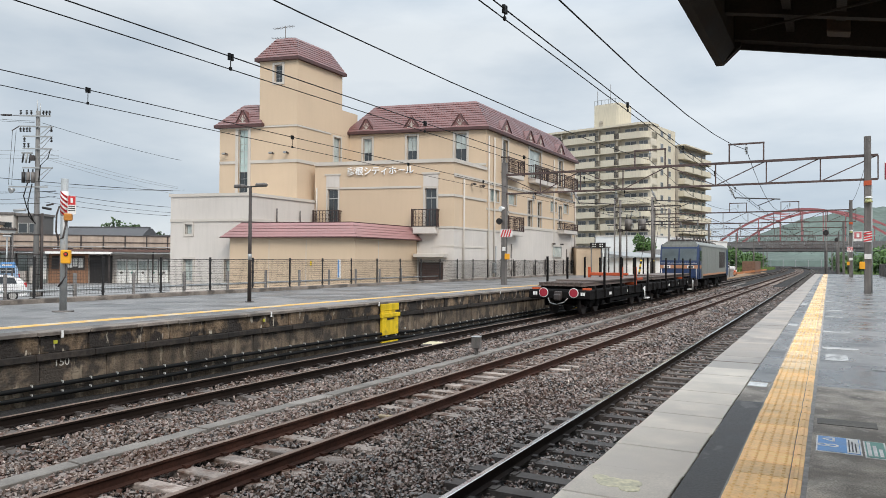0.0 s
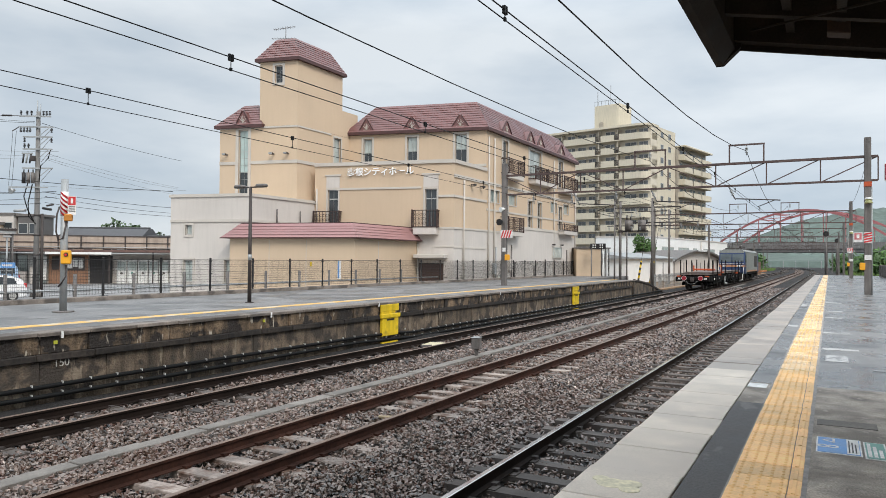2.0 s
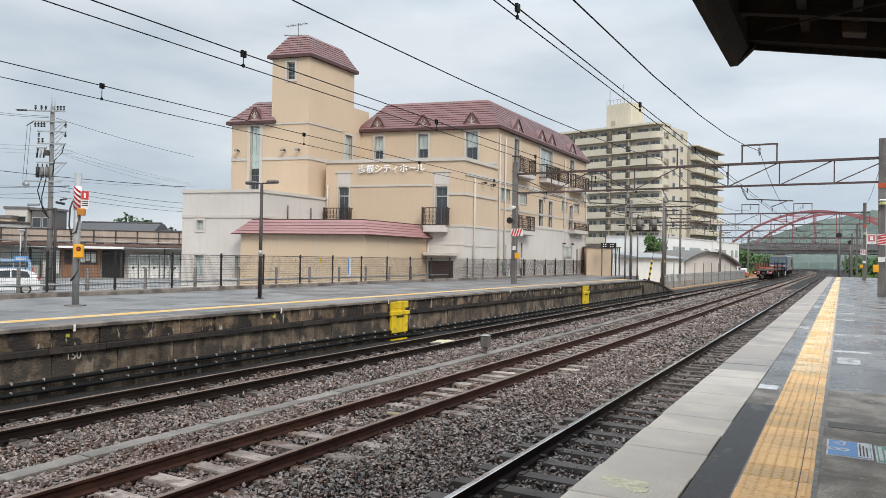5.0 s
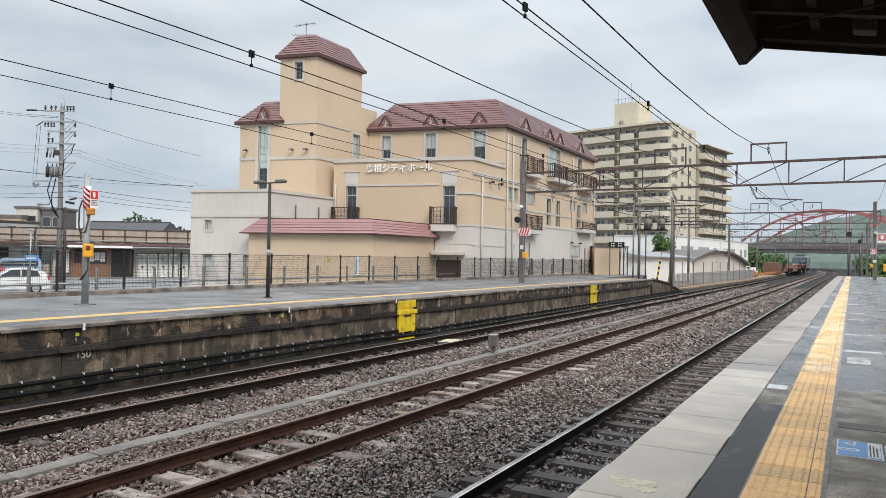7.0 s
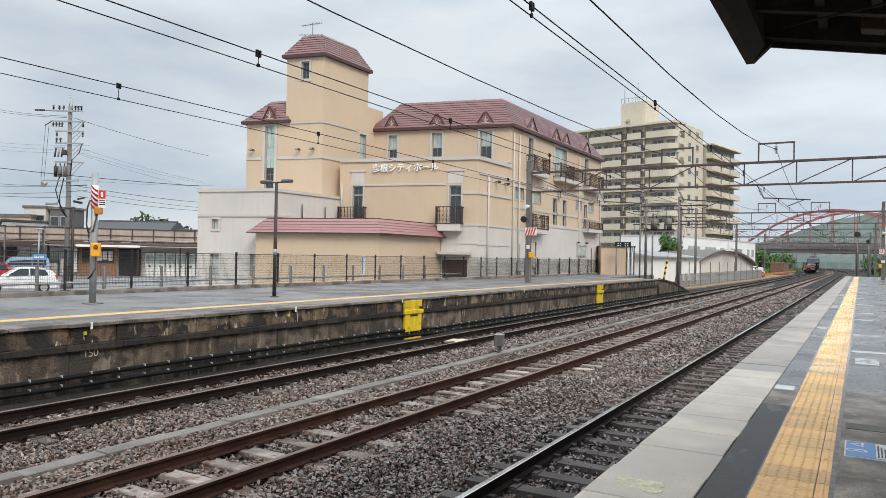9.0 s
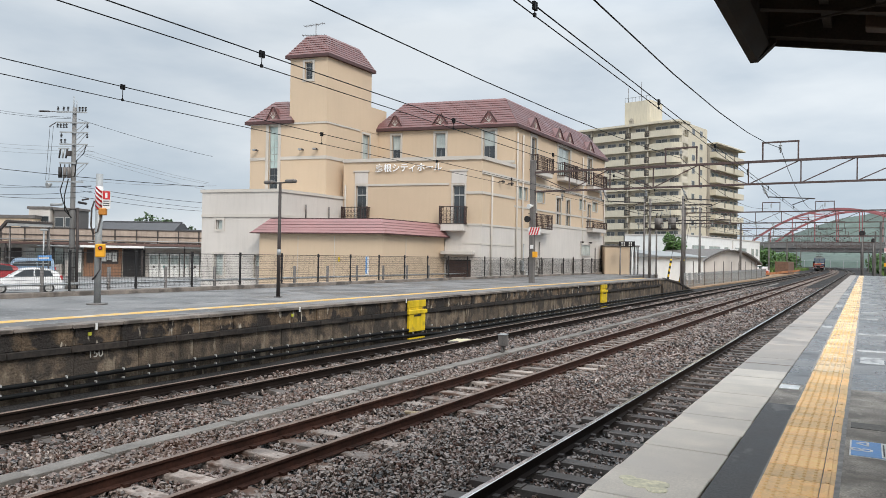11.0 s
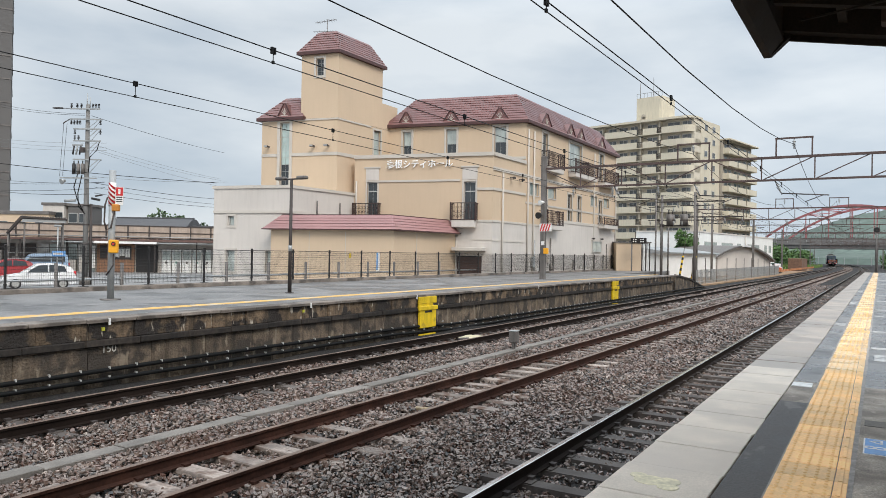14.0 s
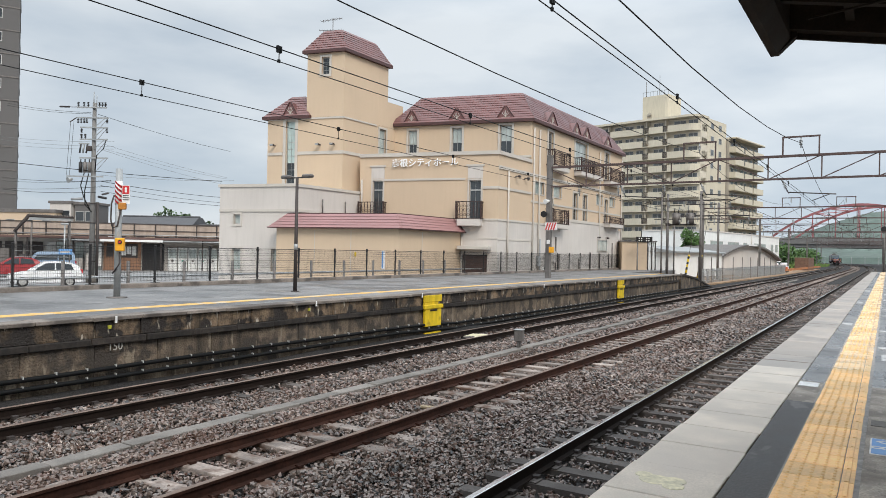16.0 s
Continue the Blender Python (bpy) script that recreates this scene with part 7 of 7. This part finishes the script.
# ---- road bridge with red arches ----
def build_bridge():
    t = thing("arch_bridge", "concrete road bridge under two red steel arches", "bridge", pose(0, 268, 0, 0, 0, -4))
    part("deck", box(B(), -70, 90, 0, 16, 5.7, 7.4), DECK, t, "grey concrete bridge deck")
    part("deck_edge", box(B(), -70, 90, -0.5, 0.2, 6.9, 9.0), DECK, t)
    part("parapet_rail", box(B(), -70, 90, -0.35, -0.2, 10.7, 10.95), GALV, t)
    for k in range(54):
        part("parapet_post", box(B(), -70 + 3 * k, -69.75 + 3 * k, -0.38, -0.18, 9.0, 10.9), GALV, t)
    for x in (-36, 26):
        part("pier", box(B(), x - 1.5, x + 1.5, 1, 15, -0.3, 5.7), DECK, t)
    for x in (-62, 60):
        part("abutment", box(B(), x - 8, x + 8, 0.5, 15.5, -0.3, 5.4), DECK, t)
    for y, cx in ((0.5, -7.9), (15.5, -3.0)):
        hs, rise, z0 = 27.5, 11.6, 8.3
        pts = [(cx - hs + 2 * hs * k / 24, y, z0 + rise * (1 - (2 * k / 24 - 1) ** 2)) for k in range(25)]
        bm = B()
        for a, b in zip(pts, pts[1:]):
            bar(bm, a, b, 0.45, 0.7)
        a_ = part("arch_rib", bm, RED_STEEL, t, "curved red steel arch rib")
        for k in range(3, 22, 3):
            x, _, z = pts[k]
            part("hanger", box(B(), x - 0.14, x + 0.14, y - 0.12, y + 0.12, 8.0, z), RED_STEEL, t)
    for k in range(6, 19, 2):
        f = 2 * k / 24 - 1
        z = 8.3 + 11.6 * (1 - f * f)
        part("cross_brace", bar(B(), (-7.9 + 27.5 * f, 0.5, z), (-3.0 + 27.5 * f, 15.5, z), 0.28), RED_STEEL, t)
        part("cross_brace", bar(B(), (-7.9 + 27.5 * f, 0.5, z), (-3.0 + 27.5 * (f + 0.16), 15.5, 8.3 + 11.6 * (1 - (f + 0.16) ** 2)), 0.22), RED_STEEL, t)


build_bridge()
t = thing("noise_barrier", "low pale green barrier on posts beyond the bridge", "barrier", pose(-8, 352, -0.3))
for k in range(20):
    part("barrier_panel", box(B(), -50 + 5 * k, -45.2 + 5 * k, -0.06, 0.06, 0.4, 3.0), BARRIER, t)
    part("barrier_post", box(B(), -50.2 + 5 * k, -49.95 + 5 * k, -0.12, 0.12, 0, 3.3), GALV, t)


def build_hills():
    xs = [-420 + 6 * i for i in range(145)]
    ys = [430 + 7 * j for j in range(112)]

    def height(x, y):
        left = 66 * math.exp(-((y - 980) / 160) ** 2) * (0.22 + 0.78 / (1 + math.exp(-(x + 70) / 30)))
        right = 104 * math.exp(-((y - 760) / 130) ** 2) / (1 + math.exp(-(x - 62) / 17))
        b = 6 * noise.noise((x * 0.012, y * 0.012, 0)) + 4.0 * noise.noise((x * 0.05, y * 0.05, 3)) + 3.0 * abs(noise.noise((x * 0.13, y * 0.13, 5))) + 2.2 * noise.noise((x * 0.31, y * 0.31, 8))
        return -3 + max(left, right) + b * min(1, (left + right) / 25)

    co = [(x + 2 * noise.noise((x, y, 1)), y + 2 * noise.noise((x, y, 2)), height(x, y)) for x in xs for y in ys]
    m_ = len(ys)
    faces = [(i * m_ + j, (i + 1) * m_ + j, (i + 1) * m_ + j + 1, i * m_ + j + 1) for i in range(len(xs) - 1) for j in range(m_ - 1)]
    ob = mesh_np("wooded_hills", co, faces, HILL)
    tagged(ob, "low hills covered with green woods, distance haze in their colour", "hill", kind="structure")
    for f in ob.data.polygons:
        f.use_smooth = True


build_hills()


# ---- freight train: two stake wagons and an electric locomotive ----
def build_bogie(parent, y):
    b = part("bogie", box(B(), -0.95, 0.95, y - 1.25, y + 1.25, 0.42, 0.62, 0.04), UNDER, parent)
    for e in (-1, 1):
        part("side_frame", box(B(), e * 0.86 - 0.06, e * 0.86 + 0.06, y - 1.3, y + 1.3, 0.35, 0.65, 0.05), UNDER, b)
        part("spring", rod(B(), (e * 0.92, y, 0.3), (e * 0.92, y, 0.6), 0.12), UNDER, b)
        for w in (-0.9, 0.9):
            bm = B()
            rod(bm, (e * 0.56, y + w, 0.43), (e * 0.69, y + w, 0.43), 0.43, seg=24)
            rod(bm, (e * 0.53, y + w, 0.43), (e * 0.56, y + w, 0.43), 0.46, seg=24)
            part("wheel", bm, STEEL_DARK, b)
            part("axle_box", box(B(), e * 0.92 - 0.08, e * 0.92 + 0.08, y + w - 0.16, y + w + 0.16, 0.32, 0.56, 0.03), UNDER, b)
    for w in (-0.9, 0.9):
        part("axle", rod(B(), (-0.56, y + w, 0.43), (0.56, y + w, 0.43), 0.08), STEEL_DARK, b)


def build_wagon(tail):
    """A flat wagon; its y = 0 is the rear end and it is 12.9 m long."""
    L = 12.7
    t = thing("stake_wagon", "black flat wagon with steel stakes, rails and orange racks" if tail else "black flat wagon with steel stakes carrying long rails", "railway wagon", group="freight wagons")
    part("deck", box(B(), -1.3, 1.3, 0.05, L, 0.92, 1.06, 0.02), UNDER, t)
    for e in (-1, 1):
        part("side_sill", box(B(), e * 1.24 - 0.06, e * 1.24 + 0.06, 0.1, L - 0.05, 0.66, 0.98, 0.02), UNDER, t)
        part("truss_bar", box(B(), e * 1.1 - 0.05, e * 1.1 + 0.05, 3.6, L - 3.6, 0.46, 0.6), UNDER, t)
        for k in range(9):
            y = 0.9 + 1.37 * k
            part("stake_pocket", box(B(), e * 1.32 - 0.05, e * 1.32 + 0.05, y - 0.09, y + 0.09, 0.7, 1.08), UNDER, t)
        for k in range(4):
            y = 2.2 + 2.8 * k
            part("stake", box(B(), e * 1.3 - 0.04, e * 1.3 + 0.04, y - 0.045, y + 0.045, 1.0, 2.45), UNDER, t, "tall black steel stake")
        part("white_end_rail", rod(B(), (e * 1.34, L - 3.0 if tail else L - 1.2, 0.28), (e * 1.34, L - 3.0 if tail else L - 1.2, 0.95), 0.035), WHITE, t, "white handrail")
        part("white_step", box(B(), e * 1.36 - 0.1, e * 1.36 + 0.1, L - 2.95, L - 2.3, 0.3, 0.36), WHITE, t)
        for y in (3.0, 6.2, 9.4):
            part("white_marking", box(B(), e * 1.302 - 0.005, e * 1.302 + 0.005, y, y + 0.35, 0.78, 0.9), LINE_W, t)
    part("headstock", box(B(), -1.32, 1.32, -0.02, 0.12, 0.7, 1.02, 0.02), UNDER, t)
    part("headstock", box(B(), -1.32, 1.32, L - 0.1, L + 0.02, 0.7, 1.02, 0.02), UNDER, t)
    for y in (-0.3, L + 0.0):
        part("coupler", box(B(), -0.14, 0.14, y, y + 0.32, 0.62, 0.9, 0.05), STEEL_DARK, t)
    build_bogie(t, 2.1)
    build_bogie(t, L - 2.1)
    part("brake_gear", box(B(), -0.6, 0.6, 5.2, 7.6, 0.38, 0.66, 0.05), UNDER, t)
    # bundle of rails on cross bearers
    for y in (1.2, 3.6, 6.0, 8.4, 10.8):
        part("bearer", box(B(), -1.2, 1.2, y - 0.1, y + 0.1, 1.06, 1.2), ORANGE if y == 8.4 else UNDER, t)
    for k in range(10):
        x = -0.95 + 0.21 * k
        bm = B()
        extrude_y(bm, [(x - 0.06, 1.2), (x + 0.06, 1.2), (x + 0.06, 1.215), (x + 0.01, 1.23), (x + 0.01, 1.31), (x + 0.035, 1.32), (x + 0.035, 1.35), (x - 0.035, 1.35), (x - 0.035, 1.32), (x - 0.01, 1.31), (x - 0.01, 1.23), (x - 0.06, 1.215)], 0.25 + 0.03 * (k % 3), L - 0.3)
        part("rail_load", bm, RAIL_LOAD, t)
    part("cover_plate", box(B(), -1.05, 1.05, 2.6, L - 1.0, 1.36, 1.41), RAIL_LOAD, t)
    if tail:
        for e in (-1, 1):
            d_ = part("tail_disc", rod(B(), (e * 0.65, -0.06, 0.94), (e * 0.65, -0.02, 0.94), 0.2, seg=24), WHITE, t, "red round tail disc with pale rim")
            part("red_face", rod(B(), (e * 0.65, -0.075, 0.94), (e * 0.65, -0.06, 0.94), 0.175, seg=24), TAIL_RED, d_)
            for x in (0.98, 1.08):
                part("white_plate", box(B(), e * x - 0.04, e * x + 0.04, -0.035, -0.02, 0.83, 0.97), WHITE, t)
        bm = B()
        pts = [(-0.45, -0.05, 0.72), (-0.35, -0.12, 0.52), (-0.05, -0.15, 0.46), (0.25, -0.12, 0.55), (0.4, -0.05, 0.72)]
        for a, b in zip(pts, pts[1:]):
            rod(bm, a, b, 0.022)
        part("brake_hose", bm, GALV, t, "pale curved brake hose")
        part("end_frame", box(B(), -0.16, 0.16, -0.14, 0.0, 0.72, 1.0, 0.03), STEEL_DARK, t)
        r_ = part("orange_rack", box(B(), -1.2, 0.5, 8.2, 8.32, 1.5, 1.66, 0.02), ORANGE, t, "orange steel loading rack")
        for x in (-1.2, 0.5, 1.2):
            part("rack_post", box(B(), x - 0.05, x + 0.05, 8.18, 8.37, 1.06, 1.95), ORANGE, r_)
        part("rack_beam", box(B(), -1.2, 0.5, 9.6, 9.7, 1.5, 1.62, 0.02), ORANGE, t, "orange steel loading rack")
        for e in (-1, 1):
            part("rack_side", box(B(), e * 1.2 - 0.05, e * 1.2 + 0.05, 8.2, 9.72, 1.3, 1.4), ORANGE, r_)
        part("end_block", box(B(), -1.25, -0.95, 0.2, 0.5, 1.06, 1.14), ORANGE, t)
        part("end_block", box(B(), 0.95, 1.25, 0.2, 0.5, 1.06, 1.14), ORANGE, t)
    return t


def build_loco():
    """Electric locomotive; its y = 0 is the rear end, 17.8 m long."""
    L = 17.8
    t = thing("electric_locomotive", "blue and grey electric locomotive with tan stripe and pantographs", "locomotive")
    part("body", box(B(), -1.38, 1.38, 0.6, L - 0.6, 1.12, 3.55, 0.06), LOCO_GREY, t)
    for s, y in ((1, 0.0), (-1, L)):
        bm = B()
        y1 = y + s * 0.62
        extrude_x(bm, [(y1, 0.95), (y + s * 0.05, 0.95), (y, 1.2), (y + s * 0.02, 2.25), (y + s * 0.3, 3.4), (y + s * 0.4, 3.5), (y1, 3.5)], -1.37, 1.37)
        c = part("cab_front", bm, LOCO_BLUE, t, "blue cab front")
        part("tan_band", box(B(), -1.36, 1.36, y - s * 0.012, y + s * 0.2, 1.72, 1.98), LOCO_TAN, c)
        bm = B()
        for x0, x1 in ((-1.25, -0.05), (0.05, 1.25)):
            bm2 = [bm.verts.new(p) for p in ((x0, y - s * 0.005 + s * 0.02, 2.32), (x1, y - s * 0.005 + s * 0.02, 2.32), (x1, y + s * 0.245, 3.2), (x0, y + s * 0.245, 3.2))]
            bm.faces.new(bm2 if s > 0 else bm2[::-1])
        bmesh.ops.solidify(bm, geom=bm.faces[:], thickness=0.03)
        part("windscreen", bm, LOCO_GLASS, c)
        part("roof_brow", box(B(), -1.3, 1.3, y + s * 0.28, y + s * 0.6, 3.3, 3.56, 0.03), LOCO_GREY, c)
        for e in (-1, 1):
            hl = part("head_lamp", box(B(), e * 0.85 - 0.25, e * 0.85 + 0.25, y - s * 0.03, y + s * 0.05, 1.74, 1.94, 0.02), WHITE, c)
            for k in (-0.1, 0.1):
                part("lens", rod(B(), (e * 0.85 + k, y - s * 0.045, 1.84), (e * 0.85 + k, y - s * 0.02, 1.84), 0.07, seg=12), BLACK, hl)
            part("hand_rail", rod(B(), (e * 1.25, y - s * 0.06, 0.9), (e * 1.25, y - s * 0.06, 1.7), 0.02), WHITE, c)
        part("white_stripe", box(B(), -1.3, 1.3, y - s * 0.01, y + s * 0.1, 2.1, 2.13), LINE_W, c)
        part("skirt", box(B(), -1.3, 1.3, y + s * 0.05, y + s * 0.35, 0.4, 0.95, 0.04), STEEL_DARK, t)
        part("coupler", box(B(), -0.14, 0.14, y - s * 0.35, y + s * 0.1, 0.62, 0.9, 0.05), STEEL_DARK, t)
    for e in (-1, 1):
        part("blue_side", box(B(), e * 1.385 - 0.006, e * 1.385 + 0.006, 0.62, 1.45, 0.96, 3.3), LOCO_BLUE, t)
        part("side_band", box(B(), e * 1.395 - 0.006, e * 1.395 + 0.006, 0.62, 1.45, 1.72, 1.98), LOCO_TAN, t)
        part("cab_door", box(B(), e * 1.4 - 0.01, e * 1.4 + 0.01, 1.5, 2.15, 1.0, 3.0), LOCO_GREY, t)
        part("cab_window", box(B(), e * 1.4 - 0.012, e * 1.4 + 0.012, 0.8, 1.35, 2.3, 3.05), GLASS, t)
        for k in range(5):
            part("louvre", box(B(), e * 1.39 - 0.015, e * 1.39 + 0.015, 11.5 + 0.75 * k, 12.1 + 0.75 * k, 1.7, 3.1), STEEL_DARK, t)
        part("underframe", box(B(), e * 1.2 - 0.1, e * 1.2 + 0.1, 0.6, L - 0.6, 0.9, 1.13), UNDER, t)
    bm = B()
    extrude_y(bm, [(-1.3, 3.5), (1.3, 3.5), (1.0, 3.75), (-1.0, 3.75)], 0.7, L - 0.7)
    part("roof", bm, LOCO_GREY, t)
    for y in (2.6, 8.9, 15.2):
        build_bogie(t, y)
    part("equipment_box", box(B(), -1.1, 1.1, 5.0, 6.6, 0.3, 0.8, 0.04), UNDER, t)
    part("equipment_box", box(B(), -1.1, 1.1, 11.2, 12.8, 0.3, 0.8, 0.04), UNDER, t)
    for y in (2.8, 14.6):
        pg = part("pantograph", box(B(), -0.6, 0.6, y - 0.7, y + 0.7, 3.82, 3.9), STEEL_DARK, t, "folding pantograph on the roof")
        up_ = y < 10
        z1 = 4.58 if up_ else 4.05
        for e in (-0.5, 0.5):
            part("lower_arm", bar(B(), (e, y - 0.6, 3.9), (e * 0.6, y + 0.7, (3.9 + z1) / 2), 0.05), STEEL_DARK, pg)
            part("upper_arm", bar(B(), (e * 0.6, y + 0.7, (3.9 + z1) / 2), (e * 0.5, y - 0.1, z1), 0.04), STEEL_DARK, pg)
        part("contact_bar", box(B(), -0.9, 0.9, y - 0.15, y + 0.05, z1 - 0.02, z1 + 0.03), STEEL_DARK, pg)
        for x in (-0.5, 0.5):
            for w in (-0.6, 0.6):
                part("insulator", rod(B(), (x, y + w, 3.7), (x, y + w, 3.85), 0.07), GALV, pg)
    for y in (5.0, 6.5, 8.0, 9.5, 11.0):
        part("roof_gear", box(B(), -0.7, 0.7, y - 0.45, y + 0.45, 3.74, 3.98, 0.05), STEEL_DARK, t)
        part("roof_insulator", rod(B(), (0.3, y, 3.95), (0.3, y, 4.25), 0.06), STEEL_DARK, t)
    for y in (1.6, 4.2, 12.6, 16.2):
        part("roof_insulator", rod(B(), (-0.45, y, 3.7), (-0.45, y, 4.2), 0.07), STEEL_DARK, t)
        part("roof_box", box(B(), -0.9, 0.2, y - 0.3, y + 0.3, 3.7, 3.92, 0.04), STEEL_DARK, t)
    part("side_stripe", box(B(), 1.385, 1.4, 2.2, L - 2.0, 1.16, 1.3), LOCO_TAN, t)
    part("blue_rear_corner", box(B(), 1.378, 1.398, L - 1.6, L - 0.62, 0.96, 3.3), LOCO_BLUE, t)
    part("gutter_rail", box(B(), 1.36, 1.42, 0.7, L - 0.7, 3.42, 3.5), GALV, t)
    part("bus_bar", rod(B(), (0.3, 3.5, 4.25), (0.3, 14.0, 4.25), 0.025), STEEL_DARK, t)
    return t


WAGON_TAIL = build_wagon(True)
WAGON_NEXT = build_wagon(False)
LOCO = build_loco()


# ---- what moves: the train draws away along the far track ----
def train_pose(s):
    """The pose of a vehicle whose rear end has come to s along the track."""
    x0, x1 = -9.885 + bend(s), -9.885 + bend(s + 12)
    return pose(x0, s, 0.0, 0, 0, -math.degrees(math.atan2(x1 - x0, 12)))


def motions():
    times = [0.5 * k for k in range(33)]
    for ob, lead in ((WAGON_TAIL, 0.0), (WAGON_NEXT, 13.3), (LOCO, 26.9)):
        rows = []
        for t in times:
            s = 28.5 + 16.2 * t + 0.11 * min(t, 4.0) ** 2 + 0.66 * max(0.0, t - 4.0)
            rows.append((t, train_pose(s + lead)))
        walk(ob, rows)


motions()
